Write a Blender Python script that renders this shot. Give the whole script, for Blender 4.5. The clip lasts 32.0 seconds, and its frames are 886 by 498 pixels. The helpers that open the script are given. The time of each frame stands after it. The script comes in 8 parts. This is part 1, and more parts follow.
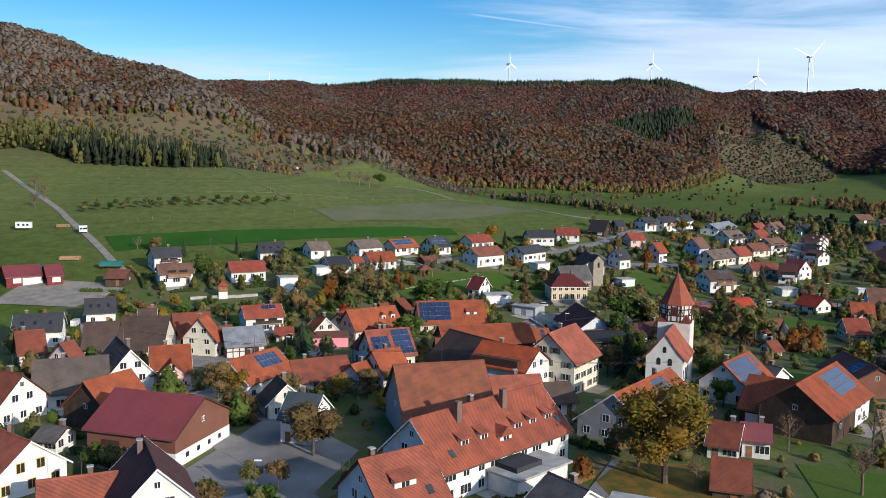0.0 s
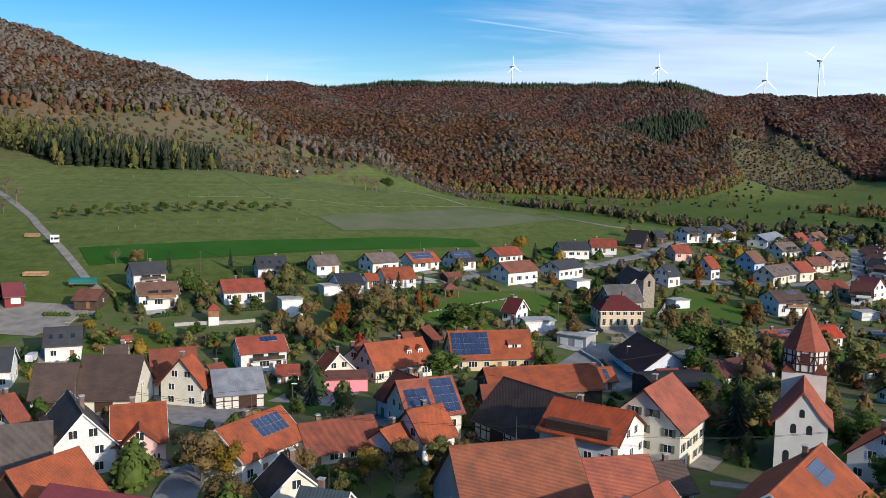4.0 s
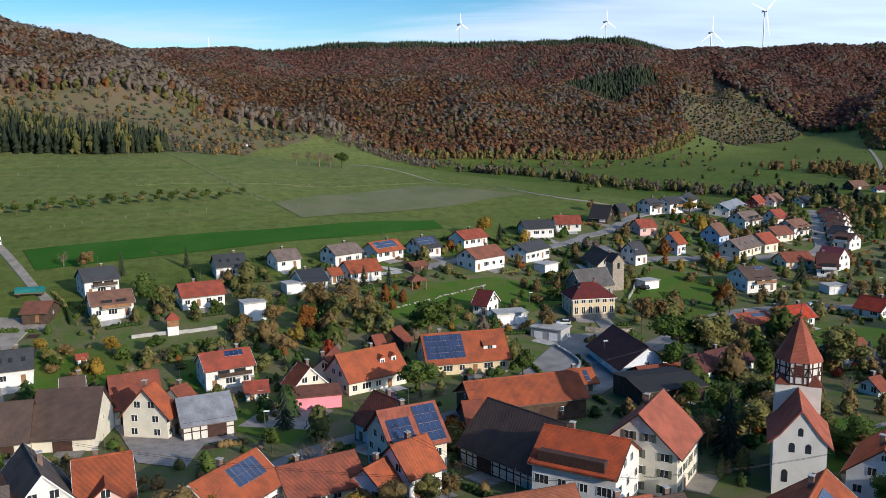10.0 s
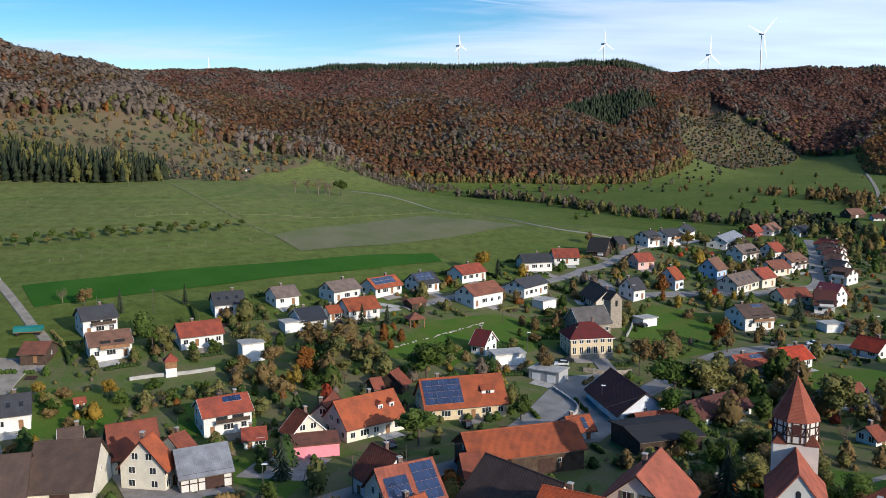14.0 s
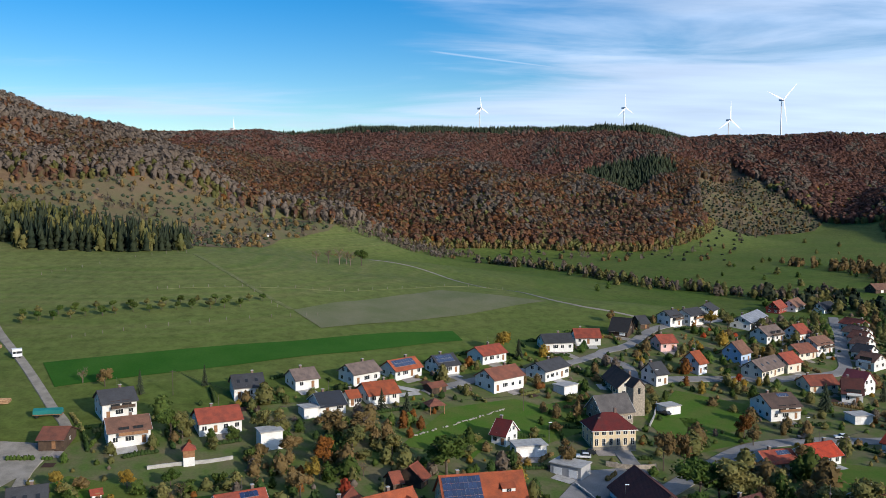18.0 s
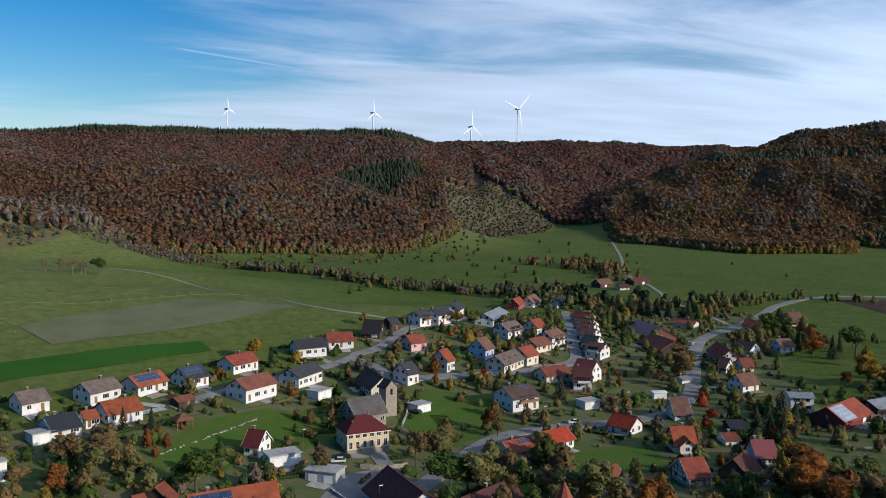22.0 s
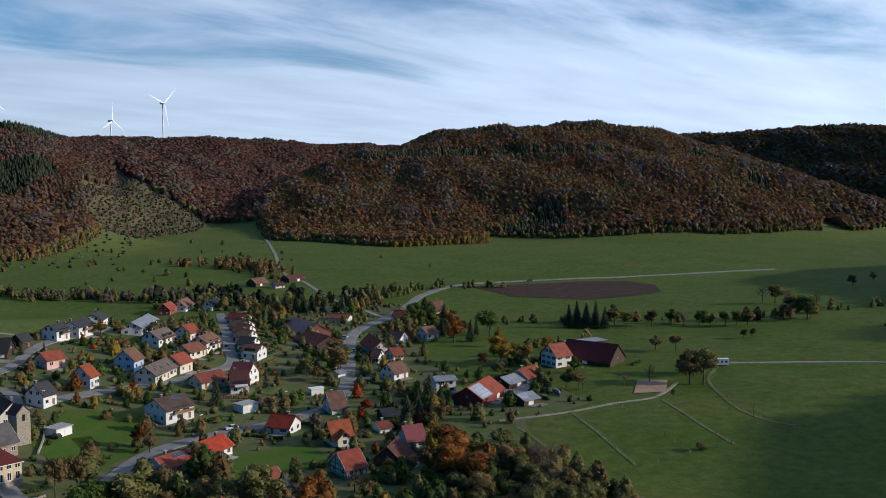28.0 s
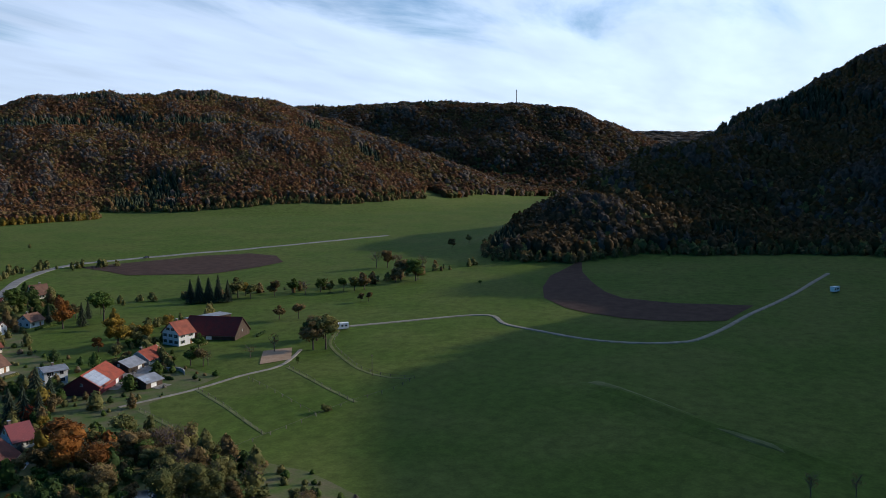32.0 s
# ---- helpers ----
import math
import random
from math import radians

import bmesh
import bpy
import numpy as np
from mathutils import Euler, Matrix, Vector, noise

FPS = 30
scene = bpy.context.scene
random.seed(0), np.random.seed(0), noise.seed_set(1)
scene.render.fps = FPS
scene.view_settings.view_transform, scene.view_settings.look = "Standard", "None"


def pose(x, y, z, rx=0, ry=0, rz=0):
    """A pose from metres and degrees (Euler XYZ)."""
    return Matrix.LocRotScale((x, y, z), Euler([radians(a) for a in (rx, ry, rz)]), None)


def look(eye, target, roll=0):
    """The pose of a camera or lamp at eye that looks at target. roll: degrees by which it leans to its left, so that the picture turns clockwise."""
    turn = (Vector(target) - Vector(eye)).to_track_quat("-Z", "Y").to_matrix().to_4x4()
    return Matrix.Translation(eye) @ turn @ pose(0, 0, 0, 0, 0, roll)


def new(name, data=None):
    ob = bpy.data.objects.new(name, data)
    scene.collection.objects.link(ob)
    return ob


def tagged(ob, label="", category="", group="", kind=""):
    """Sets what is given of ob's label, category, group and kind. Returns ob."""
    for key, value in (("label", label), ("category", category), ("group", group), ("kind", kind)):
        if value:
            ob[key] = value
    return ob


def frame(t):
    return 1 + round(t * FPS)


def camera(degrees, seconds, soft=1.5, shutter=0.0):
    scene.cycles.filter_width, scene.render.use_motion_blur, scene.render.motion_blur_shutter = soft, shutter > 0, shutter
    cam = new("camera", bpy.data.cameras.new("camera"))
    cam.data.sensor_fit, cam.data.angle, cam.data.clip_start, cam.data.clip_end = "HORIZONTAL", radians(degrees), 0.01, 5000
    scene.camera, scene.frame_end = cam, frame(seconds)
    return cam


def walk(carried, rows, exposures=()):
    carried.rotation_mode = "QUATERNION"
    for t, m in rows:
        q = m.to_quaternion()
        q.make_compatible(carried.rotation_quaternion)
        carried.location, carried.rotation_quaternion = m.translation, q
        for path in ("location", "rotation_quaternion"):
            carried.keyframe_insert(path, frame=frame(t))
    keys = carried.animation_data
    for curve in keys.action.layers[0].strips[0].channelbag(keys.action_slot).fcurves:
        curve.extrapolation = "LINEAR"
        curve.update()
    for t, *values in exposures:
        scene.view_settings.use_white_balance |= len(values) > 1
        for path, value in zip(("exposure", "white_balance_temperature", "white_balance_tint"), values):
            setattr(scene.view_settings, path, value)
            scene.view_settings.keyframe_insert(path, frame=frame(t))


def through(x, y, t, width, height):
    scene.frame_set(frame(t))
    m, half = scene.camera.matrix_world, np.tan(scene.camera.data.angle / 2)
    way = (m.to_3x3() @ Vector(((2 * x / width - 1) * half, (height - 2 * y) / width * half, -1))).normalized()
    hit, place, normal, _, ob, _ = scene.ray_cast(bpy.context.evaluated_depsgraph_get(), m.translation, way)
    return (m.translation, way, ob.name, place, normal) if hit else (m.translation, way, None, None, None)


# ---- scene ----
cam = camera(54.40, 32.0, 0.6)

PATH = [
    (0, pose(0.00, -0.00, 52.90, 83.636, -0.713, 1.823)),
    (0.5, pose(-1.64, 5.39, 52.21, 83.783, -0.109, 1.688)),
    (1, pose(-3.28, 10.83, 51.59, 83.807, -0.330, 1.610)),
    (1.5, pose(-4.89, 16.35, 51.07, 83.906, -0.064, 1.534)),
    (2, pose(-6.46, 21.94, 50.68, 83.907, -0.248, 1.520)),
    (2.5, pose(-7.98, 27.59, 50.38, 83.932, -0.063, 1.440)),
    (4.5, pose(-12.89, 49.37, 51.65, 83.986, -1.158, 1.634)),
    (5, pose(-14.23, 52.01, 51.81, 85.492, -1.115, 1.609)),
    (5.5, pose(-15.41, 53.90, 51.76, 88.167, -0.913, 1.570)),
    (6, pose(-16.46, 55.03, 51.73, 89.225, -0.536, 0.049)),
    (6.5, pose(-17.26, 55.36, 51.85, 88.984, -0.298, -0.140)),
    (7, pose(-17.77, 55.24, 52.26, 88.959, 0.055, -0.443)),
    (7.5, pose(-17.94, 55.00, 52.97, 88.956, 0.338, -0.749)),
    (8, pose(-17.76, 54.78, 53.91, 87.279, 0.525, -1.029)),
    (8.5, pose(-17.33, 54.62, 55.09, 84.366, 0.702, -1.268)),
    (9, pose(-16.85, 54.52, 56.54, 81.745, 0.823, -1.469)),
    (9.5, pose(-16.34, 54.68, 58.58, 81.334, 0.761, -1.628)),
    (10, pose(-15.94, 54.89, 60.62, 81.126, 0.738, -1.803)),
    (10.5, pose(-15.73, 55.00, 62.34, 81.005, 0.707, -1.870)),
    (11, pose(-15.67, 55.01, 63.59, 81.009, 0.654, -1.865)),
    (11.5, pose(-15.70, 54.97, 64.44, 81.114, 0.618, -1.879)),
    (12, pose(-15.76, 54.91, 65.02, 81.264, 0.597, -1.890)),
    (12.5, pose(-15.80, 54.88, 65.48, 81.484, 0.571, -1.894)),
    (13, pose(-15.82, 54.89, 65.96, 81.672, 0.615, -1.930)),
    (13.5, pose(-15.85, 54.99, 66.58, 81.785, 0.564, -1.899)),
    (14, pose(-15.92, 55.18, 67.36, 82.253, 0.512, -1.887)),
    (14.5, pose(-16.02, 55.50, 68.28, 83.698, 0.447, -1.790)),
    (15, pose(-16.14, 55.87, 69.33, 85.228, 0.332, -1.720)),
    (15.5, pose(-16.27, 56.27, 70.46, 85.999, 0.255, -1.418)),
    (17.5, pose(-16.82, 56.80, 75.74, 85.896, -0.107, -0.748)),
    (18, pose(-16.76, 56.73, 76.33, 85.991, -0.138, -0.568)),
    (18.5, pose(-16.71, 56.63, 76.74, 86.000, -0.198, -0.429)),
    (19, pose(-16.66, 56.57, 76.96, 85.984, -0.228, -0.269)),
    (19.5, pose(-16.72, 56.58, 77.07, 85.955, -0.292, -0.146)),
    (20, pose(-16.77, 56.71, 77.09, 85.955, -0.378, -0.014)),
    (20.5, pose(-16.74, 56.95, 77.02, 85.973, -0.385, -2.139)),
    (21, pose(-16.55, 57.22, 76.93, 86.021, -0.327, -6.759)),
    (21.5, pose(-16.29, 57.40, 76.89, 86.121, -0.264, -12.990)),
    (22, pose(-16.11, 57.49, 76.91, 86.230, -0.210, -16.927)),
    (22.5, pose(-16.04, 57.51, 76.93, 86.312, -0.292, -16.680)),
    (23, pose(-16.02, 57.51, 76.92, 86.352, -0.370, -16.208)),
    (23.5, pose(-16.02, 57.46, 76.81, 86.461, -0.389, -16.641)),
    (24, pose(-15.98, 57.44, 76.67, 86.574, -0.393, -19.369)),
    (24.5, pose(-15.88, 57.52, 76.52, 86.682, -0.394, -22.555)),
    (25, pose(-15.77, 57.65, 76.42, 86.768, -0.311, -26.027)),
    (25.5, pose(-15.67, 57.86, 76.37, 86.865, -0.279, -29.594)),
    (26, pose(-15.54, 58.11, 76.35, 86.959, -0.262, -32.959)),
    (26.5, pose(-15.36, 58.37, 76.31, 87.055, -0.106, -36.830)),
    (28.5, pose(-14.30, 58.38, 78.59, 85.205, 0.101, -39.803)),
    (29, pose(-14.33, 58.28, 78.76, 83.554, 0.157, -39.061)),
    (29.5, pose(-14.57, 58.12, 78.71, 83.575, 0.001, -38.685)),
    (30, pose(-14.85, 57.93, 78.60, 83.683, -0.034, -41.538)),
    (30.5, pose(-15.09, 57.76, 78.49, 83.731, 0.003, -45.665)),
    (31, pose(-15.22, 57.63, 78.44, 83.827, 0.199, -52.020)),
    (31.5, pose(-15.31, 57.56, 78.38, 83.881, 0.313, -59.343)),
    (32, pose(-15.42, 57.52, 78.34, 83.935, 0.400, -64.506)),
]
walk(cam, PATH, exposures=[(0, 0.0), (5, -0.02), (6, -0.27), (7, -0.34), (8, -0.27), (9, -0.02), (13, 0.04), (19, -0.12), (22, -0.31), (24, -0.32), (26, -0.46), (30, -0.40), (32, -0.39)])

# ---- sky and sun ----
SUN_AZ, SUN_EL = 135.0, 18.5          # clockwise from +y, degrees
world = bpy.data.worlds.new("world")
scene.world = world
world.use_nodes = True


def sky_nodes():
    nt = world.node_tree
    nt.nodes.clear()
    N, L = nt.nodes.new, nt.links.new
    out, bg = N("ShaderNodeOutputWorld"), N("ShaderNodeBackground")
    sky = N("ShaderNodeTexSky")
    sky.sky_type, sky.sun_disc = "NISHITA", False
    sky.sun_elevation, sky.sun_rotation = radians(SUN_EL), radians(SUN_AZ)
    sky.altitude, sky.air_density, sky.dust_density, sky.ozone_density = 500, 1.0, 0.6, 2.5
    co = N("ShaderNodeTexCoord")
    sep = N("ShaderNodeSeparateXYZ")
    L(co.outputs["Generated"], sep.inputs[0])

    def m(op, a, b=None, c=None):
        n = N("ShaderNodeMath")
        n.operation = op
        for i, v in enumerate((a, b, c)):
            if v is None:
                continue
            if isinstance(v, (int, float)):
                n.inputs[i].default_value = v
            else:
                L(v, n.inputs[i])
        return n.outputs[0]

    # directions laid out on a flat cloud deck, so that streaks run together towards the horizon
    zz = m("ADD", m("MAXIMUM", sep.outputs[2], 0.0), 0.10)
    u, v = m("DIVIDE", sep.outputs[0], zz), m("DIVIDE", sep.outputs[1], zz)
    comb = N("ShaderNodeCombineXYZ")
    L(u, comb.inputs[0]), L(v, comb.inputs[1])
    mp = N("ShaderNodeMapping")
    mp.inputs["Rotation"].default_value = (0, 0, radians(-25))
    mp.inputs["Scale"].default_value = (0.5, 1.35, 1)
    mp.inputs["Location"].default_value = (1.7, 0.9, 0)
    L(comb.outputs[0], mp.inputs[0])
    n1 = N("ShaderNodeTexNoise")
    n1.inputs["Scale"].default_value, n1.inputs["Detail"].default_value, n1.inputs["Roughness"].default_value = 1.0, 9, 0.56
    n1.inputs["Distortion"].default_value = 0.5
    L(mp.outputs[0], n1.inputs["Vector"])
    # a bank of cloud low over the hills, and more cloud towards the right-hand part of the sky
    side = m("MINIMUM", m("MAXIMUM", m("MULTIPLY", sep.outputs[0], 0.85), -0.11), 0.25)
    side = m("ADD", side, m("MINIMUM", m("MAXIMUM", m("MULTIPLY_ADD", sep.outputs[0], 0.5, -0.25), 0.0), 0.05))
    bank = N("ShaderNodeMapRange")
    bank.interpolation_type = "SMOOTHSTEP"
    bank.inputs["From Min"].default_value, bank.inputs["From Max"].default_value = 0.150, 0.085
    bank.inputs["To Max"].default_value = 0.24
    L(sep.outputs[2], bank.inputs["Value"])
    dens = m("ADD", m("ADD", n1.outputs["Fac"], side), bank.outputs[0])
    ramp = N("ShaderNodeMapRange")
    ramp.interpolation_type = "SMOOTHSTEP"
    ramp.inputs["From Min"].default_value, ramp.inputs["From Max"].default_value = 0.50, 0.88
    L(dens, ramp.inputs["Value"])
    n2 = N("ShaderNodeTexNoise")
    n2.inputs["Scale"].default_value, n2.inputs["Detail"].default_value = 2.3, 6
    L(mp.outputs[0], n2.inputs["Vector"])
    mix = N("ShaderNodeMixRGB")
    cover = m("MULTIPLY", ramp.outputs[0], 0.88)
    sat = N("ShaderNodeHueSaturation")
    sat.inputs["Hue"].default_value = 0.508
    sat.inputs["Saturation"].default_value, sat.inputs["Value"].default_value = 1.55, 1.14
    L(sky.outputs[0], sat.inputs["Color"])
    L(sat.outputs[0], mix.inputs[1])
    # a vapour trail high over the valley
    flat = N("ShaderNodeVectorMath")
    flat.operation = "DOT_PRODUCT"
    flat.inputs[1].default_value = (-0.1212, 0.1531, -0.9807)
    L(co.outputs["Generated"], flat.inputs[0])
    span = N("ShaderNodeVectorMath")
    span.operation = "DOT_PRODUCT"
    span.inputs[1].default_value = (0.1188, 0.9832, 0.1388)
    L(co.outputs["Generated"], span.inputs[0])
    thin = m("MAXIMUM", m("MULTIPLY_ADD", m("ABSOLUTE", flat.outputs["Value"]), -600.0, 1.0), 0.0)
    ends = m("MINIMUM", m("MAXIMUM", m("MULTIPLY_ADD", m("SUBTRACT", span.outputs["Value"], 0.9915), 400.0, 0.0), 0.0), 1.0)
    trail = m("MULTIPLY", m("MULTIPLY", thin, ends), 0.5)
    # thin cloud shines more towards the sun
    toward = m("MULTIPLY_ADD", sep.outputs[0], math.sin(radians(SUN_AZ)), m("MULTIPLY", sep.outputs[1], math.cos(radians(SUN_AZ))))
    glow = m("MULTIPLY_ADD", m("MINIMUM", m("MAXIMUM", m("ADD", toward, 0.5), 0.0), 1.0), 0.50, 1.0)
    glow = m("MULTIPLY", glow, m("MULTIPLY_ADD", n2.outputs["Fac"], 0.5, 0.78))
    vec = N("ShaderNodeVectorMath")
    vec.operation = "SCALE"
    vec.inputs[0].default_value = (5.4, 6.65, 8.8)
    L(glow, vec.inputs["Scale"])
    L(vec.outputs[0], mix.inputs[2])
    L(m("MAXIMUM", cover, trail), mix.inputs[0])
    L(mix.outputs[0], bg.inputs[0])
    bg.inputs[1].default_value = 0.125
    L(bg.outputs[0], out.inputs[0])


sky_nodes()
sun = new("sun", bpy.data.lights.new("sun", "SUN"))
sun.data.energy, sun.data.angle, sun.data.color = 4.8, radians(0.6), (1.0, 0.90, 0.78)
az, el = radians(SUN_AZ), radians(SUN_EL)
sun.matrix_world = look((300 * math.sin(az), 300 * math.cos(az), 300), (300 * math.sin(az) - math.sin(az) * math.cos(el), 300 * math.cos(az) - math.cos(az) * math.cos(el), 300 - math.sin(el)))


# ---- materials ----
MAT = {}


def mat(name, col, col2=None, big=3.0, fine=0.25, rough=0.85, bump=0.3, metal=0.0, random_tone=0.0, island=0.0, rows=None, spec=0.3, space="Object", contrast=(0.35, 0.65)):
    """A two-scale mottled surface. rows: (axis, scale, depth) of regular courses; random_tone, island: tone change from thing to thing and piece to piece."""
    m = bpy.data.materials.new(name)
    m.use_nodes = True
    nt = m.node_tree
    N, L = nt.nodes.new, nt.links.new
    b = nt.nodes["Principled BSDF"]
    b.inputs["Roughness"].default_value, b.inputs["Metallic"].default_value = rough, metal
    b.inputs["Specular IOR Level"].default_value = spec if space == "Object" else spec * 0.12
    co = N("ShaderNodeTexCoord") if space == "Object" else N("ShaderNodeNewGeometry")
    where = co.outputs["Object" if space == "Object" else "Position"]

    def noise_at(size, detail):
        n = N("ShaderNodeTexNoise")
        n.inputs["Scale"].default_value, n.inputs["Detail"].default_value = 1.0 / size, detail
        L(where, n.inputs["Vector"])
        return n.outputs["Fac"]

    n1, n2 = noise_at(big, 5), noise_at(fine, 3)
    col2 = col2 or tuple(c * 0.62 for c in col)
    ramp = N("ShaderNodeMapRange")
    ramp.inputs["From Min"].default_value, ramp.inputs["From Max"].default_value = contrast
    L(n1, ramp.inputs["Value"])
    mix = N("ShaderNodeMixRGB")
    mix.inputs[1].default_value, mix.inputs[2].default_value = (*col, 1), (*col2, 1)
    L(ramp.outputs[0], mix.inputs[0])
    tone = N("ShaderNodeMath")
    tone.operation = "MULTIPLY_ADD"
    tone.inputs[1].default_value, tone.inputs[2].default_value = 0.5, 0.75
    L(n2, tone.inputs[0])
    value = tone.outputs[0]
    for amount, source in ((random_tone, ("ShaderNodeObjectInfo", "Random")), (island, ("ShaderNodeNewGeometry", "Random Per Island"))):
        if amount:
            info, f, g = N(source[0]), N("ShaderNodeMath"), N("ShaderNodeMath")
            f.operation, g.operation = "MULTIPLY_ADD", "MULTIPLY"
            f.inputs[1].default_value, f.inputs[2].default_value = 2 * amount, 1 - amount
            L(info.outputs[source[1]], f.inputs[0])
            L(f.outputs[0], g.inputs[0]), L(value, g.inputs[1])
            value = g.outputs[0]
    hs = N("ShaderNodeHueSaturation")
    L(mix.outputs[0], hs.inputs["Color"]), L(value, hs.inputs["Value"])
    relief = n2
    if rows:
        axis, scale, depth = rows
        w = N("ShaderNodeTexWave")
        w.bands_direction = axis
        w.inputs["Scale"].default_value, w.inputs["Distortion"].default_value = scale, 0.25
        w.inputs["Detail"].default_value = 1.0
        L(where, w.inputs["Vector"])
        a = N("ShaderNodeMath")
        a.operation = "MULTIPLY_ADD"
        a.inputs[1].default_value = depth
        L(w.outputs["Fac"], a.inputs[0]), L(n2, a.inputs[2])
        relief = a.outputs[0]
    bp = N("ShaderNodeBump")
    bp.inputs["Strength"].default_value, bp.inputs["Distance"].default_value = bump, 0.08
    L(relief, bp.inputs["Height"]), L(bp.outputs[0], b.inputs["Normal"])
    L(hs.outputs[0], b.inputs["Base Color"])
    MAT[name] = m
    return m


def leaf_mat(name, cols, big=40.0, through=0.35, canopy=False):
    """Foliage: one tone a clump (in a canopy: a tree) out of a row of tones, shifted over the ground by a broad noise."""
    m = bpy.data.materials.new(name)
    m.use_nodes = True
    nt = m.node_tree
    N, L = nt.nodes.new, nt.links.new
    b = nt.nodes["Principled BSDF"]
    b.inputs["Roughness"].default_value, b.inputs["Specular IOR Level"].default_value = 0.8, 0.12
    geo, info = N("ShaderNodeNewGeometry"), N("ShaderNodeObjectInfo")
    n = N("ShaderNodeTexNoise")
    n.inputs["Scale"].default_value, n.inputs["Detail"].default_value = 1.0 / big, 3
    L(geo.outputs["Position"], n.inputs["Vector"])

    def m2(op, a, c, d=None):
        q = N("ShaderNodeMath")
        q.operation = op
        for i, v in enumerate((a, c, d)):
            if v is None:
                continue
            if isinstance(v, (int, float)):
                q.inputs[i].default_value = v
            else:
                L(v, q.inputs[i])
        return q.outputs[0]

    shift = m2("MULTIPLY_ADD", n.outputs["Fac"], 2.2, -0.6)
    each = N("ShaderNodeTexNoise")
    each.inputs["Scale"].default_value, each.inputs["Detail"].default_value = 0.13, 1
    L(geo.outputs["Position"], each.inputs["Vector"])
    single = m2("MULTIPLY_ADD", each.outputs["Fac"], 2.4, -0.7)
    wi, ws, wb = (0.09, 0.25, 0.60) if canopy else (0.14, 0.34, 0.56)
    pick = m2("ADD", m2("ADD", m2("MULTIPLY", geo.outputs["Random Per Island"], wi), m2("MULTIPLY", single, ws)), m2("MULTIPLY", shift, wb))
    ramp = N("ShaderNodeValToRGB")
    e = ramp.color_ramp.elements
    while len(e) < len(cols):
        e.new(0.5)
    for k, c in enumerate(cols):
        e[k].position, e[k].color = k / (len(cols) - 1), (*c, 1)
    L(pick, ramp.inputs[0])
    fine = N("ShaderNodeTexNoise")
    fine.inputs["Scale"].default_value, fine.inputs["Detail"].default_value = 0.5 if canopy else 0.9, 4
    L(geo.outputs["Position"], fine.inputs["Vector"])
    hs = N("ShaderNodeHueSaturation")
    L(ramp.outputs[0], hs.inputs["Color"])
    tone = m2("MULTIPLY", m2("MULTIPLY_ADD", fine.outputs["Fac"], 0.5 if canopy else 0.9, 0.75 if canopy else 0.55), m2("MULTIPLY_ADD", info.outputs["Random"], 0.5, 0.75))
    L(tone, hs.inputs["Value"])
    bp = N("ShaderNodeBump")
    bp.inputs["Strength"].default_value, bp.inputs["Distance"].default_value = (0.7, 1.2) if canopy else (0.35, 0.5)
    L(fine.outputs["Fac"], bp.inputs["Height"]), L(bp.outputs[0], b.inputs["Normal"])
    L(hs.outputs[0], b.inputs["Base Color"])
    if through:
        tr, mx = N("ShaderNodeBsdfTranslucent"), N("ShaderNodeMixShader")
        L(hs.outputs[0], tr.inputs[0])
        mx.inputs[0].default_value = through
        L(b.outputs[0], mx.inputs[1]), L(tr.outputs[0], mx.inputs[2])
        L(mx.outputs[0], nt.nodes["Material Output"].inputs[0])
    MAT[name] = m
    return m


ROOFS = {
    "weathered": (0.125, 0.100, 0.086),
    "orange": (0.36, 0.092, 0.040), "brightorange": (0.45, 0.09, 0.034), "tile": (0.35, 0.105, 0.066), "tile2": (0.33, 0.092, 0.055),
    "oldtile": (0.26, 0.09, 0.05), "red": (0.32, 0.075, 0.045), "brightred": (0.50, 0.065, 0.03), "oldred": (0.24, 0.07, 0.042),
    "redbrown": (0.22, 0.085, 0.055), "brown": (0.21, 0.11, 0.075), "darkbrown": (0.105, 0.070, 0.056), "darkred": (0.12, 0.045, 0.038),
    "maroon": (0.15, 0.028, 0.026), "purple": (0.11, 0.052, 0.05), "slate": (0.055, 0.057, 0.063),
    "greytile": (0.12, 0.11, 0.105), "greybrown": (0.18, 0.135, 0.115), "navy": (0.032, 0.038, 0.05), "black": (0.03, 0.03, 0.032)}
for key, col in ROOFS.items():
    mat("roof_" + key, col, tuple(c * 0.6 + 0.012 for c in col), big=2.2, fine=0.35, rough=0.85, bump=0.55, random_tone=0.12, rows=("Z", 2.6, 0.9), spec=0.12)
mat("roof_crimson", (0.235, 0.052, 0.048), (0.19, 0.044, 0.042), big=5, fine=0.5, rough=0.45, bump=0.25, rows=("X", 0.9, 0.6), spec=0.5)
mat("roof_metal", (0.24, 0.25, 0.27), (0.15, 0.155, 0.17), big=2.5, fine=0.4, rough=0.5, bump=0.25, rows=("X", 0.8, 0.6), spec=0.5)
mat("roof_blueslate", (0.060, 0.080, 0.092), (0.045, 0.06, 0.07), big=2.5, fine=0.4, rough=0.7, bump=0.3, rows=("X", 0.7, 0.8), spec=0.3)
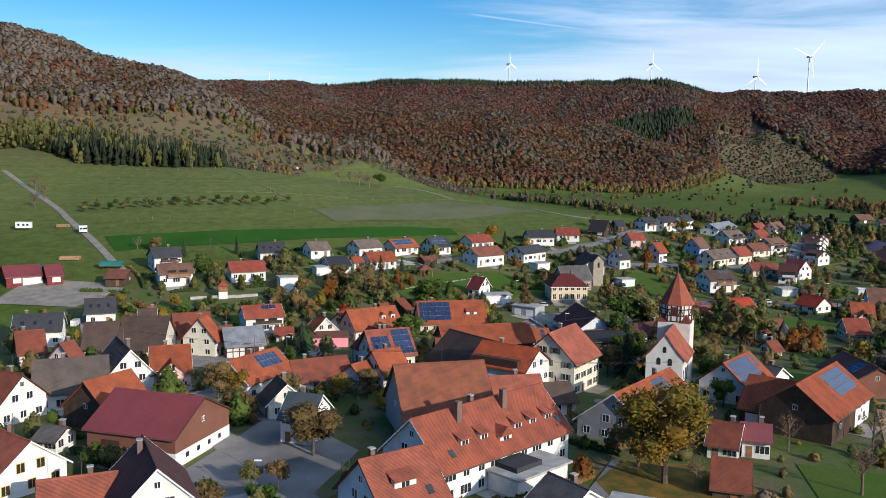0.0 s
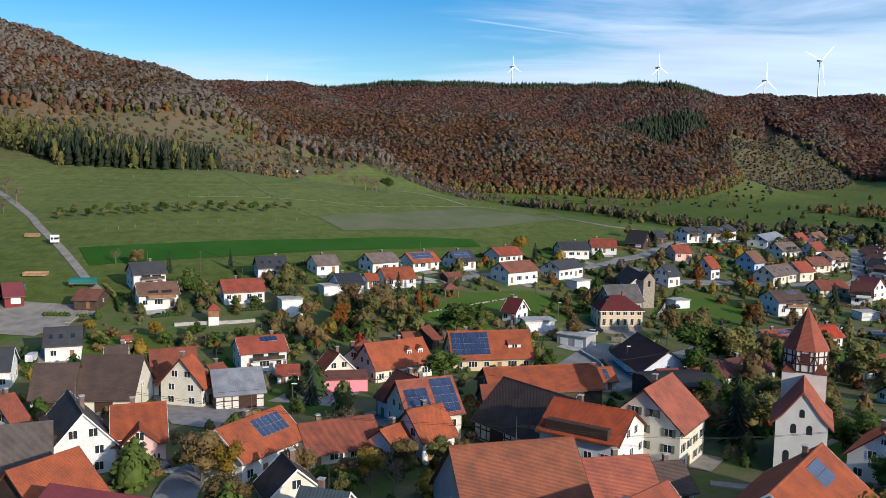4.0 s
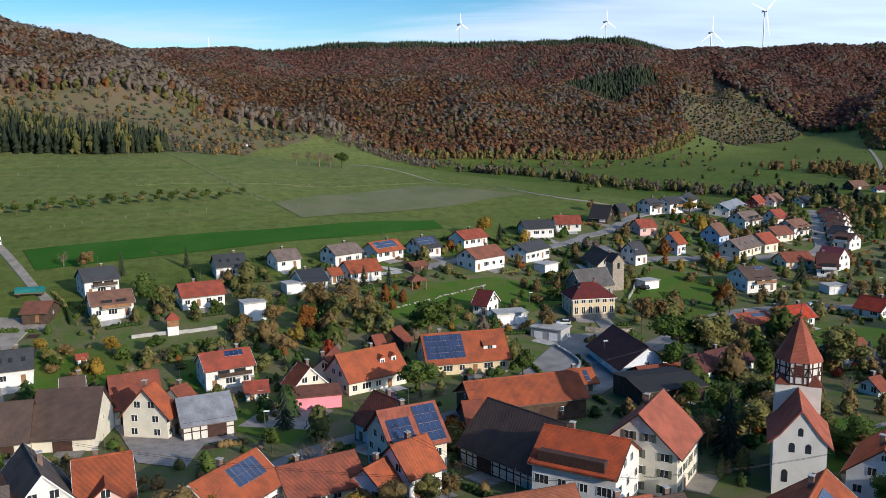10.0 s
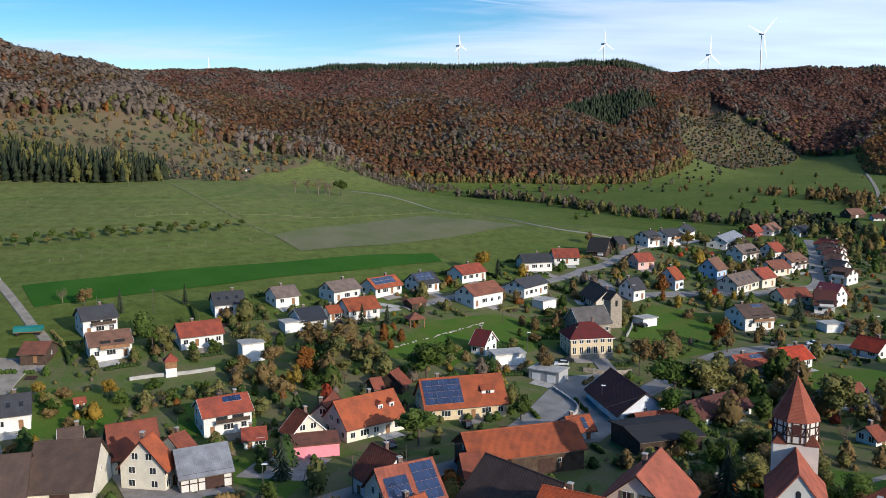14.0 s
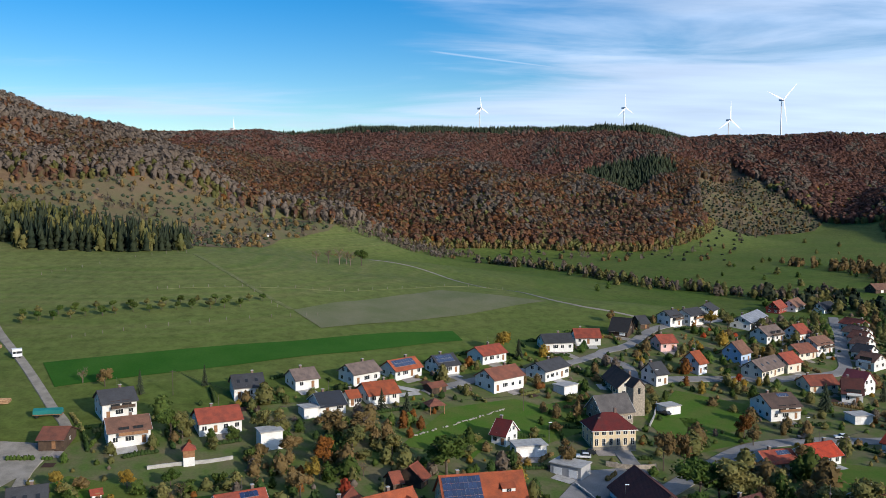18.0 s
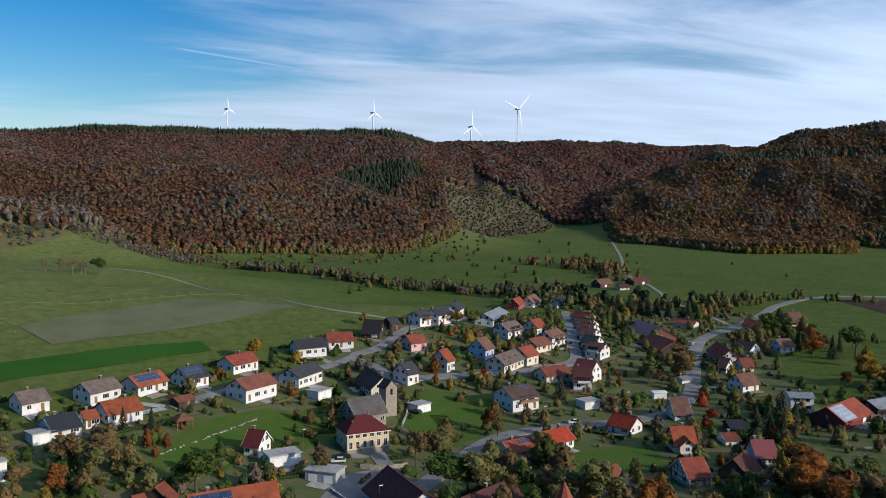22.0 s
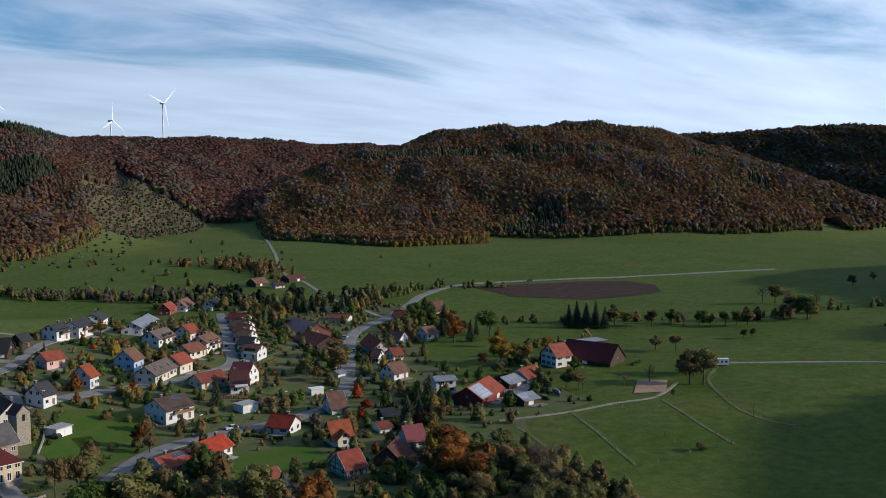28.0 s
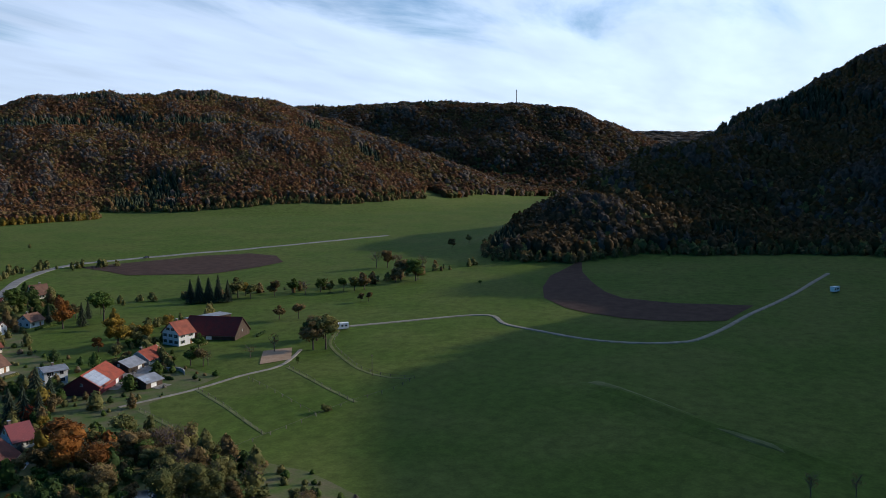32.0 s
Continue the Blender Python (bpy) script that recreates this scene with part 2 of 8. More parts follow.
WALLS = {
    "white": (0.73, 0.725, 0.695), "cream": (0.68, 0.635, 0.52), "yellow": (0.66, 0.53, 0.34), "pink": (0.74, 0.47, 0.42), "palegrey": (0.62, 0.66, 0.70),
    "blue": (0.45, 0.57, 0.74), "timber": (0.66, 0.64, 0.585), "greywall": (0.33, 0.33, 0.33), "paleblue": (0.66, 0.71, 0.77), "maroonwall": (0.28, 0.05, 0.04), "hotpink": (0.78, 0.28, 0.33)}
for key, col in WALLS.items():
    mat("wall_" + key, col, tuple(c * 0.86 for c in col), big=2.0, fine=0.15, rough=0.9, bump=0.12, random_tone=0.05)
mat("wall_stone", (0.36, 0.31, 0.25), (0.22, 0.19, 0.15), big=0.7, fine=0.12, bump=0.6)
mat("wall_brickwall", (0.19, 0.082, 0.055), (0.155, 0.066, 0.044), big=3, fine=0.2, bump=0.2, rows=("Z", 1.6, 0.3))
mat("wall_crimson", (0.20, 0.035, 0.035), (0.15, 0.03, 0.03), bump=0.2, rows=("X", 1.5, 0.5))
mat("wall_darkwood", (0.085, 0.056, 0.038), (0.05, 0.033, 0.024), big=1.2, fine=0.2, bump=0.4, rows=("X", 1.6, 0.6), random_tone=0.25)
mat("beam", (0.07, 0.035, 0.025), (0.045, 0.025, 0.02), big=0.8, fine=0.1, bump=0.3)
mat("frame_white", (0.80, 0.80, 0.78), (0.72, 0.72, 0.70), rough=0.5, bump=0.05)
mat("frame_yellow", (0.75, 0.48, 0.03), (0.66, 0.40, 0.03), rough=0.5, bump=0.05)
mat("shutter", (0.15, 0.16, 0.11), (0.11, 0.12, 0.08), rough=0.6, bump=0.2, rows=("Z", 5, 0.6))
mat("wood_mid", (0.30, 0.16, 0.08), (0.2, 0.10, 0.05), big=0.8, fine=0.1, bump=0.3)
mat("gutter", (0.22, 0.20, 0.19), (0.15, 0.13, 0.12), rough=0.4, metal=0.6, bump=0.1)
mat("chimney", (0.13, 0.10, 0.09), (0.20, 0.12, 0.09), big=0.6, fine=0.1, bump=0.4)
mat("concrete", (0.42, 0.41, 0.38), (0.30, 0.29, 0.27), big=1.5, fine=0.15, bump=0.25)
mat("glass", (0.03, 0.035, 0.04), (0.02, 0.024, 0.028), rough=0.12, bump=0.0, spec=0.6)
mat("solar", (0.022, 0.04, 0.095), (0.016, 0.03, 0.075), big=1.0, fine=0.2, rough=0.16, bump=0.0, spec=0.6, random_tone=0.2)
mat("panel_pale", (0.34, 0.38, 0.44), (0.26, 0.29, 0.34), rough=0.25, bump=0.02, spec=0.6, random_tone=0.15)
mat("panel_frame", (0.80, 0.81, 0.82), rough=0.4, bump=0.0)
mat("white_metal", (0.82, 0.83, 0.84), (0.76, 0.77, 0.78), rough=0.4, bump=0.0)
mat("turbine_paint", (0.80, 0.81, 0.82), (0.74, 0.75, 0.76), rough=0.5, bump=0.0)
mat("post_wood", (0.20, 0.18, 0.14), (0.13, 0.115, 0.09), big=0.5, fine=0.1, bump=0.2)
mat("asphalt", (0.25, 0.24, 0.23), (0.18, 0.175, 0.165), big=6, fine=0.3, rough=0.9, bump=0.2, space="Position")
mat("gravel", (0.30, 0.27, 0.225), (0.21, 0.19, 0.155), big=3, fine=0.25, bump=0.4, space="Position")
mat("sand", (0.38, 0.26, 0.17), (0.30, 0.20, 0.13), big=3, fine=0.25, bump=0.4, space="Position")
mat("paving", (0.30, 0.27, 0.25), (0.22, 0.20, 0.18), big=2, fine=0.3, bump=0.3, space="Position")
mat("fallen", (0.24, 0.14, 0.035), (0.10, 0.10, 0.03), big=2.5, fine=0.3, bump=0.5, space="Position")
mat("soil", (0.072, 0.046, 0.037), (0.052, 0.033, 0.026), big=5, fine=0.6, bump=0.8, space="Position")
mat("crop", (0.024, 0.084, 0.010), (0.036, 0.10, 0.015), big=18, fine=0.6, bump=0.4, space="Position")
mat("stubble", (0.150, 0.150, 0.085), (0.115, 0.130, 0.062), big=14, fine=0.6, bump=0.4, space="Position")
mat("lawn", (0.056, 0.118, 0.016), (0.085, 0.115, 0.026), big=8, fine=0.5, bump=0.4, space="Position")
mat("garden", (0.078, 0.116, 0.030), (0.135, 0.120, 0.066), big=6, fine=0.7, bump=0.6, space="Position")
mat("heath", (0.140, 0.102, 0.064), (0.105, 0.104, 0.050), big=22, fine=1.0, bump=0.6, space="Position")
mat("floor_wood", (0.13, 0.065, 0.035), (0.075, 0.045, 0.025), big=14, fine=1.0, bump=0.6, space="Position")
mat("dry_grass", (0.16, 0.165, 0.075), (0.10, 0.12, 0.04), big=4, fine=0.5, bump=0.7, space="Position")
mat("rock", (0.45, 0.42, 0.36), (0.32, 0.29, 0.24), big=4, fine=0.6, bump=0.8, space="Position")
mat("bark", (0.11, 0.085, 0.065), (0.07, 0.055, 0.042), big=0.5, fine=0.1, bump=0.5)
mat("twig", (0.17, 0.125, 0.10), (0.12, 0.085, 0.07), big=2, fine=0.3, bump=0.3, random_tone=0.25)
mat("car_white", (0.8, 0.8, 0.8), rough=0.25, bump=0.0, spec=0.6)
mat("car_dark", (0.03, 0.035, 0.045), rough=0.25, bump=0.0, spec=0.6)
mat("car_red", (0.4, 0.02, 0.02), rough=0.25, bump=0.0, spec=0.6)
mat("tyre", (0.02, 0.02, 0.02), bump=0.1)
mat("tarp", (0.02, 0.18, 0.17), (0.015, 0.13, 0.12), rough=0.5, bump=0.2)
mat("log", (0.38, 0.24, 0.13), (0.26, 0.15, 0.08), big=0.6, fine=0.1, bump=0.3, random_tone=0.3)

mat("water", (0.075, 0.095, 0.105), (0.06, 0.08, 0.09), rough=0.05, bump=0.02, spec=0.7, space="Position")

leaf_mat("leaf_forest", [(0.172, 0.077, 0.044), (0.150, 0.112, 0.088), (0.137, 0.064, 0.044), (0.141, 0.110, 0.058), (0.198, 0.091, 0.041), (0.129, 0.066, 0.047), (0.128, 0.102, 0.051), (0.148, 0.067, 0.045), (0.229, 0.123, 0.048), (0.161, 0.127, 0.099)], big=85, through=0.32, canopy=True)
# red-brown beech; its purpler cast stands in for haze on the rear woods
leaf_mat("leaf_beech_haze", [(0.152, 0.074, 0.055), (0.129, 0.065, 0.054), (0.174, 0.085, 0.059), (0.139, 0.087, 0.070), (0.160, 0.075, 0.055)], big=120, through=0.32, canopy=True)
# darker copy for the near hill, its deep shade put into the leaf colour
leaf_mat("leaf_shaded", [(0.084, 0.052, 0.022), (0.066, 0.048, 0.026), (0.097, 0.056, 0.020), (0.075, 0.062, 0.020), (0.113, 0.071, 0.014)], big=120, through=0.25, canopy=True)
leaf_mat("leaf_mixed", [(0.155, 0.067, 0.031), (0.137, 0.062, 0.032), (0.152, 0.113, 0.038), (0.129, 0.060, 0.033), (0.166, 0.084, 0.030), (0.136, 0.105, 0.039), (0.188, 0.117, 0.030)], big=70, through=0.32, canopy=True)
leaf_mat("leaf_grey", [(0.205, 0.176, 0.150), (0.170, 0.140, 0.116), (0.145, 0.112, 0.082), (0.172, 0.140, 0.100), (0.195, 0.168, 0.138)], big=60, through=0.3)
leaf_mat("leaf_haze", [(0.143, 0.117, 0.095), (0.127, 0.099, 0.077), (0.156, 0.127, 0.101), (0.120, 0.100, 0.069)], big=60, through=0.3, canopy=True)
leaf_mat("leaf_spruce", [(0.020, 0.031, 0.019), (0.026, 0.038, 0.022), (0.038, 0.048, 0.025), (0.023, 0.037, 0.026)], big=50, through=0.0)
leaf_mat("leaf_green", [(0.046, 0.090, 0.018), (0.067, 0.113, 0.023), (0.094, 0.129, 0.030), (0.057, 0.092, 0.023)], big=25)
leaf_mat("leaf_hedge", [(0.030, 0.060, 0.018), (0.046, 0.081, 0.023), (0.064, 0.085, 0.028)], big=25)
leaf_mat("leaf_olive", [(0.164, 0.160, 0.052), (0.206, 0.181, 0.062), (0.129, 0.137, 0.046), (0.225, 0.183, 0.062)], big=25)
leaf_mat("leaf_yellow", [(0.30, 0.20, 0.030), (0.24, 0.175, 0.035), (0.33, 0.21, 0.035), (0.17, 0.15, 0.035)], big=25)
leaf_mat("leaf_orange", [(0.25, 0.098, 0.025), (0.31, 0.122, 0.026), (0.20, 0.082, 0.025), (0.27, 0.15, 0.035)], big=25)
leaf_mat("leaf_brown", [(0.205, 0.135, 0.055), (0.230, 0.155, 0.064), (0.170, 0.120, 0.050), (0.180, 0.145, 0.055)], big=25)
leaf_mat("leaf_linden", [(0.105, 0.120, 0.024), (0.160, 0.150, 0.030), (0.260, 0.180, 0.034), (0.320, 0.190, 0.034), (0.200, 0.165, 0.032)], big=9)
leaf_mat("leaf_red", [(0.29, 0.045, 0.025), (0.36, 0.070, 0.025), (0.22, 0.035, 0.022)], big=25)


def meadow_material():
    """Grass: green in the valley, drier and browner on the slopes, with mown stripes of a broad noise."""
    m = mat("meadow", (0.066, 0.103, 0.018), (0.085, 0.110, 0.025), big=45, fine=0.8, bump=0.5, space="Position", contrast=(0.4, 0.62))
    nt = m.node_tree
    N, L = nt.nodes.new, nt.links.new
    geo, sep = N("ShaderNodeNewGeometry"), N("ShaderNodeSeparateXYZ")
    L(geo.outputs["Position"], sep.inputs[0])
    up = N("ShaderNodeMapRange")
    up.inputs["From Min"].default_value, up.inputs["From Max"].default_value = 40, 70
    L(sep.outputs[2], up.inputs["Value"])
    n = N("ShaderNodeTexNoise")
    n.inputs["Scale"].default_value, n.inputs["Detail"].default_value = 0.09, 6
    L(geo.outputs["Position"], n.inputs["Vector"])
    dry = N("ShaderNodeMixRGB")
    dry.inputs[1].default_value, dry.inputs[2].default_value = (0.15, 0.085, 0.055, 1), (0.15, 0.125, 0.07, 1)
    L(n.outputs["Fac"], dry.inputs[0])
    b = nt.nodes["Principled BSDF"]
    link = b.inputs["Base Color"].links[0]
    grass = link.from_socket
    # the sunny field slope is drier than the valley floor, in strips along the contours
    slope, strips = N("ShaderNodeMapRange"), N("ShaderNodeTexNoise")
    slope.inputs["From Min"].default_value, slope.inputs["From Max"].default_value = 6, 30
    L(sep.outputs[2], slope.inputs["Value"])
    lines = N("ShaderNodeCombineXYZ")
    L(sep.outputs[2], lines.inputs[0])
    strips.inputs["Scale"].default_value, strips.inputs["Detail"].default_value = 0.8, 6
    L(lines.outputs[0], strips.inputs["Vector"])
    olive = N("ShaderNodeMixRGB")
    olive.inputs[1].default_value, olive.inputs[2].default_value = (0.098, 0.130, 0.034, 1), (0.138, 0.148, 0.052, 1)
    sharp = N("ShaderNodeMapRange")
    sharp.inputs["From Min"].default_value, sharp.inputs["From Max"].default_value = 0.36, 0.64
    L(strips.outputs["Fac"], sharp.inputs["Value"]), L(sharp.outputs[0], olive.inputs[0])
    fieldmix = N("ShaderNodeMixRGB")
    L(slope.outputs[0], fieldmix.inputs[0]), L(grass, fieldmix.inputs[1]), L(olive.outputs[0], fieldmix.inputs[2])
    grass = fieldmix.outputs[0]
    mix = N("ShaderNodeMixRGB")
    L(up.outputs[0], mix.inputs[0]), L(grass, mix.inputs[1]), L(dry.outputs[0], mix.inputs[2])
    # tussocks and cropped patches a few metres across
    tuft, tone, hs = N("ShaderNodeTexNoise"), N("ShaderNodeMapRange"), N("ShaderNodeHueSaturation")
    tuft.inputs["Scale"].default_value, tuft.inputs["Detail"].default_value, tuft.inputs["Roughness"].default_value = 0.22, 8, 0.72
    L(geo.outputs["Position"], tuft.inputs["Vector"])
    tone.inputs["From Min"].default_value, tone.inputs["From Max"].default_value = 0.3, 0.7
    tone.inputs["To Min"].default_value, tone.inputs["To Max"].default_value = 0.68, 1.32
    L(tuft.outputs["Fac"], tone.inputs["Value"])
    L(mix.outputs[0], hs.inputs["Color"]), L(tone.outputs[0], hs.inputs["Value"])
    L(hs.outputs[0], b.inputs["Base Color"])
    bump = b.inputs["Normal"].links[0].from_node
    bump.inputs["Distance"].default_value = 0.25
    L(tuft.outputs["Fac"], bump.inputs["Height"])


meadow_material()


# ---- the lie of the land ----
# crest lines of the hills: (x, y, z) along the crest, fall per metre, half width of the flat top
HILLS = {
    "field": ([(-620, 760, 98), (-300, 610, 58), (-160, 520, 41), (-60, 510, 30), (60, 480, 20), (150, 450, 10)], 0.16, 0),
    "field_back": ([(-160, 540, 42), (-62, 640, 28)], 0.15, 0),
    "west": ([(-1500, 900, 195), (-760, 860, 195), (-480, 875, 160), (-337, 898, 130), (-278, 897, 107), (-207, 885, 82), (-140, 830, 54), (-107, 811, 42), (-35, 817, 18)], 0.42, 0),
    "west_top": ([(-1500, 1200, 180), (-500, 1400, 152), (-300, 1750, 160)], 0.30, 120),
    "middle_top": ([(-300, 1750, 172), (-40, 1650, 178), (120, 1700, 180), (330, 1620, 176), (440, 1600, 158), (490, 1560, 116), (505, 1490, 60)], 0.46, 60),
    "middle_brow": ([(-260, 1330, 98), (-120, 1240, 100), (60, 1190, 93), (130, 1190, 84), (210, 1130, 60), (300, 1080, 26)], 0.36, 25),
    "middle_link": ([(-40, 1650, 172), (-60, 1250, 98)], 0.34, 60),
    "north": ([(200, 2300, 190), (715, 1900, 181), (1000, 1950, 180), (1273, 1839, 174), (1600, 1800, 172), (2400, 1800, 180)], 0.40, 80),
    "east": ([(600, 1240, 6), (720, 1270, 58), (795, 1270, 102), (870, 1267, 134), (1000, 1240, 164), (1095, 1208, 178), (1179, 1121, 186), (1200, 1018, 172), (1172, 889, 122), (1131, 768, 72), (1085, 690, 36)], 0.37, 30),
    "far_east": ([(2300, 1500, 195), (1704, 1261, 192), (1797, 902, 196), (1809, 743, 190), (1800, 640, 168), (1790, 560, 138), (1760, 480, 100), (1730, 420, 62)], 0.50, 20),
    "south_east": ([(560, 268, 10), (659, 240, 42), (794, 184, 80), (983, 32, 161), (1003, -12, 186), (1111, -353, 212), (1000, -1200, 215)], 0.55, 15),
    # unseen spur, added out of view to shade the near hill's foot
    "south_shade_spur": ([(1111, -353, 215), (905, -240, 218), (800, -250, 182)], 0.75, 10),
    # unseen knob, added only to keep the low sun off the near meadow
    "south_shade_knob": ([(640, -275, 232), (600, -420, 240)], 0.85, 10),
    "horizon": ([(4300, 700, 172), (4000, 1500, 178)], 0.10, 300),
    "south": ([(-1500, -1400, 215), (0, -1700, 210), (1200, -1600, 210)], 0.35, 200),
    "south_west": ([(-1100, 300, 190), (-1000, -400, 200), (-1300, -1200, 210)], 0.40, 50),
    "rim": ([(-4200, 3000, 200), (0, 4300, 215), (4200, 3000, 215)], 0.15, 500),
}


def ramp01(v, a, b):
    s = np.clip((v - a) / (b - a), 0, 1)
    return s * s * (3 - 2 * s)


def waves(x, y, size, seed):
    """A gentle, repeatable unevenness between about -1 and 1."""
    r = np.random.RandomState(seed)
    total = 0
    for k in range(6):
        a, p, q = r.uniform(0, 6.28), r.uniform(0.6, 1.7), r.uniform(0, 6.28)
        total = total + np.sin((x * math.cos(a) + y * math.sin(a)) * p * 6.28 / size + q)
    return total / 3


def gullies(x, y):
    """Ravines and ribs that run down the slopes."""
    return -13 * np.maximum(waves(x, y, 210, 11), -0.35) + 4 * waves(x, y, 95, 12)


def hill(x, y, name):
    """Height of a hill by its crest line, and how far down its slope a spot lies."""
    pts, fall, flat = HILLS[name]
    best, low = np.full(np.shape(x), -1e4), np.zeros(np.shape(x))
    for (x0, y0, z0), (x1, y1, z1) in zip(pts, pts[1:]):
        dx, dy = x1 - x0, y1 - y0
        s = np.clip(((x - x0) * dx + (y - y0) * dy) / (dx * dx + dy * dy), 0, 1)
        d = np.hypot(x - x0 - s * dx, y - y0 - s * dy)
        d = np.sqrt(np.maximum(d - flat, 0) ** 2 + 400) - 20
        h = z0 + s * (z1 - z0) - fall * d
        low = np.where(h > best, fall * d, low)
        best = np.maximum(best, h)
    return best, low


def smax(a, b, k):
    h = np.clip(0.5 + 0.5 * (a - b) / k, 0, 1)
    return b + (a - b) * h + k * h * (1 - h)


def height(x, y):
    x, y = np.asarray(x, float), np.asarray(y, float)
    z = -1.5 + 0.020 * np.maximum(y - 330, 0) + 0.020 * np.clip(x - 150, 0, 500) * ramp01(y, 480, 280) + 0.010 * np.maximum(x - 350, 0)
    z = z + 4.5 * ramp01(y, 265, 165) * ramp01(x, 190, 90)
    z = smax(smax(z, hill(x, y, "field")[0], 5), hill(x, y, "field_back")[0], 5)
    rough = waves(x, y, 260, 3) * 7 + waves(x, y, 90, 4) * 2.5
    cut = gullies(x, y)
    for name in HILLS:
        if not name.startswith("field"):
            h, low = hill(x, y, name)
            h = h + cut * ramp01(low, 6, 34) * ramp01(h - z, 6, 45) * (0.5 if name.startswith(("west", "south")) else 0.35)
            h = h + rough * ramp01(h - z, 0, 40)
            z = smax(z, h, 14)
    return z + 0.25 * waves(x, y, 60, 5)


def ground_z(x, y):
    return float(height(x, y))


def axis_steps(parts):
    out = []
    for a, b, step in parts:
        out += list(np.arange(a, b, step))
    return np.array(out + [parts[-1][1]])


GX = axis_steps([(-4600, -1400, 160), (-1400, -320, 24), (-320, 420, 6), (420, 1400, 16), (1400, 2100, 28), (2100, 4600, 100)])
GY = axis_steps([(-3200, -200, 150), (-200, -20, 12), (-20, 660, 6), (660, 1500, 14), (1500, 2100, 30), (2100, 4600, 120)])


def sheet(name, xs, ys, lift=0.0):
    X, Y = np.meshgrid(xs, ys, indexing="ij")
    Z = height(X, Y) + lift
    n, k = X.shape
    i = np.arange(n * k).reshape(n, k)
    quads = np.stack([i[:-1, :-1], i[1:, :-1], i[1:, 1:], i[:-1, 1:]], -1).reshape(-1, 4)
    me = bpy.data.meshes.new(name)
    me.from_pydata(np.stack([X, Y, Z], -1).reshape(-1, 3).tolist(), [], quads.tolist())
    me.polygons.foreach_set("use_smooth", np.ones(len(quads), bool))
    return me


ground = new("ground", sheet("ground", GX, GY))
ground.data.materials.append(MAT["meadow"])
tagged(ground, "green autumn meadow and hillside grass of the valley", "ground", kind="structure")


# ---- helpers for parts ----
def part(name, bm, material, parent=None, label=""):
    me = bpy.data.meshes.new(name)
    bm.to_mesh(me)
    bm.free()
    me.materials.append(MAT[material])
    ob = new(name, me)
    if parent:
        ob.parent = parent
    if label:
        ob["label"] = label
    return ob


def mesh_part(name, me, parent, m=None):
    ob = new(name, me)
    ob.parent = parent
    if m is not None:
        ob.matrix_local = m
    return ob


def box(bm, x0, x1, y0, y1, z0, z1, m=None):
    vs = [bm.verts.new(v) for v in ((x0, y0, z0), (x1, y0, z0), (x1, y1, z0), (x0, y1, z0), (x0, y0, z1), (x1, y0, z1), (x1, y1, z1), (x0, y1, z1))]
    if m is not None:
        for v in vs:
            v.co = m @ v.co
    for f in ((3, 2, 1, 0), (4, 5, 6, 7), (0, 1, 5, 4), (1, 2, 6, 5), (2, 3, 7, 6), (3, 0, 4, 7)):
        bm.faces.new([vs[i] for i in f])


def one_box(x0, x1, y0, y1, z0, z1, m=None):
    bm = bmesh.new()
    box(bm, x0, x1, y0, y1, z0, z1, m)
    return bm


def prism(bm, outline, x0, x1):
    """A solid along x whose cross-section is a list of (y, z), counter-clockwise seen from +x."""
    a = [bm.verts.new((x0, y, z)) for y, z in outline]
    b = [bm.verts.new((x1, y, z)) for y, z in outline]
    bm.faces.new(list(reversed(a)))
    bm.faces.new(b)
    n = len(outline)
    for i in range(n):
        bm.faces.new([a[i], a[(i + 1) % n], b[(i + 1) % n], b[i]])


def tube(bm, p, q, r0, r1, sides=6):
    p, q = Vector(p), Vector(q)
    turn = (q - p).to_track_quat("Z", "Y")
    rings = []
    for c, r in ((p, r0), (q, r1)):
        rings.append([bm.verts.new(c + turn @ Vector((r * math.cos(6.2832 * k / sides), r * math.sin(6.2832 * k / sides), 0))) for k in range(sides)])
    for k in range(sides):
        bm.faces.new([rings[0][k], rings[0][(k + 1) % sides], rings[1][(k + 1) % sides], rings[1][k]])
    bm.faces.new(rings[1])


def empty(name, m=None):
    ob = new(name)
    if m is not None:
        ob.matrix_world = m
    return ob


# ---- fields, roads and yards laid on the ground ----
def draped(name, outline, material, lift=0.12, step=6.0, label="", category="ground"):
    bm = bmesh.new()
    bm.faces.new([bm.verts.new((x, y, 0)) for x, y in outline])
    xs, ys = [p[0] for p in outline], [p[1] for p in outline]
    for lo, hi, axis in ((min(xs), max(xs), 0), (min(ys), max(ys), 1)):
        v = lo + step
        while v < hi:
            co, no = [0, 0, 0], [0, 0, 0]
            co[axis], no[axis] = v, 1
            bmesh.ops.bisect_plane(bm, geom=bm.verts[:] + bm.edges[:] + bm.faces[:], plane_co=co, plane_no=no)
            v += step
    zs = height([v.co.x for v in bm.verts], [v.co.y for v in bm.verts]) + lift
    for v, z in zip(bm.verts, zs):
        v.co.z = z
    bmesh.ops.recalc_face_normals(bm, faces=bm.faces[:])
    if sum(f.normal.z for f in bm.faces) < 0:
        bmesh.ops.reverse_faces(bm, faces=bm.faces[:])
    ob = part(name, bm, material)
    return tagged(ob, label, category, kind="structure")


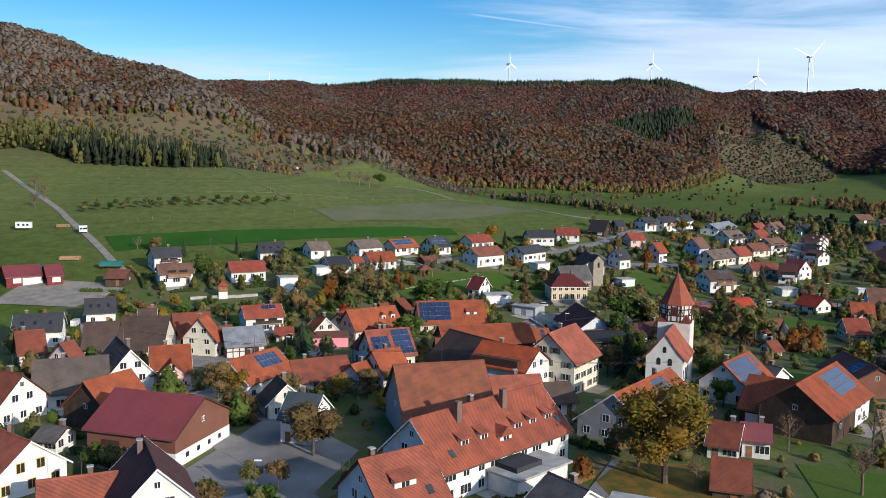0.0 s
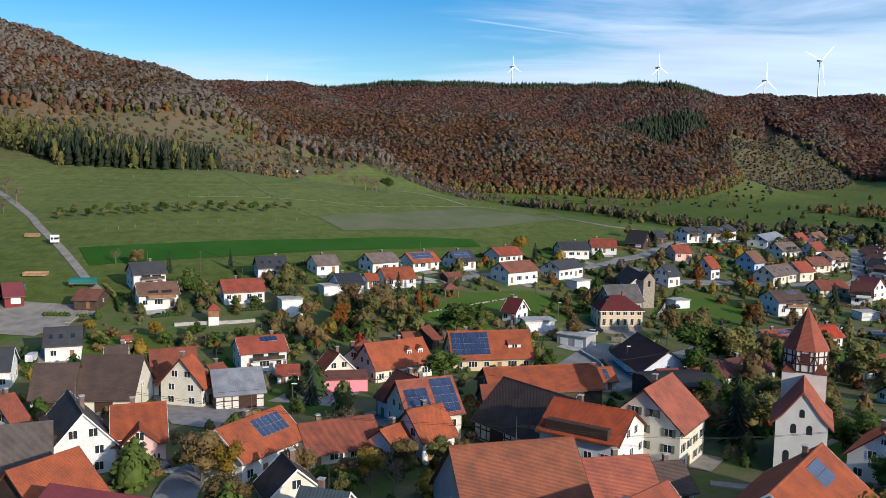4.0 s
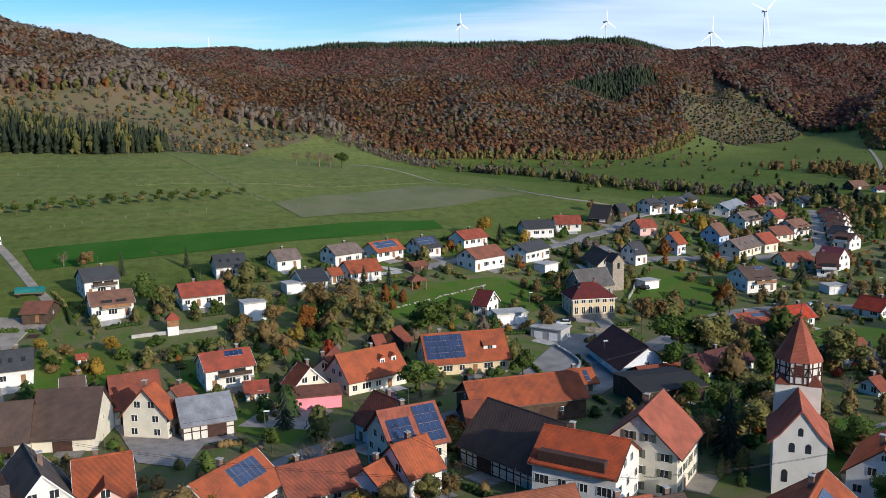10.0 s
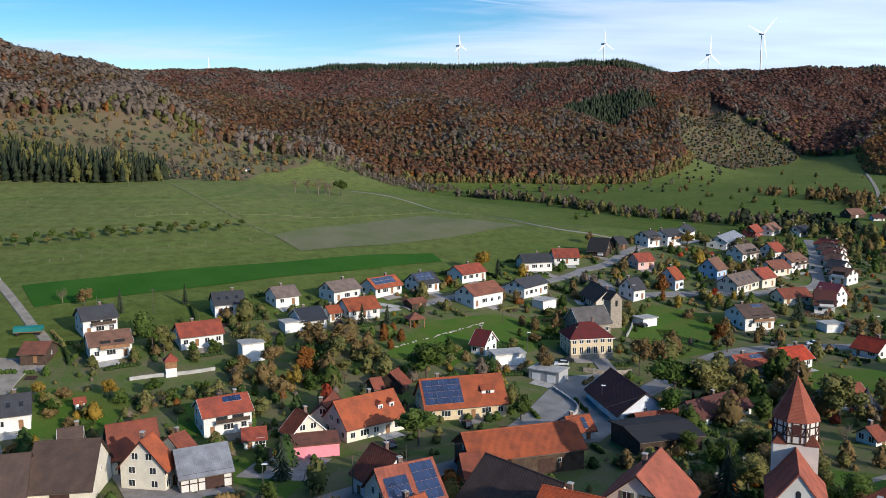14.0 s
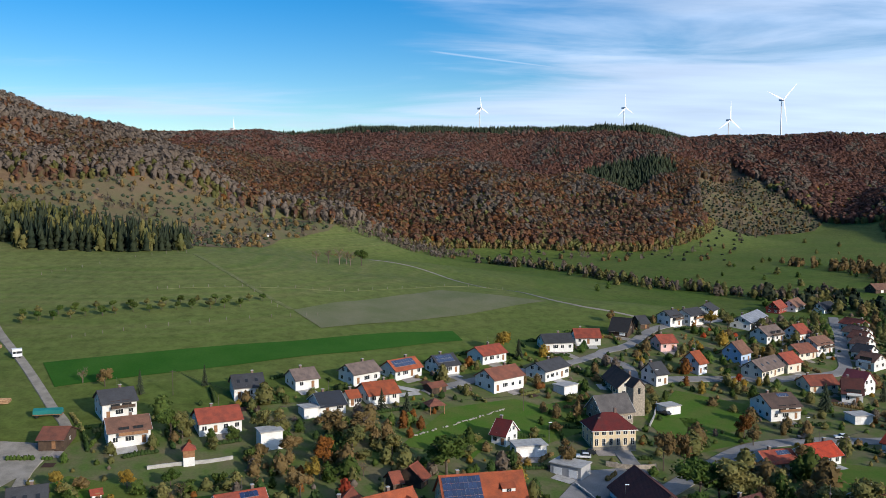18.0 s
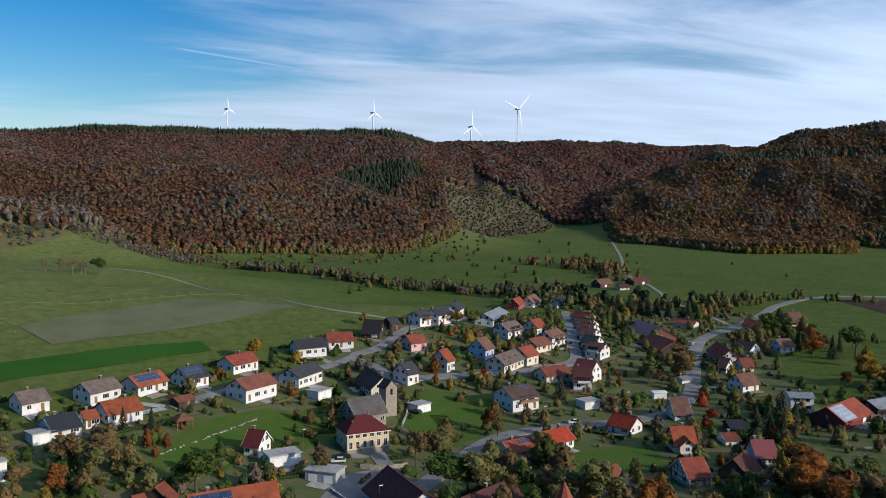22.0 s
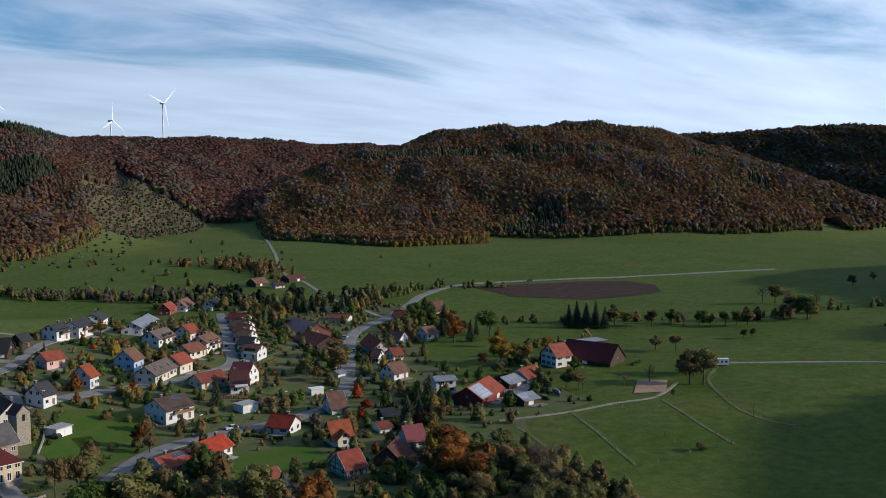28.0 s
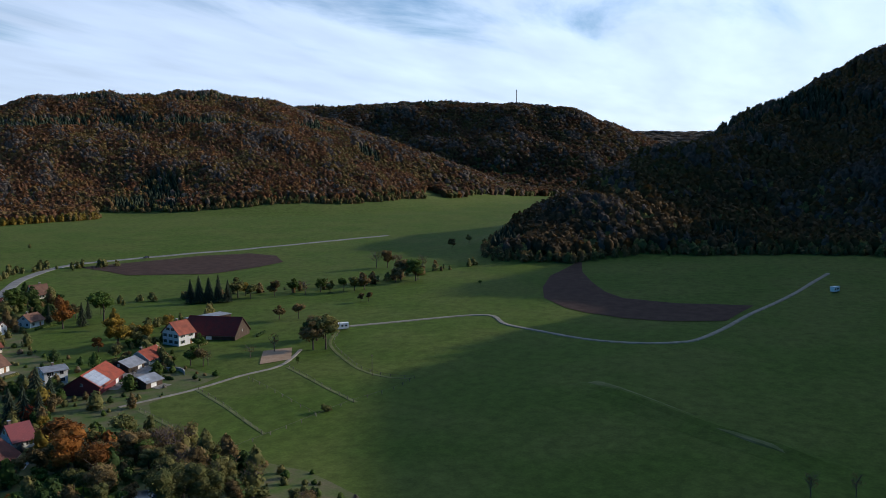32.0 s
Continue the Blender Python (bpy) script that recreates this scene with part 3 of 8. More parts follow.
def smooth_line(pts, step=4.0):
    out = []
    P = [pts[0]] + list(pts) + [pts[-1]]
    for a, b, c, d in zip(P, P[1:], P[2:], P[3:]):
        n = max(2, int(math.dist(b, c) / step))
        for k in range(n):
            t = k / n
            out.append(tuple(0.5 * (2 * b[i] + (c[i] - a[i]) * t + (2 * a[i] - 5 * b[i] + 4 * c[i] - d[i]) * t * t + (3 * b[i] - a[i] - 3 * c[i] + d[i]) * t ** 3) for i in (0, 1)))
    return out + [pts[-1]]


ROADS = []


def strip(name, pts, width, material, lift=0.2, label="", category="road"):
    line = smooth_line(pts)
    ROADS.append((line, width))
    bm = bmesh.new()
    spots = []
    offs = ((-0.5 * width - 0.3, -0.5), (-0.5 * width, 0), (0, 0.03), (0.5 * width, 0), (0.5 * width + 0.3, -0.5))
    for i, (x, y) in enumerate(line):
        (x0, y0), (x1, y1) = line[max(i - 1, 0)], line[min(i + 1, len(line) - 1)]
        d = math.hypot(x1 - x0, y1 - y0) or 1
        spots += [(x - (y1 - y0) / d * off, y + (x1 - x0) / d * off) for off, _ in offs]
    zs = height([p[0] for p in spots], [p[1] for p in spots]).reshape(-1, 5)
    zs = np.maximum(zs, zs[:, 2:3] - 0.4) + lift + np.array([drop for _, drop in offs])
    made = [bm.verts.new((*p, z)) for p, z in zip(spots, zs.ravel())]
    rows = [made[k:k + 5] for k in range(0, len(made), 5)]
    for a, b in zip(rows, rows[1:]):
        for k in range(4):
            bm.faces.new([a[k + 1], a[k], b[k], b[k + 1]])
    bmesh.ops.recalc_face_normals(bm, faces=bm.faces[:])
    if sum(f.normal.z for f in bm.faces) < 0:
        bmesh.ops.reverse_faces(bm, faces=bm.faces[:])
    return tagged(part(name, bm, material), label, category, kind="structure")


draped("field_crop", [(-149, 346), (-119, 358), (-71, 380), (-34, 402), (-9, 417), (-5, 404), (-45, 374), (-84, 351), (-122, 332), (-136, 325)], "crop", 0.15, 6, "dark green strip of young winter crop", "field")
draped("field_stubble", [(-77, 423), (-62, 399.5), (-36, 418), (-2, 446), (39, 477), (16, 484), (-14, 488), (-49, 456)], "stubble", 0.15, 6, "pale grey-green harvested field on the slope", "field")
draped("field_ploughed", [(415, 545), (500, 513), (533, 490), (530, 462), (501, 434), (470, 432), (430, 445), (405, 490)], "soil", 0.2, 8, "bare brown ploughed field in the valley", "field")
draped("field_ploughed", [(391, 185), (412, 203), (442, 214), (480, 222), (545, 222), (500, 208), (465, 192), (440, 178), (424, 164), (420, 135), (428, 100), (388, 108), (378, 132), (377, 153), (382, 172)], "soil", 0.2, 6, "curved dark ploughed field beside the wooded slope", "field")
draped("village_ground", [(-150, 215), (-115, 285), (-100, 305), (-50, 325), (10, 372), (60, 425), (110, 470), (200, 540), (300, 560), (330, 480), (280, 440), (225, 360), (200, 300), (235, 300), (225, 262), (190, 262), (165, 235), (160, 180), (120, 90), (40, 70), (-80, 70), (-150, 140)], "garden", 0.06, 6, "mottled garden ground with grass and fallen leaves")
for outline in ([(-26, 296), (-6, 290), (4, 312), (22, 334), (10, 340), (-12, 326)], [(58, 318), (82, 326), (92, 350), (70, 362), (60, 344)], [(-120, 245), (-88, 240), (-85, 262), (-108, 268)], [(-70, 240), (-52, 242), (-56, 262), (-74, 260)], [(8, 296), (45, 330), (30, 345), (-5, 318)], [(55, 300), (80, 315), (70, 345), (52, 335)], [(56, 252), (80, 262), (72, 278), (52, 268)], [(88, 270), (118, 268), (122, 290), (92, 296)], [(48, 186), (80, 178), (90, 205), (62, 215)], [(48, 96), (82, 96), (86, 128), (54, 138)], [(85, 190), (125, 195), (130, 235), (92, 240)], [(-60, 222), (-40, 205), (-36, 222), (-52, 236)]):
    draped("lawn", outline, "lawn", 0.16, 6, "fresh green garden lawn", "lawn")

strip("road", [(700, 458), (557, 509), (470, 545), (417, 558), (365, 538), (320, 500), (283, 472), (252, 452), (225, 422), (207, 396), (188, 368), (172, 345), (152, 325), (125, 318), (99, 316), (79, 310), (60, 292), (42, 272), (28, 255), (12, 240), (-8, 222), (-30, 205), (-42, 190), (-52, 170), (-48, 150), (-34, 135), (-24, 118), (-12, 100)], 6.0, "asphalt", 0.25, "grey asphalt village road running up the valley")
strip("road", [(42, 272), (38, 300), (40, 325), (48, 352), (56, 368), (70, 372), (90, 374), (112, 376)], 5.0, "asphalt", 0.27, "grey asphalt side street climbing past the chapel")
strip("road", [(56, 368), (58, 384), (50, 400), (64, 410), (82, 436), (100, 450), (128, 470)], 4.5, "asphalt", 0.28, "grey asphalt residential street")
strip("road", [(50, 400), (30, 384), (10, 366), (-20, 338)], 4.0, "asphalt", 0.26, "grey asphalt lane behind the houses")
strip("road", [(112, 376), (145, 394), (158, 421), (192, 498), (212, 545)], 5.0, "asphalt", 0.26, "grey asphalt street between rows of houses")
strip("road", [(-264, 482), (-201, 408), (-178, 376), (-160, 352), (-145, 331), (-131, 311), (-119, 293), (-119, 270), (-112, 245), (-100, 225)], 2.8, "gravel", 0.25, "pale farm road along the fields")
strip("track", [(312, 267), (361, 219), (346, 198), (334, 167), (331, 142), (338, 122), (352, 112), (408, 99), (459, 86), (541, 70)], 2.1, "gravel", 0.3, "pale gravel farm track across the meadow", "track")
strip("track", [(183, 268), (207, 260), (228, 256), (246, 251), (271, 259)], 1.3, "gravel", 0.22, "pale farm track beside the paddocks", "track")
strip("track", [(-61, 640), (-11, 600), (32, 500), (50, 472), (77, 453)], 1.6, "gravel", 0.2, "thin worn path down the meadow", "track")
strip("track", [(560, 1130), (537, 1101), (470, 960), (424, 864), (354, 723), (330, 643), (300, 560), (283, 472)], 3.2, "gravel", 0.3, "pale track into the side valley", "track")
for outline, what, say in (([(-6, 228), (24, 236), (40, 262), (36, 290), (24, 286), (10, 258)], "asphalt", "grey asphalt square by the road"),
                           ([(-46, 122), (-24, 112), (-18, 140), (-36, 160)], "asphalt", "grey asphalt yard beside the barn"),
                           ([(-52, 218), (-38, 214), (-34, 228), (-48, 234)], "paving", "paved yard beside the half-timbered barn"),
                           ([(70, 128), (96, 132), (104, 165), (84, 176), (74, 150)], "sand", "sandy farmyard with puddled tracks"),
                           ([(200, 282), (222, 286), (228, 300), (205, 302)], "paving", "paved farmyard between the sheds"),
                           ([(-150, 262), (-122, 260), (-118, 272), (-122, 286), (-150, 288)], "gravel", "gravel timber yard"),
                           ([(10, 104), (30, 98), (42, 122), (24, 138)], "asphalt", "grey asphalt yard behind the inn"),
                           ([(-77.6, 222.0), (-66.7, 217.7), (-55.6, 207.4), (-55.8, 194.6), (-65.0, 197.8)], "paving", "worn paved yard between old houses")):
    draped("yard", outline, what, 0.2, 5, say, "yard")
def bank(pts, tall, wide):
    """A grassy step in the meadow: a steep dark face with a rounded top."""
    line = smooth_line(pts, 3.0)
    bm = bmesh.new()
    rows = []
    for i, (x, y) in enumerate(line):
        (x0, y0), (x1, y1) = line[max(i - 1, 0)], line[min(i + 1, len(line) - 1)]
        d = math.hypot(x1 - x0, y1 - y0) or 1
        ends = min(1.0, i / 4, (len(line) - 1 - i) / 4)
        row = []
        for off, up in ((-0.35, -0.3), (-0.12, 0.25), (0.05, 0.85), (0.25, 1.0), (0.6, 0.55), (1.0, -0.3)):
            px, py = x - (y1 - y0) / d * off * wide, y + (x1 - x0) / d * off * wide
            row.append(bm.verts.new((px, py, ground_z(px, py) + up * tall * (ends if up > 0 else 1))))
        rows.append(row)
    for p, q in zip(rows, rows[1:]):
        for k in range(5):
            bm.faces.new([p[k], q[k], q[k + 1], p[k + 1]])
    bmesh.ops.recalc_face_normals(bm, faces=bm.faces[:])
    if sum(f.normal.z for f in bm.faces) < 0:
        bmesh.ops.reverse_faces(bm, faces=bm.faces[:])
    tagged(part("bank", bm, "dry_grass"), "low earth bank with dry grass across the meadow", "bank", kind="structure")


bank([(268, 138), (256, 122), (242, 103), (228, 85), (217, 66)], 1.6, 7)
draped("paddock", [(244, 259), (256, 253), (272, 264), (262, 271)], "sand", 0.25, 4, "sandy riding paddock beside the farm", "paddock")
draped("pond", [(109, 196), (115, 203), (123, 209), (130, 209), (134, 203), (128, 194), (119, 188)], "water", 0.22, 5, "still grey pond among bushes", "water")


# ---- woods on the hills ----
def inside(x, y, poly):
    r = np.zeros(np.shape(x), bool)
    for (x0, y0), (x1, y1) in zip(poly, poly[1:] + poly[:1]):
        r ^= ((y0 > y) != (y1 > y)) & (x < (x1 - x0) * (y - y0) / (y1 - y0 + 1e-9) + x0)
    return r


def crown_form(profile, sides, seed, ragged, closed=True):
    """A closed, ragged crown from rings of (height, radius): its corners and triangles."""
    r = np.random.RandomState(seed)
    v, f = [], []
    for k, (z, rad) in enumerate(profile):
        for s in range(sides):
            a = 6.2832 * (s + 0.5 * (k % 2)) / sides
            q = rad * r.uniform(1 - ragged, 1 + ragged)
            v.append((q * math.cos(a), q * math.sin(a), z + r.uniform(-0.05, 0.05)))
    v += [(r.uniform(-0.1, 0.1), r.uniform(-0.1, 0.1), 1.0), (0, 0, profile[0][0] - 0.05)]
    top, low = len(v) - 2, len(v) - 1
    for k in range(len(profile) - 1):
        for s in range(sides):
            a, b = k * sides + s, k * sides + (s + 1) % sides
            c, d = a + sides, b + sides
            f += [(a, b, d), (a, d, c)]
    last = (len(profile) - 1) * sides
    for s in range(sides):
        f.append((last + s, last + (s + 1) % sides, top))
        if closed:
            f.append((low, (s + 1) % sides, s))
    return np.array(v), np.array(f)


def tuft_form(clumps, size, seed, low=0.12, slim=0.0):
    """A loose crown of separate leaf clumps, or of upright bare stems, filling an egg-shaped space one unit high and wide."""
    r = np.random.RandomState(seed)
    v, f = [], []
    for k in range(clumps):
        a, u, z = r.uniform(0, 6.28), math.sqrt(r.uniform(0.05, 1)), r.uniform(low, 1.0)
        wide = math.sin(math.pi * min(1, 0.18 + 0.82 * z)) ** 0.6
        c = np.array([u * wide * math.cos(a), u * wide * math.sin(a), z])
        n = np.array([math.cos(a) * u, math.sin(a) * u, 0.7]) + r.normal(size=3) * 0.4
        n /= np.linalg.norm(n)
        p = np.cross(n, r.normal(size=3))
        p /= np.linalg.norm(p)
        q = np.cross(n, p)
        s = size * r.uniform(0.7, 1.3)
        tall = np.array([1, 1, 0.45])
        if k < slim * clumps:
            c[2] = 0.5
            p, q = np.array([math.cos(a + 1.57), math.sin(a + 1.57), 0]) * 0.10, np.array([0.12 * math.cos(a), 0.12 * math.sin(a), 1.0]) * 0.9
            s, tall = 0.55, np.array([1, 1, 1.0])
        i = len(v)
        v += [c + (-p * s) * tall, c + (-q * s) * tall - n * 0.15 * size, c + (p * s) * tall, c + (q * s) * tall - n * 0.15 * size]
        f += [(i, i + 1, i + 2), (i, i + 2, i + 3)]
    return np.array(v), np.array(f)


def cored(form, seed, size=0.72):
    """A loose crown round a closed inner body, so that one does not look right through it."""
    v, f = form
    cv, cf = crown_form([(0.10, 0.60), (0.38, 1.0), (0.68, 0.90), (0.88, 0.52)], 6, seed, 0.22)
    return np.concatenate([v, cv * [size, size, 0.9]]), np.concatenate([f, cf + len(v)])


ROUND = [crown_form([(0.12, 0.62), (0.38, 1.0), (0.66, 0.86), (0.86, 0.5)], 7, 10 + k, 0.28) for k in range(5)]
LOOSE = [tuft_form(20, 0.43, 20 + k) for k in range(9)]
SPIRE = [crown_form([(0.06, 1.0), (0.20, 0.55), (0.26, 0.85), (0.45, 0.42), (0.50, 0.62), (0.74, 0.22)], 6, 30 + k, 0.32) for k in range(4)]
FIRS = [crown_form([(0.06, 1.0), (0.30, 0.55), (0.36, 0.78), (0.68, 0.30)], 5, 36 + k, 0.32) for k in range(5)]
SLIM = [tuft_form(14, 0.42, 40 + k, 0.3, 0.45) for k in range(6)]
BUSHY = [cored(tuft_form(30, 0.36, 50 + k, 0.02), 250 + k, 0.66) for k in range(6)]


def canopy_tree(seed, sprays, size, sides=5):
    """A forest tree seen from afar: a ragged low body under leaf sprays that follow its domed top."""
    r = np.random.RandomState(seed)
    cv, cf = crown_form([(0.0, 0.55), (0.66, 0.95)], sides, seed, 0.2, False)
    v, f = [cv * [1, 1, 0.96]], [cf]
    n = len(cv)
    for k in range(sprays):
        a, u = k * 2.4 + r.uniform(-0.4, 0.4), math.sqrt((k + 0.5) / sprays)
        c = np.array([0.9 * u * math.cos(a), 0.9 * u * math.sin(a), 1.0 - 0.42 * u * u - (0.3 * r.rand() if u > 0.8 else 0) + r.uniform(-0.04, 0.05)])
        out = np.array([u * math.cos(a), u * math.sin(a), 0.75]) + r.normal(size=3) * 0.35
        out /= np.linalg.norm(out)
        p = np.cross(out, r.normal(size=3))
        p /= np.linalg.norm(p)
        q = np.cross(out, p)
        w = size * r.uniform(0.7, 1.25)
        flat = np.array([1, 1, 0.42])
        v.append(np.array([c - p * w * flat, c - q * w * flat, c + p * w * flat, c + q * w * flat]))
        f.append(np.array([(n, n + 1, n + 2), (n, n + 2, n + 3)]))
        n += 4
    return np.concatenate(v), np.concatenate(f)


DOME = [canopy_tree(210 + k, 9, 0.46) for k in range(8)]
FINE_DOME = [canopy_tree(230 + k, 16, 0.36, 6) for k in range(6)]


def crowns(name, forms, x, y, wide, tall, material, label, sink=0.5, category="trees"):
    if not len(x):
        return
    r = np.random.RandomState(len(x))
    z = height(x, y) - sink
    pick, turn = r.randint(0, len(forms), len(x)), r.uniform(0, 6.28, len(x))
    V, Fc, base = [], [], 0
    for k, (v, f) in enumerate(forms):
        i = np.where(pick == k)[0]
        if not len(i):
            continue
        c, s = np.cos(turn[i])[:, None], np.sin(turn[i])[:, None]
        vx, vy = v[:, 0][None], v[:, 1][None]
        p = np.stack([x[i][:, None] + (vx * c - vy * s) * wide[i][:, None], y[i][:, None] + (vx * s + vy * c) * wide[i][:, None], z[i][:, None] + v[:, 2][None] * tall[i][:, None]], -1)
        V.append(p.reshape(-1, 3))
        Fc.append((f[None] + (base + np.arange(len(i)) * len(v))[:, None, None]).reshape(-1, 3))
        base += len(i) * len(v)
    V, Fc = np.concatenate(V), np.concatenate(Fc)
    me = bpy.data.meshes.new(name)
    me.vertices.add(len(V)), me.loops.add(Fc.size), me.polygons.add(len(Fc))
    me.vertices.foreach_set("co", V.astype(np.float32).ravel())
    me.loops.foreach_set("vertex_index", Fc.astype(np.int32).ravel())
    me.polygons.foreach_set("loop_start", np.arange(0, Fc.size, 3, dtype=np.int32))
    me.update(calc_edges=True)
    if forms is FIRS or forms is SPIRE:
        me.polygons.foreach_set("use_smooth", np.ones(len(Fc), bool))
    me.materials.append(MAT[material])
    return tagged(new(name, me), label, category, kind="stuff")


def scatter(poly, spacing, seed):
    xs, ys = [p[0] for p in poly], [p[1] for p in poly]
    r = np.random.RandomState(seed)
    X, Y = np.meshgrid(np.arange(min(xs), max(xs), spacing), np.arange(min(ys), max(ys), spacing))
    X, Y = X.ravel() + r.uniform(-0.48, 0.48, X.size) * spacing, Y.ravel() + r.uniform(-0.48, 0.48, Y.size) * spacing
    keep = inside(X, Y, poly)
    return X[keep], Y[keep], r


DARK_PATCH = [(205, 1400), (225, 1330), (280, 1320), (350, 1362), (360, 1400), (290, 1420)]


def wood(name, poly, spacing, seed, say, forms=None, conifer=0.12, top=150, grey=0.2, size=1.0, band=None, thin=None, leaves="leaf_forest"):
    """Broadleaved wood in autumn colours with groups of spruce, and spruce along its upper edge."""
    x, y, r = scatter(poly, spacing, seed)
    z = height(x, y)
    if thin:
        keep = r.rand(len(x)) < 0.25 + 0.75 * ramp01(z + 14 * waves(x, y, 120, seed + 40), *thin)
        x, y, z = x[keep], y[keep], z[keep]
    forms = forms or DOME
    # the slopes that fall away from the valley are thinly grown
    out = np.hypot(x, y)
    keep = (height(x * (1 + 20 / out), y * (1 + 20 / out)) > z - 6.0) | (r.rand(len(x)) < (1.1 if name in ("far_east", "east") else 0.4))
    x, y, z = x[keep], y[keep], z[keep]
    # brows carry bare trees, hollows keep the darker ones
    curve = height(x + 28, y) + height(x - 28, y) + height(x, y + 28) + height(x, y - 28) - 4 * z
    brow = curve < -4.5
    g = waves(x, y, 330, seed + 50) * 0.55 + waves(x, y, 90, seed + 51) * 0.35
    need = 1.15 - conifer * 3
    dark = (g > need) & (r.rand(len(x)) < 0.85) | (z > top) & (r.rand(len(x)) < 0.75) | inside(x, y, DARK_PATCH)
    if name == "middle":
        dark |= (y > np.interp(x, [-300, -40, 120, 330, 440], [1750, 1650, 1700, 1620, 1600]) - 105) & (z > 155)
    if band:
        dark |= (abs(z - band + 8 * waves(x, y, 400, seed + 60)) < 9) & (waves(x, y, 260, seed + 61) > -0.5) & (r.rand(len(x)) < 0.85)
    bare = ~dark & (r.rand(len(x)) < grey + 0.25 * (waves(x, y, 200, seed + 53) > 0.5) + 0.5 * brow)
    hem = ~dark & (z < np.quantile(z, 0.15)) & (r.rand(len(x)) < 0.3)
    bare &= ~hem
    leafy = ~dark & ~bare & ~hem
    w = r.uniform(0.66, 1.0, len(x)) * spacing * size
    t = r.uniform(10.9, 13.1, len(x)) * size
    w, t = np.where(hem, w * 0.8, w), np.where(hem, t * 0.8, t)
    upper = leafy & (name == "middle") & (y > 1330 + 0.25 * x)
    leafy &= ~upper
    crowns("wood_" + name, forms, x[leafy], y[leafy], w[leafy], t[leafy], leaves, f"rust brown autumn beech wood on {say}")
    crowns("upper_wood_" + name, forms, x[upper], y[upper], w[upper], t[upper], "leaf_beech_haze", f"dark red-brown beech wood high on {say}")
    side = r.rand(len(x)) < 0.88
    crowns("wood_edge_" + name, forms, x[hem & side], y[hem & side], w[hem & side], t[hem & side] * 0.9, "leaf_olive", f"olive and yellow trees along the foot of {say}")
    crowns("wood_edge_" + name, forms, x[hem & ~side], y[hem & ~side], w[hem & ~side], t[hem & ~side] * 0.9, "leaf_orange", f"orange trees along the foot of {say}")
    crowns("bare_wood_" + name, forms, x[bare], y[bare], w[bare] * 0.9, t[bare] * 0.95, "leaf_haze", f"grey nearly leafless trees on {say}")
    crowns("spruce_wood_" + name, FIRS, x[dark], y[dark], w[dark] * 0.78, t[dark] * r.uniform(0.8, 1.12, dark.sum()), "leaf_spruce", f"dark green spruces on {say}")


wood("west", [(-900, 600), (-420, 690), (-330, 735), (-242, 795), (-171, 826), (-100, 850), (-45, 880), (-45, 930), (-150, 1000), (-250, 1250), (-300, 1600), (-430, 1600), (-430, 1080), (-900, 1020)], 5.2, 1, "the western hillside", conifer=0.03, top=400, grey=0.5, size=0.9, thin=(45, 120))
wood("middle", [(-380, 1250), (-200, 1010), (-40, 925), (34, 930), (80, 930), (137, 931), (186, 942), (219, 956), (262, 1000), (290, 1040), (325, 1130), (350, 1210), (358, 1275), (380, 1363), (440, 1400), (475, 1490), (450, 1800), (-400, 1950)], 5.3, 2, "the broad middle hill", conifer=0.04, top=164, grey=0.14)
wood("north", [(470, 1400), (500, 1330), (530, 1240), (555, 1190), (575, 1165), (700, 1335), (900, 1355), (1250, 1450), (1250, 2000), (480, 2050), (465, 1450)], 7.2, 3, "the plateau behind", conifer=0.06, top=178, grey=0.02, leaves="leaf_beech_haze")
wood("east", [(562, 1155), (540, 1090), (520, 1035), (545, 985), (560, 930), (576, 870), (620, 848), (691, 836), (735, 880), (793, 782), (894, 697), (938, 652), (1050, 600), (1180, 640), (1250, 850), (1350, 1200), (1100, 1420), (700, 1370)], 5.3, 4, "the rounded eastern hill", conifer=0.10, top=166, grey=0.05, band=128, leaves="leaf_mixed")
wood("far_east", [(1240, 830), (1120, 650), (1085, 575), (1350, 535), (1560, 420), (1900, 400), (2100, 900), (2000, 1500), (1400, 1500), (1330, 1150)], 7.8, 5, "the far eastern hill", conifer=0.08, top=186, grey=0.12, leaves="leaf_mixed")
# the shade on this slope is carried by its dark leaf tones
wood("south_east", [(527, 268), (545, 288), (600, 305), (760, 275), (1000, 160), (1230, -200), (1150, -520), (700, -320), (640, 0), (625, 90), (602, 150), (575, 200), (537, 232)], 5.4, 6, "the near shaded hill", conifer=0.24, top=190, grey=0.03, leaves="leaf_shaded", forms=FINE_DOME)
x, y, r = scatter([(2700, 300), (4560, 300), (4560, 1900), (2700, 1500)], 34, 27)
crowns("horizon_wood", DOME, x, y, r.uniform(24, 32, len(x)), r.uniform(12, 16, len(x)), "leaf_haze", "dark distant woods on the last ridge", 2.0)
# spruce block at the upper edge of the fields
x, y, r = scatter([(-270, 545), (-238, 521), (-204, 518), (-174, 516), (-152, 527), (-158, 560), (-176, 585), (-262, 600)], 4.6, 7)
tall, broad = r.choice([0.72, 0.9, 1.0, 1.05], len(x)) * r.uniform(12, 17, len(x)), r.rand(len(x)) < 0.22
crowns("spruce_block", SPIRE, x[~broad], y[~broad], r.uniform(2.0, 3.2, (~broad).sum()), tall[~broad], "leaf_spruce", "dense dark spruce plantation at the edge of the meadow")
crowns("spruce_block_edge", BUSHY, x[broad], y[broad], r.uniform(2.2, 3.4, broad.sum()), tall[broad] * 0.85, "leaf_olive", "olive broadleaved trees among the spruces")
x, y, r = scatter([(-330, 560), (-265, 548), (-262, 600), (-330, 640)], 6.0, 17)
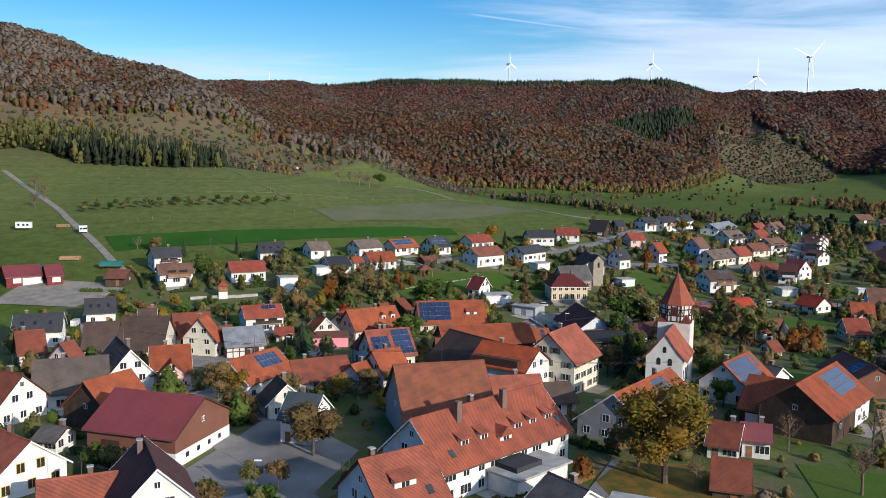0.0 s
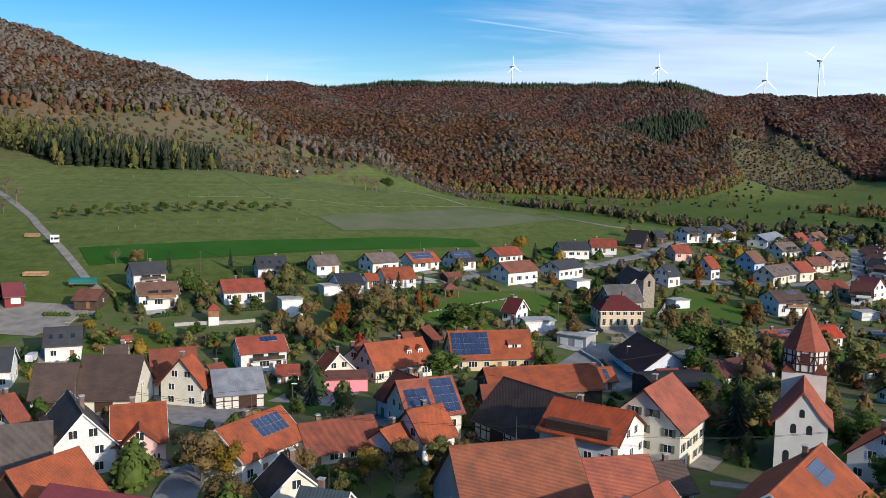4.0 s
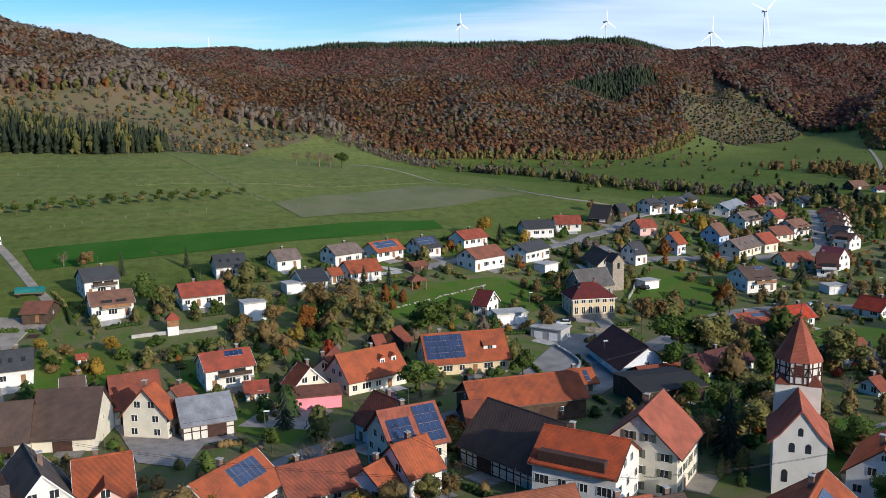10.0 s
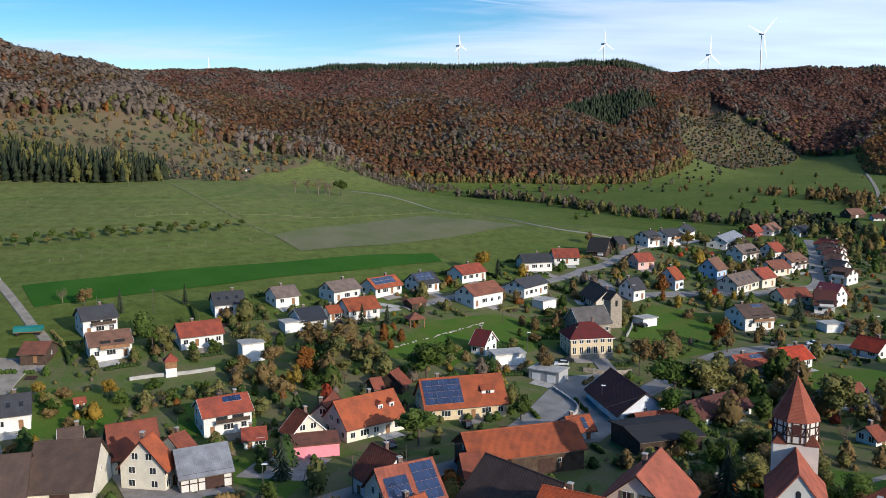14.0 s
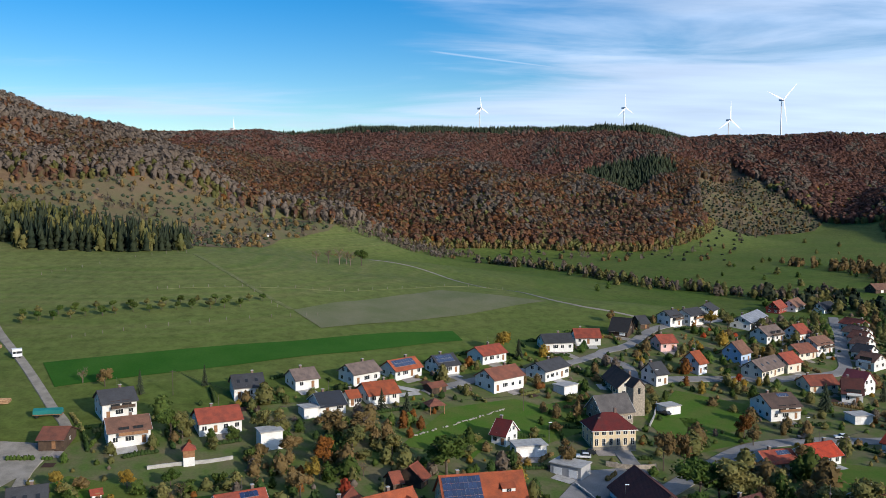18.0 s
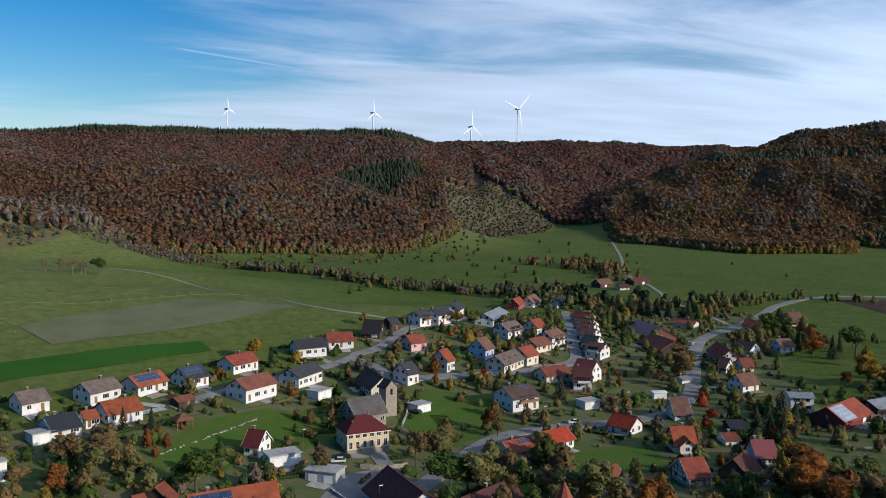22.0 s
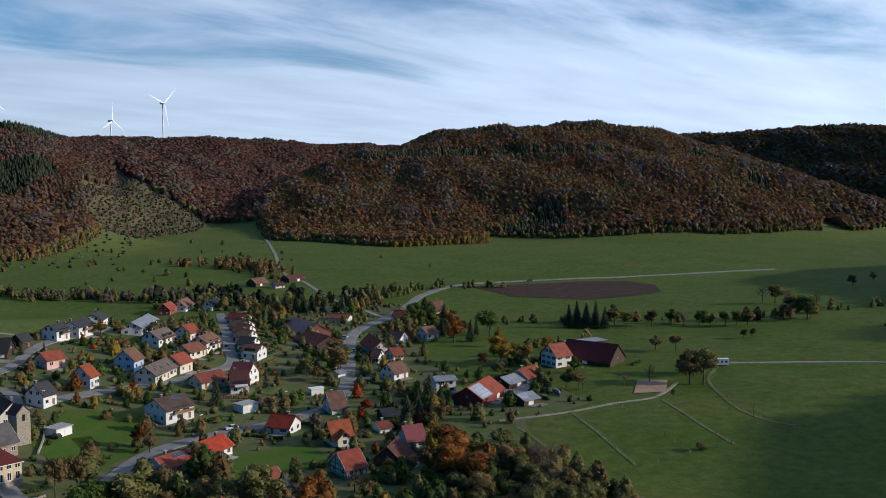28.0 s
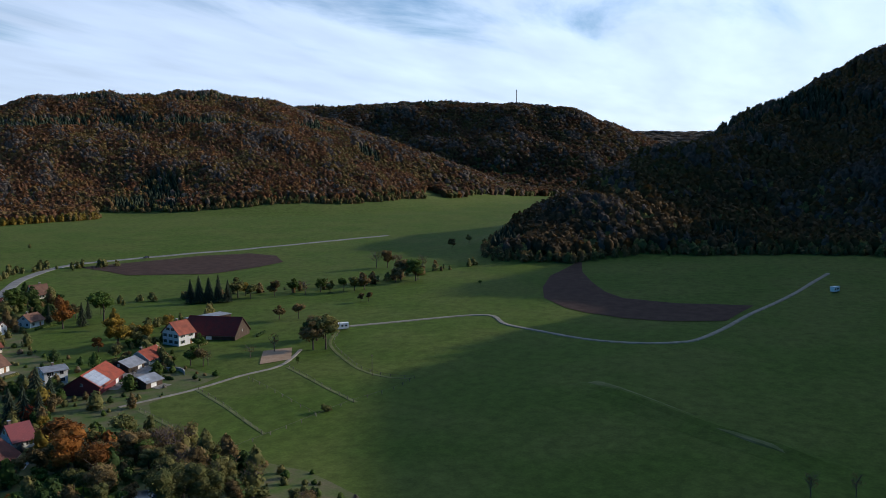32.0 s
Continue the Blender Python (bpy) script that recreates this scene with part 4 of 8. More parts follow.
crowns("mixed_edge", LOOSE, x, y, r.uniform(2.6, 3.8, len(x)), r.uniform(9, 15, len(x)), "leaf_olive", "yellow-green trees beside the spruces")
# open heath slopes with juniper and bare scrub
HEATHS = {
    "west_heath": ([(-420, 690), (-330, 620), (-262, 600), (-176, 588), (-150, 620), (-140, 750), (-108, 800), (-100, 850), (-171, 826), (-242, 795), (-330, 735)], 7.0, 0.5),
    "middle_heath": ([(380, 1363), (440, 1400), (465, 1400), (500, 1330), (532, 1262), (495, 1212), (429, 1180), (361, 1150), (325, 1130), (350, 1210), (358, 1275)], 6.2, 0.75),
    "valley_scrub": ([(-45, 880), (40, 900), (143, 935), (190, 945), (270, 1000), (330, 1120), (420, 1170), (330, 1000), (260, 860), (120, 850), (20, 860)], 15.0, 0.45),
    "nose_scrub": ([(-130, 887), (-104, 812), (-40, 826), (-5, 860), (30, 900), (-40, 930)], 4.6, 0.0)}
for key, (poly, gap, part_green) in HEATHS.items():
    x, y, r = scatter(poly, gap, len(key))
    u = r.rand(len(x))
    low = u < part_green * 0.8
    some = (u > 0.80 - (0.2 if key == "nose_scrub" else 0)) & ~low
    brown = (u > 0.62) & ~low & ~some
    crowns("juniper_" + key, ROUND, x[low], y[low], r.uniform(1.3, 2.3, low.sum()), r.uniform(2.0, 4.2, low.sum()), "leaf_spruce", "dark juniper bushes scattered on dry heath")
    crowns("scrub_" + key, SLIM, x[some], y[some], r.uniform(2.0, 3.4, some.sum()), r.uniform(5, 9, some.sum()), "leaf_grey", "grey leafless scrub on the slope")
    crowns("thicket_" + key, BUSHY, x[brown], y[brown], r.uniform(1.8, 3.0, brown.sum()), r.uniform(3.5, 6.5, brown.sum()), "leaf_brown", "brown autumn bushes on the slope")
draped("heath", HEATHS["middle_heath"][0], "heath", 0.3, 12, "dry grassy heath slope", "heath")
draped("heath", HEATHS["west_heath"][0], "heath", 0.3, 12, "dry reddish heath slope", "heath")


def hedge_line(name, pts, wide, gap, low, high, material, say, seed):
    r = np.random.RandomState(seed)
    line = smooth_line(pts, gap)
    p = np.array([(x + r.uniform(-wide, wide), y + r.uniform(-wide, wide)) for x, y in line for _ in range(2)])
    t = r.uniform(low, high, len(p))
    crowns(name, BUSHY, p[:, 0], p[:, 1], t * r.uniform(0.32, 0.5, len(p)), t, material, say)


for foot, seed in (([(-40, 922), (34, 927), (80, 927), (137, 928), (186, 939), (222, 953), (266, 997), (294, 1038), (329, 1128)], 91),
                   ([(560, 1150), (536, 1090), (516, 1035), (541, 985), (556, 930), (572, 868), (620, 844), (691, 832), (733, 872), (790, 778), (892, 693), (936, 648), (1050, 596)], 92),
                   ([(600, 305), (545, 290), (524, 268), (534, 230), (571, 199), (598, 149), (621, 90), (634, 0)], 93)):
    hedge_line("wood_fringe", foot, 5, 4, 4, 8, "leaf_brown", "brown bushes along the foot of the wood", seed)
    hedge_line("wood_fringe", foot, 5, 9, 4, 9, "leaf_olive", "olive bushes along the foot of the wood", seed + 10)
STREAM = [(34, 838), (81, 800), (106, 748), (137, 690), (169, 654), (199, 632), (233, 626), (262, 640)]
hedge_line("stream_bushes", STREAM, 9, 5, 3, 8, "leaf_olive", "olive bushes along the stream", 61)
hedge_line("stream_bushes", STREAM, 12, 8, 3, 9, "leaf_grey", "grey bare bushes along the stream", 62)
hedge_line("stream_bushes", [(285, 420), (303, 423), (349, 391), (377, 367), (403, 333), (430, 312), (474, 302), (506, 284)], 5, 11, 2, 6, "leaf_olive", "olive trees along the brook", 63)
hedge_line("stream_bushes", [(349, 388), (377, 362), (403, 330), (440, 308), (480, 300)], 5, 16, 3, 8, "leaf_brown", "brown trees along the brook", 64)
hedge_line("stream_bushes", [(236, 300), (262, 338), (285, 352), (310, 342)], 5, 6, 3, 7, "leaf_olive", "bushes behind the farm", 65)
hedge_line("road_bushes", [(283, 520), (330, 545), (380, 560), (430, 530)], 9, 6, 3, 7, "leaf_olive", "bushes below the valley road", 66)
hedge_line("spur_trees", [(574, 858), (620, 842), (690, 830)], 4, 5, 6, 9, "leaf_yellow", "yellow-brown larches at the foot of the wood", 67)
hedge_line("valley_trees", [(205, 590), (240, 560), (275, 545), (310, 540), (345, 560)], 14, 5, 4, 10, "leaf_olive", "mixed trees at the end of the village", 68)
hedge_line("valley_trees", [(205, 600), (250, 575), (300, 560)], 16, 8, 5, 12, "leaf_spruce", "dark conifers at the end of the village", 69)
hedge_line("valley_trees", [(300, 830), (332, 795), (345, 740), (330, 690)], 14, 7, 5, 12, "leaf_brown", "brown trees in the side valley", 70)
for k, (poly, gap, kind, lo, hi) in enumerate((
        ([(60, 640), (160, 560), (260, 560), (330, 650), (440, 860), (420, 900), (300, 860), (140, 720)], 52, "leaf_green", 3, 6),
        ([(60, 660), (160, 580), (330, 660), (500, 1000), (420, 1100), (300, 900), (140, 760)], 60, "leaf_olive", 3, 7),
        ([(350, 640), (480, 620), (560, 800), (440, 840)], 110, "leaf_olive", 3, 6))):
    x, y, r = scatter(poly, gap, 80 + k)
    t = r.uniform(lo, hi, len(x))
    crowns("meadow_trees", BUSHY, x, y, t * 0.48, t, kind, "scattered orchard trees on the valley meadow")


# ---- single trees: trunk with limbs, crown of leaf clumps ----
def trunk_mesh(seed, tall, limbs, twigs=0):
    r = random.Random(seed)
    bm = bmesh.new()
    tube(bm, (0, 0, -0.6), (0.1 * tall * 0.1, 0, 0.38 * tall), 0.028 * tall, 0.019 * tall, 7)
    tube(bm, (0.01 * tall, 0, 0.37 * tall), (r.uniform(-0.03, 0.03) * tall, r.uniform(-0.03, 0.03) * tall, 0.82 * tall), 0.018 * tall, 0.004 * tall, 6)
    for k in range(limbs):
        z, a, up = r.uniform(0.26, 0.7) * tall, k * 2.4 + r.uniform(-0.4, 0.4), r.uniform(0.14, 0.3) * tall
        out = r.uniform(0.18, 0.34) * tall
        e = Vector((out * math.cos(a), out * math.sin(a), z + up))
        tube(bm, (0.008 * tall, 0, z), e, 0.011 * tall, 0.003 * tall, 5)
        for _ in range(twigs):
            s = Vector((0, 0, z)).lerp(e, r.uniform(0.35, 1.0))
            tube(bm, s, s + Vector((r.uniform(-1, 1), r.uniform(-1, 1), r.uniform(0.2, 1.2))) * 0.15 * tall, 0.0045 * tall, 0.0018 * tall, 3)
    me = bpy.data.meshes.new("trunk")
    bm.to_mesh(me)
    bm.free()
    me.materials.append(MAT["twig" if twigs > 2 else "bark"])
    return me


def leaf_mesh(seed, tall, wide, count, size, material, lobes=7, low=0.28):
    """Leaf clumps round the outsides of several lobes, uneven and with gaps."""
    r = np.random.RandomState(seed)
    centres = np.stack([r.uniform(-0.55, 0.55, lobes) * wide, r.uniform(-0.55, 0.55, lobes) * wide, r.uniform(low + 0.16, 0.84, lobes) * tall], 1)
    radii = r.uniform(0.34, 0.58, lobes) * wide
    k = r.randint(0, lobes, count)
    d = r.normal(size=(count, 3))
    d /= np.linalg.norm(d, axis=1)[:, None]
    p = centres[k] + d * (radii[k] * r.uniform(0.62, 1.08, count))[:, None] * [1, 1, 0.85]
    p[:, 2] = np.clip(p[:, 2], low * tall, tall)
    n = d + r.normal(size=(count, 3)) * 0.55
    n /= np.linalg.norm(n, axis=1)[:, None]
    u = np.cross(n, r.normal(size=(count, 3)))
    u /= np.linalg.norm(u, axis=1)[:, None]
    v = np.cross(n, u)
    s = (size * r.uniform(0.6, 1.4, count))[:, None]
    bend = n * s * 0.35
    quad = np.stack([p - u * s - bend, p - v * s * 0.7, p + u * s - bend, p + v * s * 0.7], 1).reshape(-1, 3)
    faces = np.arange(4 * count).reshape(-1, 4).tolist()
    bodies = []
    for j in range(lobes):
        cv, cf = crown_form([(0.16, 0.70), (0.45, 1.0), (0.72, 0.85)], 6, seed + j, 0.2)
        faces += (cf + 4 * count + len(bodies) * len(cv)).tolist()
        bodies.append((cv - [0, 0, 0.5]) * radii[j] * [0.72, 0.72, 1.3] + centres[j])
    quad = np.concatenate([quad] + (bodies if count > 100 else []))
    me = bpy.data.meshes.new("crown")
    me.from_pydata(quad.tolist(), [], faces if count > 100 else faces[:count])
    me.materials.append(MAT[material])
    return me


def spruce_mesh(seed, tall, wide, material):
    r = random.Random(seed)
    vs, fs = [], []
    tiers = 15
    for t in range(tiers):
        z = tall * (0.08 + 0.90 * t / tiers)
        rad = wide * (1 - t / tiers) ** 0.85 + 0.12
        n = max(5, 11 - t // 2)
        for k in range(n):
            a = 6.283 * (k + 0.5 * (t % 2)) / n + r.uniform(-0.15, 0.15)
            q, droop, half = rad * r.uniform(0.75, 1.15), r.uniform(0.1, 0.24) * rad + 0.1, 3.3 / n
            i = len(vs)
            vs += [(0, 0, z + 0.09 * tall), (q * 0.7 * math.cos(a - half * 0.6), q * 0.7 * math.sin(a - half * 0.6), z - droop * 0.6), (q * math.cos(a), q * math.sin(a), z - droop), (q * 0.7 * math.cos(a + half * 0.6), q * 0.7 * math.sin(a + half * 0.6), z - droop * 0.6)]
            fs += [(i, i + 1, i + 2), (i, i + 2, i + 3)]
    me = bpy.data.meshes.new("crown")
    me.from_pydata(vs, [], fs)
    me.materials.append(MAT[material])
    return me


TREE_FORMS = {}
for kind, material, say in (("green", "leaf_green", "leafy green broadleaved tree"), ("olive", "leaf_olive", "olive-green autumn tree"), ("yellow", "leaf_yellow", "golden yellow autumn tree"),
                            ("orange", "leaf_orange", "orange autumn tree"), ("brown", "leaf_brown", "brown thinning autumn tree"), ("red", "leaf_red", "bright red autumn shrub")):
    TREE_FORMS[kind] = [(trunk_mesh(k, 1.0 * 8, 7), leaf_mesh(k + 7, 8, 3.1, 720 if kind != "brown" else 560, 0.33, material, 9), say) for k in range(3)]
TREE_FORMS["bush"] = [(None, leaf_mesh(70 + k, 8, 5.6, 170, 1.15, ("leaf_olive", "leaf_green", "leaf_brown")[k], 6, 0.02), "rounded garden bush") for k in range(3)]
TREE_FORMS["bare"] = [(trunk_mesh(80 + k, 8, 12, 7), leaf_mesh(84 + k, 8, 3.0, 70, 0.25, "leaf_brown", 8), "bare grey fruit tree") for k in range(3)]
TREE_FORMS["spruce"] = [(trunk_mesh(90 + k, 8, 0), spruce_mesh(90 + k, 8, 1.75, "leaf_spruce"), "dark green spruce tree") for k in range(2)]
FINE_FORMS = {}
for kind, material, leaves in (("green", "leaf_green", 1700), ("olive", "leaf_olive", 1600), ("yellow", "leaf_yellow", 1600), ("orange", "leaf_orange", 1600), ("brown", "leaf_brown", 1500), ("linden", "leaf_linden", 3600)):
    FINE_FORMS[kind] = [(trunk_mesh(k + 20, 8, 9, 2), leaf_mesh(k + 27, 8, 3.2, leaves, 0.20 if kind != "linden" else 0.145, material, 12, 0.2), TREE_FORMS["yellow" if kind == "linden" else kind][0][2]) for k in range(3 if kind != "linden" else 1)]
GROVES = {}
SMALL = [cored(tuft_form(120, 0.165, 120 + k, 0.12), 260 + k) for k in range(6)]


def tree(kind, x, y, tall, seed, wide=1.0, where="in the village gardens", joined=False):
    near = y < 235 and tall >= 5.5 and kind in FINE_FORMS and not joined
    forms = (FINE_FORMS if near else TREE_FORMS)[kind]
    k = seed % len(forms)
    trunk, crown, say = forms[k]
    s = tall / 8
    if joined:
        GROVES.setdefault(kind, []).append((x, y, s, s * wide, seed))
        return None
    m = Matrix.Translation((x, y, ground_z(x, y))) @ Matrix.Rotation(seed * 1.7, 4, "Z") @ Matrix.Diagonal((s * wide, s * wide, s, 1))
    if kind == "bush":
        ob = new("bush", crown)
        ob.matrix_world = m
        return tagged(ob, ("olive", "green", "brown")[k] + f" rounded bush standing {where}", "bush", group="garden bushes")
    ob = empty("tree", m)
    if trunk:
        mesh_part("trunk", trunk, ob)
    mesh_part("crown", crown, ob)
    return tagged(ob, f"{say} standing {where}", "tree", group=f"{kind} trees")


def plant_groves():
    """What stands beyond the first few hundred trees and bushes, joined by kind."""
    for kind, spots in GROVES.items():
        if kind not in ("bare", "spruce"):
            p = np.array([(x, y, s * 8, 3.0 * w) for x, y, s, w, _ in spots])
            say = "rounded garden bushes" if kind == "bush" else TREE_FORMS[kind][0][2] + "s"
            for k in range(3) if kind == "bush" else (0,):
                q = p[k::3] if kind == "bush" else p
                crowns(f"{kind}_grove", SMALL, q[:, 0], q[:, 1], q[:, 3] * (1.6 if kind == "bush" else 1.0), q[:, 2], TREE_FORMS[kind][k][1].materials[0].name, f"many {say} among the houses", 0.2)
            continue
        V, Q, base = [], [], 0
        xs, ys = np.array([p[0] for p in spots]), np.array([p[1] for p in spots])
        zs = height(xs, ys)
        for (x, y, s, w, seed), z in zip(spots, zs):
            trunk, crown, _ = TREE_FORMS[kind][seed % len(TREE_FORMS[kind])]
            for me in (crown, trunk):
                if me is None:
                    continue
                v = np.empty(len(me.vertices) * 3)
                me.vertices.foreach_get("co", v)
                v = v.reshape(-1, 3)
                c, d = math.cos(seed * 1.7), math.sin(seed * 1.7)
                V.append(np.stack([x + (v[:, 0] * c - v[:, 1] * d) * w, y + (v[:, 0] * d + v[:, 1] * c) * w, z + v[:, 2] * s], 1))
                Q += [([base + i for i in p.vertices], 0 if me is crown else 1) for p in me.polygons]
                base += len(v)
        me = bpy.data.meshes.new("grove")
        me.from_pydata(np.concatenate(V).tolist(), [], [q for q, _ in Q])
        me.polygons.foreach_set("material_index", [k for _, k in Q])
        me.materials.append(TREE_FORMS[kind][0][1].materials[0])
        me.materials.append(MAT["bark"])
        say = "rounded garden bushes" if kind == "bush" else TREE_FORMS[kind][0][2] + "s"
        tagged(new(f"{kind}_grove", me), f"many {say} among the houses", "trees", kind="stuff")


# ---- buildings ----
FOOT = []          # (x, y, turn, half length, half width) of what is built
ROOF_SAY = {"weathered": "weathered dark grey tiled", "orange": "orange tiled", "brightorange": "bright orange tiled", "tile": "salmon tiled", "tile2": "red-orange tiled", "oldtile": "weathered brown-red tiled", "red": "red tiled", "brightred": "bright red tiled",
            "oldred": "old red tiled", "redbrown": "red-brown tiled", "brown": "brown tiled", "darkbrown": "dark brown tiled", "darkred": "dark red tiled", "maroon": "maroon tiled", "purple": "plum brown tiled",
            "slate": "dark slate", "greytile": "weathered grey tiled", "greybrown": "grey-brown tiled", "navy": "blue-black tiled", "black": "black tiled", "crimson": "crimson sheet metal", "metal": "grey sheet metal", "blueslate": "blue-grey metal"}
WALL_SAY = {"white": "white rendered", "cream": "cream rendered", "yellow": "yellow rendered", "pink": "pale pink rendered", "palegrey": "pale grey rendered", "blue": "light blue rendered", "timber": "white half-timbered", "greywall": "grey plastered",
            "paleblue": "pale bluish rendered", "maroonwall": "maroon boarded", "stone": "grey stone", "brickwall": "brown boarded", "crimson": "red boarded", "darkwood": "dark wooden", "hotpink": "pink rendered"}


def shared(name, bm, *materials):
    me = bpy.data.meshes.new(name)
    bm.to_mesh(me)
    bm.free()
    for m in materials:
        me.materials.append(MAT[m])
    return me


def window_meshes(w, h, frame_mat):
    """A frame with one or two mullions, all in one piece, and the dark glass behind it."""
    n = 3 if w > 1.8 else 2
    xs = [-w / 2]
    for k in range(n):
        a, b = -w / 2 + k * w / n, -w / 2 + (k + 1) * w / n
        xs += [a + (0.07 if k == 0 else 0.035), b - (0.07 if k == n - 1 else 0.035)]
    xs.append(w / 2)
    zs = [0, 0.07, h - 0.07, h]
    bm = bmesh.new()
    grid = [[bm.verts.new((q, -0.05, z)) for z in zs] for q in xs]
    for i in range(len(xs) - 1):
        for j in range(3):
            if not (i % 2 and j == 1):
                bm.faces.new([grid[i][j], grid[i + 1][j], grid[i + 1][j + 1], grid[i][j + 1]])
    made = bmesh.ops.extrude_face_region(bm, geom=bm.faces[:])
    bmesh.ops.translate(bm, vec=(0, 0.07, 0), verts=[v for v in made["geom"] if isinstance(v, bmesh.types.BMVert)])
    bmesh.ops.recalc_face_normals(bm, faces=bm.faces[:])
    return shared("window", bm, frame_mat), shared("pane", one_box(-w / 2 + 0.05, w / 2 - 0.05, -0.03, 0.0, 0.05, h - 0.05), "glass")


WIN = {"mid": window_meshes(1.35, 1.35, "frame_white"), "wide": window_meshes(2.3, 1.45, "frame_white"), "patio": window_meshes(2.6, 2.1, "beam"), "small": window_meshes(0.85, 0.95, "frame_white"), "tall": window_meshes(1.1, 2.1, "frame_white"), "yellow": window_meshes(1.3, 1.5, "frame_yellow")}
SHUTTER = shared("shutter", one_box(-0.26, 0.26, -0.07, 0.01, 0, 1.3), "shutter")
DOOR = shared("door", one_box(-0.5, 0.5, -0.06, 0.02, 0.02, 2.05), "wood_mid")
GARAGE = shared("garage_door", one_box(-1.25, 1.25, -0.06, 0.02, 0.02, 2.15), "frame_white")
GATE = shared("barn_gate", one_box(-1.7, 1.7, -0.07, 0.02, 0.02, 3.3), "beam")


def panel_mesh(cell):
    bm = one_box(-0.5, 0.5, -0.82, 0.82, 0.04, 0.1)
    for f in bm.faces:
        f.material_index = 1
    top = max(bm.faces, key=lambda f: f.calc_center_median().z)
    bmesh.ops.inset_region(bm, faces=[top], thickness=0.09, depth=0.0)
    for f in bm.faces:
        c = f.calc_center_median()
        f.material_index = 0 if abs(c.x) < 0.01 and abs(c.y) < 0.01 and c.z > 0.08 else 1
    return shared("solar_panel", bm, cell, "panel_frame")


PANEL, PANEL_PALE = panel_mesh("solar"), panel_mesh("panel_pale")
SKYLIGHT = shared("roof_window", one_box(-0.45, 0.45, -0.65, 0.65, 0.03, 0.1), "glass")


def side_turn(side):
    """Turns a part that looks along -y so that it looks out of a wall: s south, n north, e and w the ends."""
    return {"s": 0, "n": math.pi, "e": math.pi / 2, "w": -math.pi / 2}[side]


def house(x, y, turn, long, wide, top, pitch, roof, wall, extras="", name="", base=None):
    """A gabled building, ridge along its own x, with its ridge at the given height over the ground."""
    r = random.Random(int(abs(x * 7 + y * 13)) + int(wide * 10))
    extras = extras.split(",")
    long = max(long, 3.0)
    tan = math.tan(radians(pitch))
    eave = top - wide / 2 * tan
    if eave < 2.0:
        eave = min(2.0, top - 0.8)
        tan = (top - eave) / (wide / 2)
    z0 = ground_z(x, y) if base is None else base
    rural = "barn" in extras or wall in ("darkwood", "brickwall", "crimson")
    name = name or ("hut" if "hut" in extras else "shed" if "shed" in extras or (wall == "darkwood" and long * wide < 70) else "barn" if rural else "house")
    m = Matrix.Translation((x, y, z0)) @ Matrix.Rotation(radians(turn), 4, "Z")
    ob = empty(name, m)
    FOOT.append((x, y, radians(turn), long / 2, wide / 2))
    extra_say = " and solar panels" if any(e.startswith("solar") for e in extras) else " and a balcony" if "balcony" in extras else " and dormers" if any(e.startswith("dormer") or e == "hotel" for e in extras) else ""
    tagged(ob, f"{WALL_SAY[wall]} {name} with {ROOF_SAY[roof]} gable roof{extra_say}", "house" if name == "house" else name, group=f"village {name}s")
    lw, hw = long / 2 - 0.45, wide / 2
    bm = bmesh.new()
    prism(bm, [(-hw, -2.5), (hw, -2.5), (hw, eave), (0, top - 0.16), (-hw, eave)], -lw, lw)
    part("wall", bm, "wall_" + wall, ob)
    over = 0.2 if "hut" in extras else 0.75
    th = 0.24
    ez = eave - over * tan
    bm = bmesh.new()
    prism(bm, [(0, top), (-hw - over, ez), (-hw - over, ez - th), (0, top - th - 0.05), (hw + over, ez - th), (hw + over, ez)], -long / 2, long / 2)
    bmesh.ops.recalc_face_normals(bm, faces=bm.faces[:])
    part("roof", bm, "roof_" + roof, ob)
    if roof not in ("metal", "crimson", "blueslate"):
        bm = bmesh.new()
        prism(bm, [(-0.2, top - 0.16 * tan - 0.02), (-0.09, top + 0.09), (0.09, top + 0.09), (0.2, top - 0.16 * tan - 0.02)], -long / 2 - 0.02, long / 2 + 0.02)
        bmesh.ops.recalc_face_normals(bm, faces=bm.faces[:])
        part("ridge_cap", bm, "roof_" + roof, ob)
    if name != "hut":
        for s in (-1, 1):
            bm = bmesh.new()
            yy = s * (hw + over + 0.05)
            box(bm, -long / 2, long / 2, yy - 0.07, yy + 0.07, ez - th - 0.02, ez - th + 0.1)
            part("gutter", bm, "gutter", ob)
        board = "beam" if r.random() < 0.6 or rural else "frame_white"
        for e in (-1, 1) if y < 330 else ():
            bm = bmesh.new()
            x0, x1 = sorted((e * (long / 2 + 0.012), e * (long / 2 + 0.05)))
            prism(bm, [(0, top + 0.02), (-hw - over, ez + 0.02), (-hw - over, ez - th), (0, top - th - 0.05), (hw + over, ez - th), (hw + over, ez + 0.02)], x0, x1)
            bmesh.ops.recalc_face_normals(bm, faces=bm.faces[:])
            part("verge_board", bm, board, ob)
    # which long side looks down the valley, where most openings are
    c, s = math.cos(radians(turn)), math.sin(radians(turn))
    face = "s" if (s * (0 - x) - c * (40 - y)) > 0 else "n"
    fs = -1 if face == "s" else 1

    def at(side, along, z):
        d = hw if side in "sn" else lw
        return Matrix.Rotation(side_turn(side), 4, "Z") @ Matrix.Translation((along, -d - 0.003, z))

    def window(side, along, z, kind="mid"):
        frame, pane = WIN[kind]
        w = mesh_part("window", frame, ob, at(side, along, z))
        mesh_part("pane", pane, w)
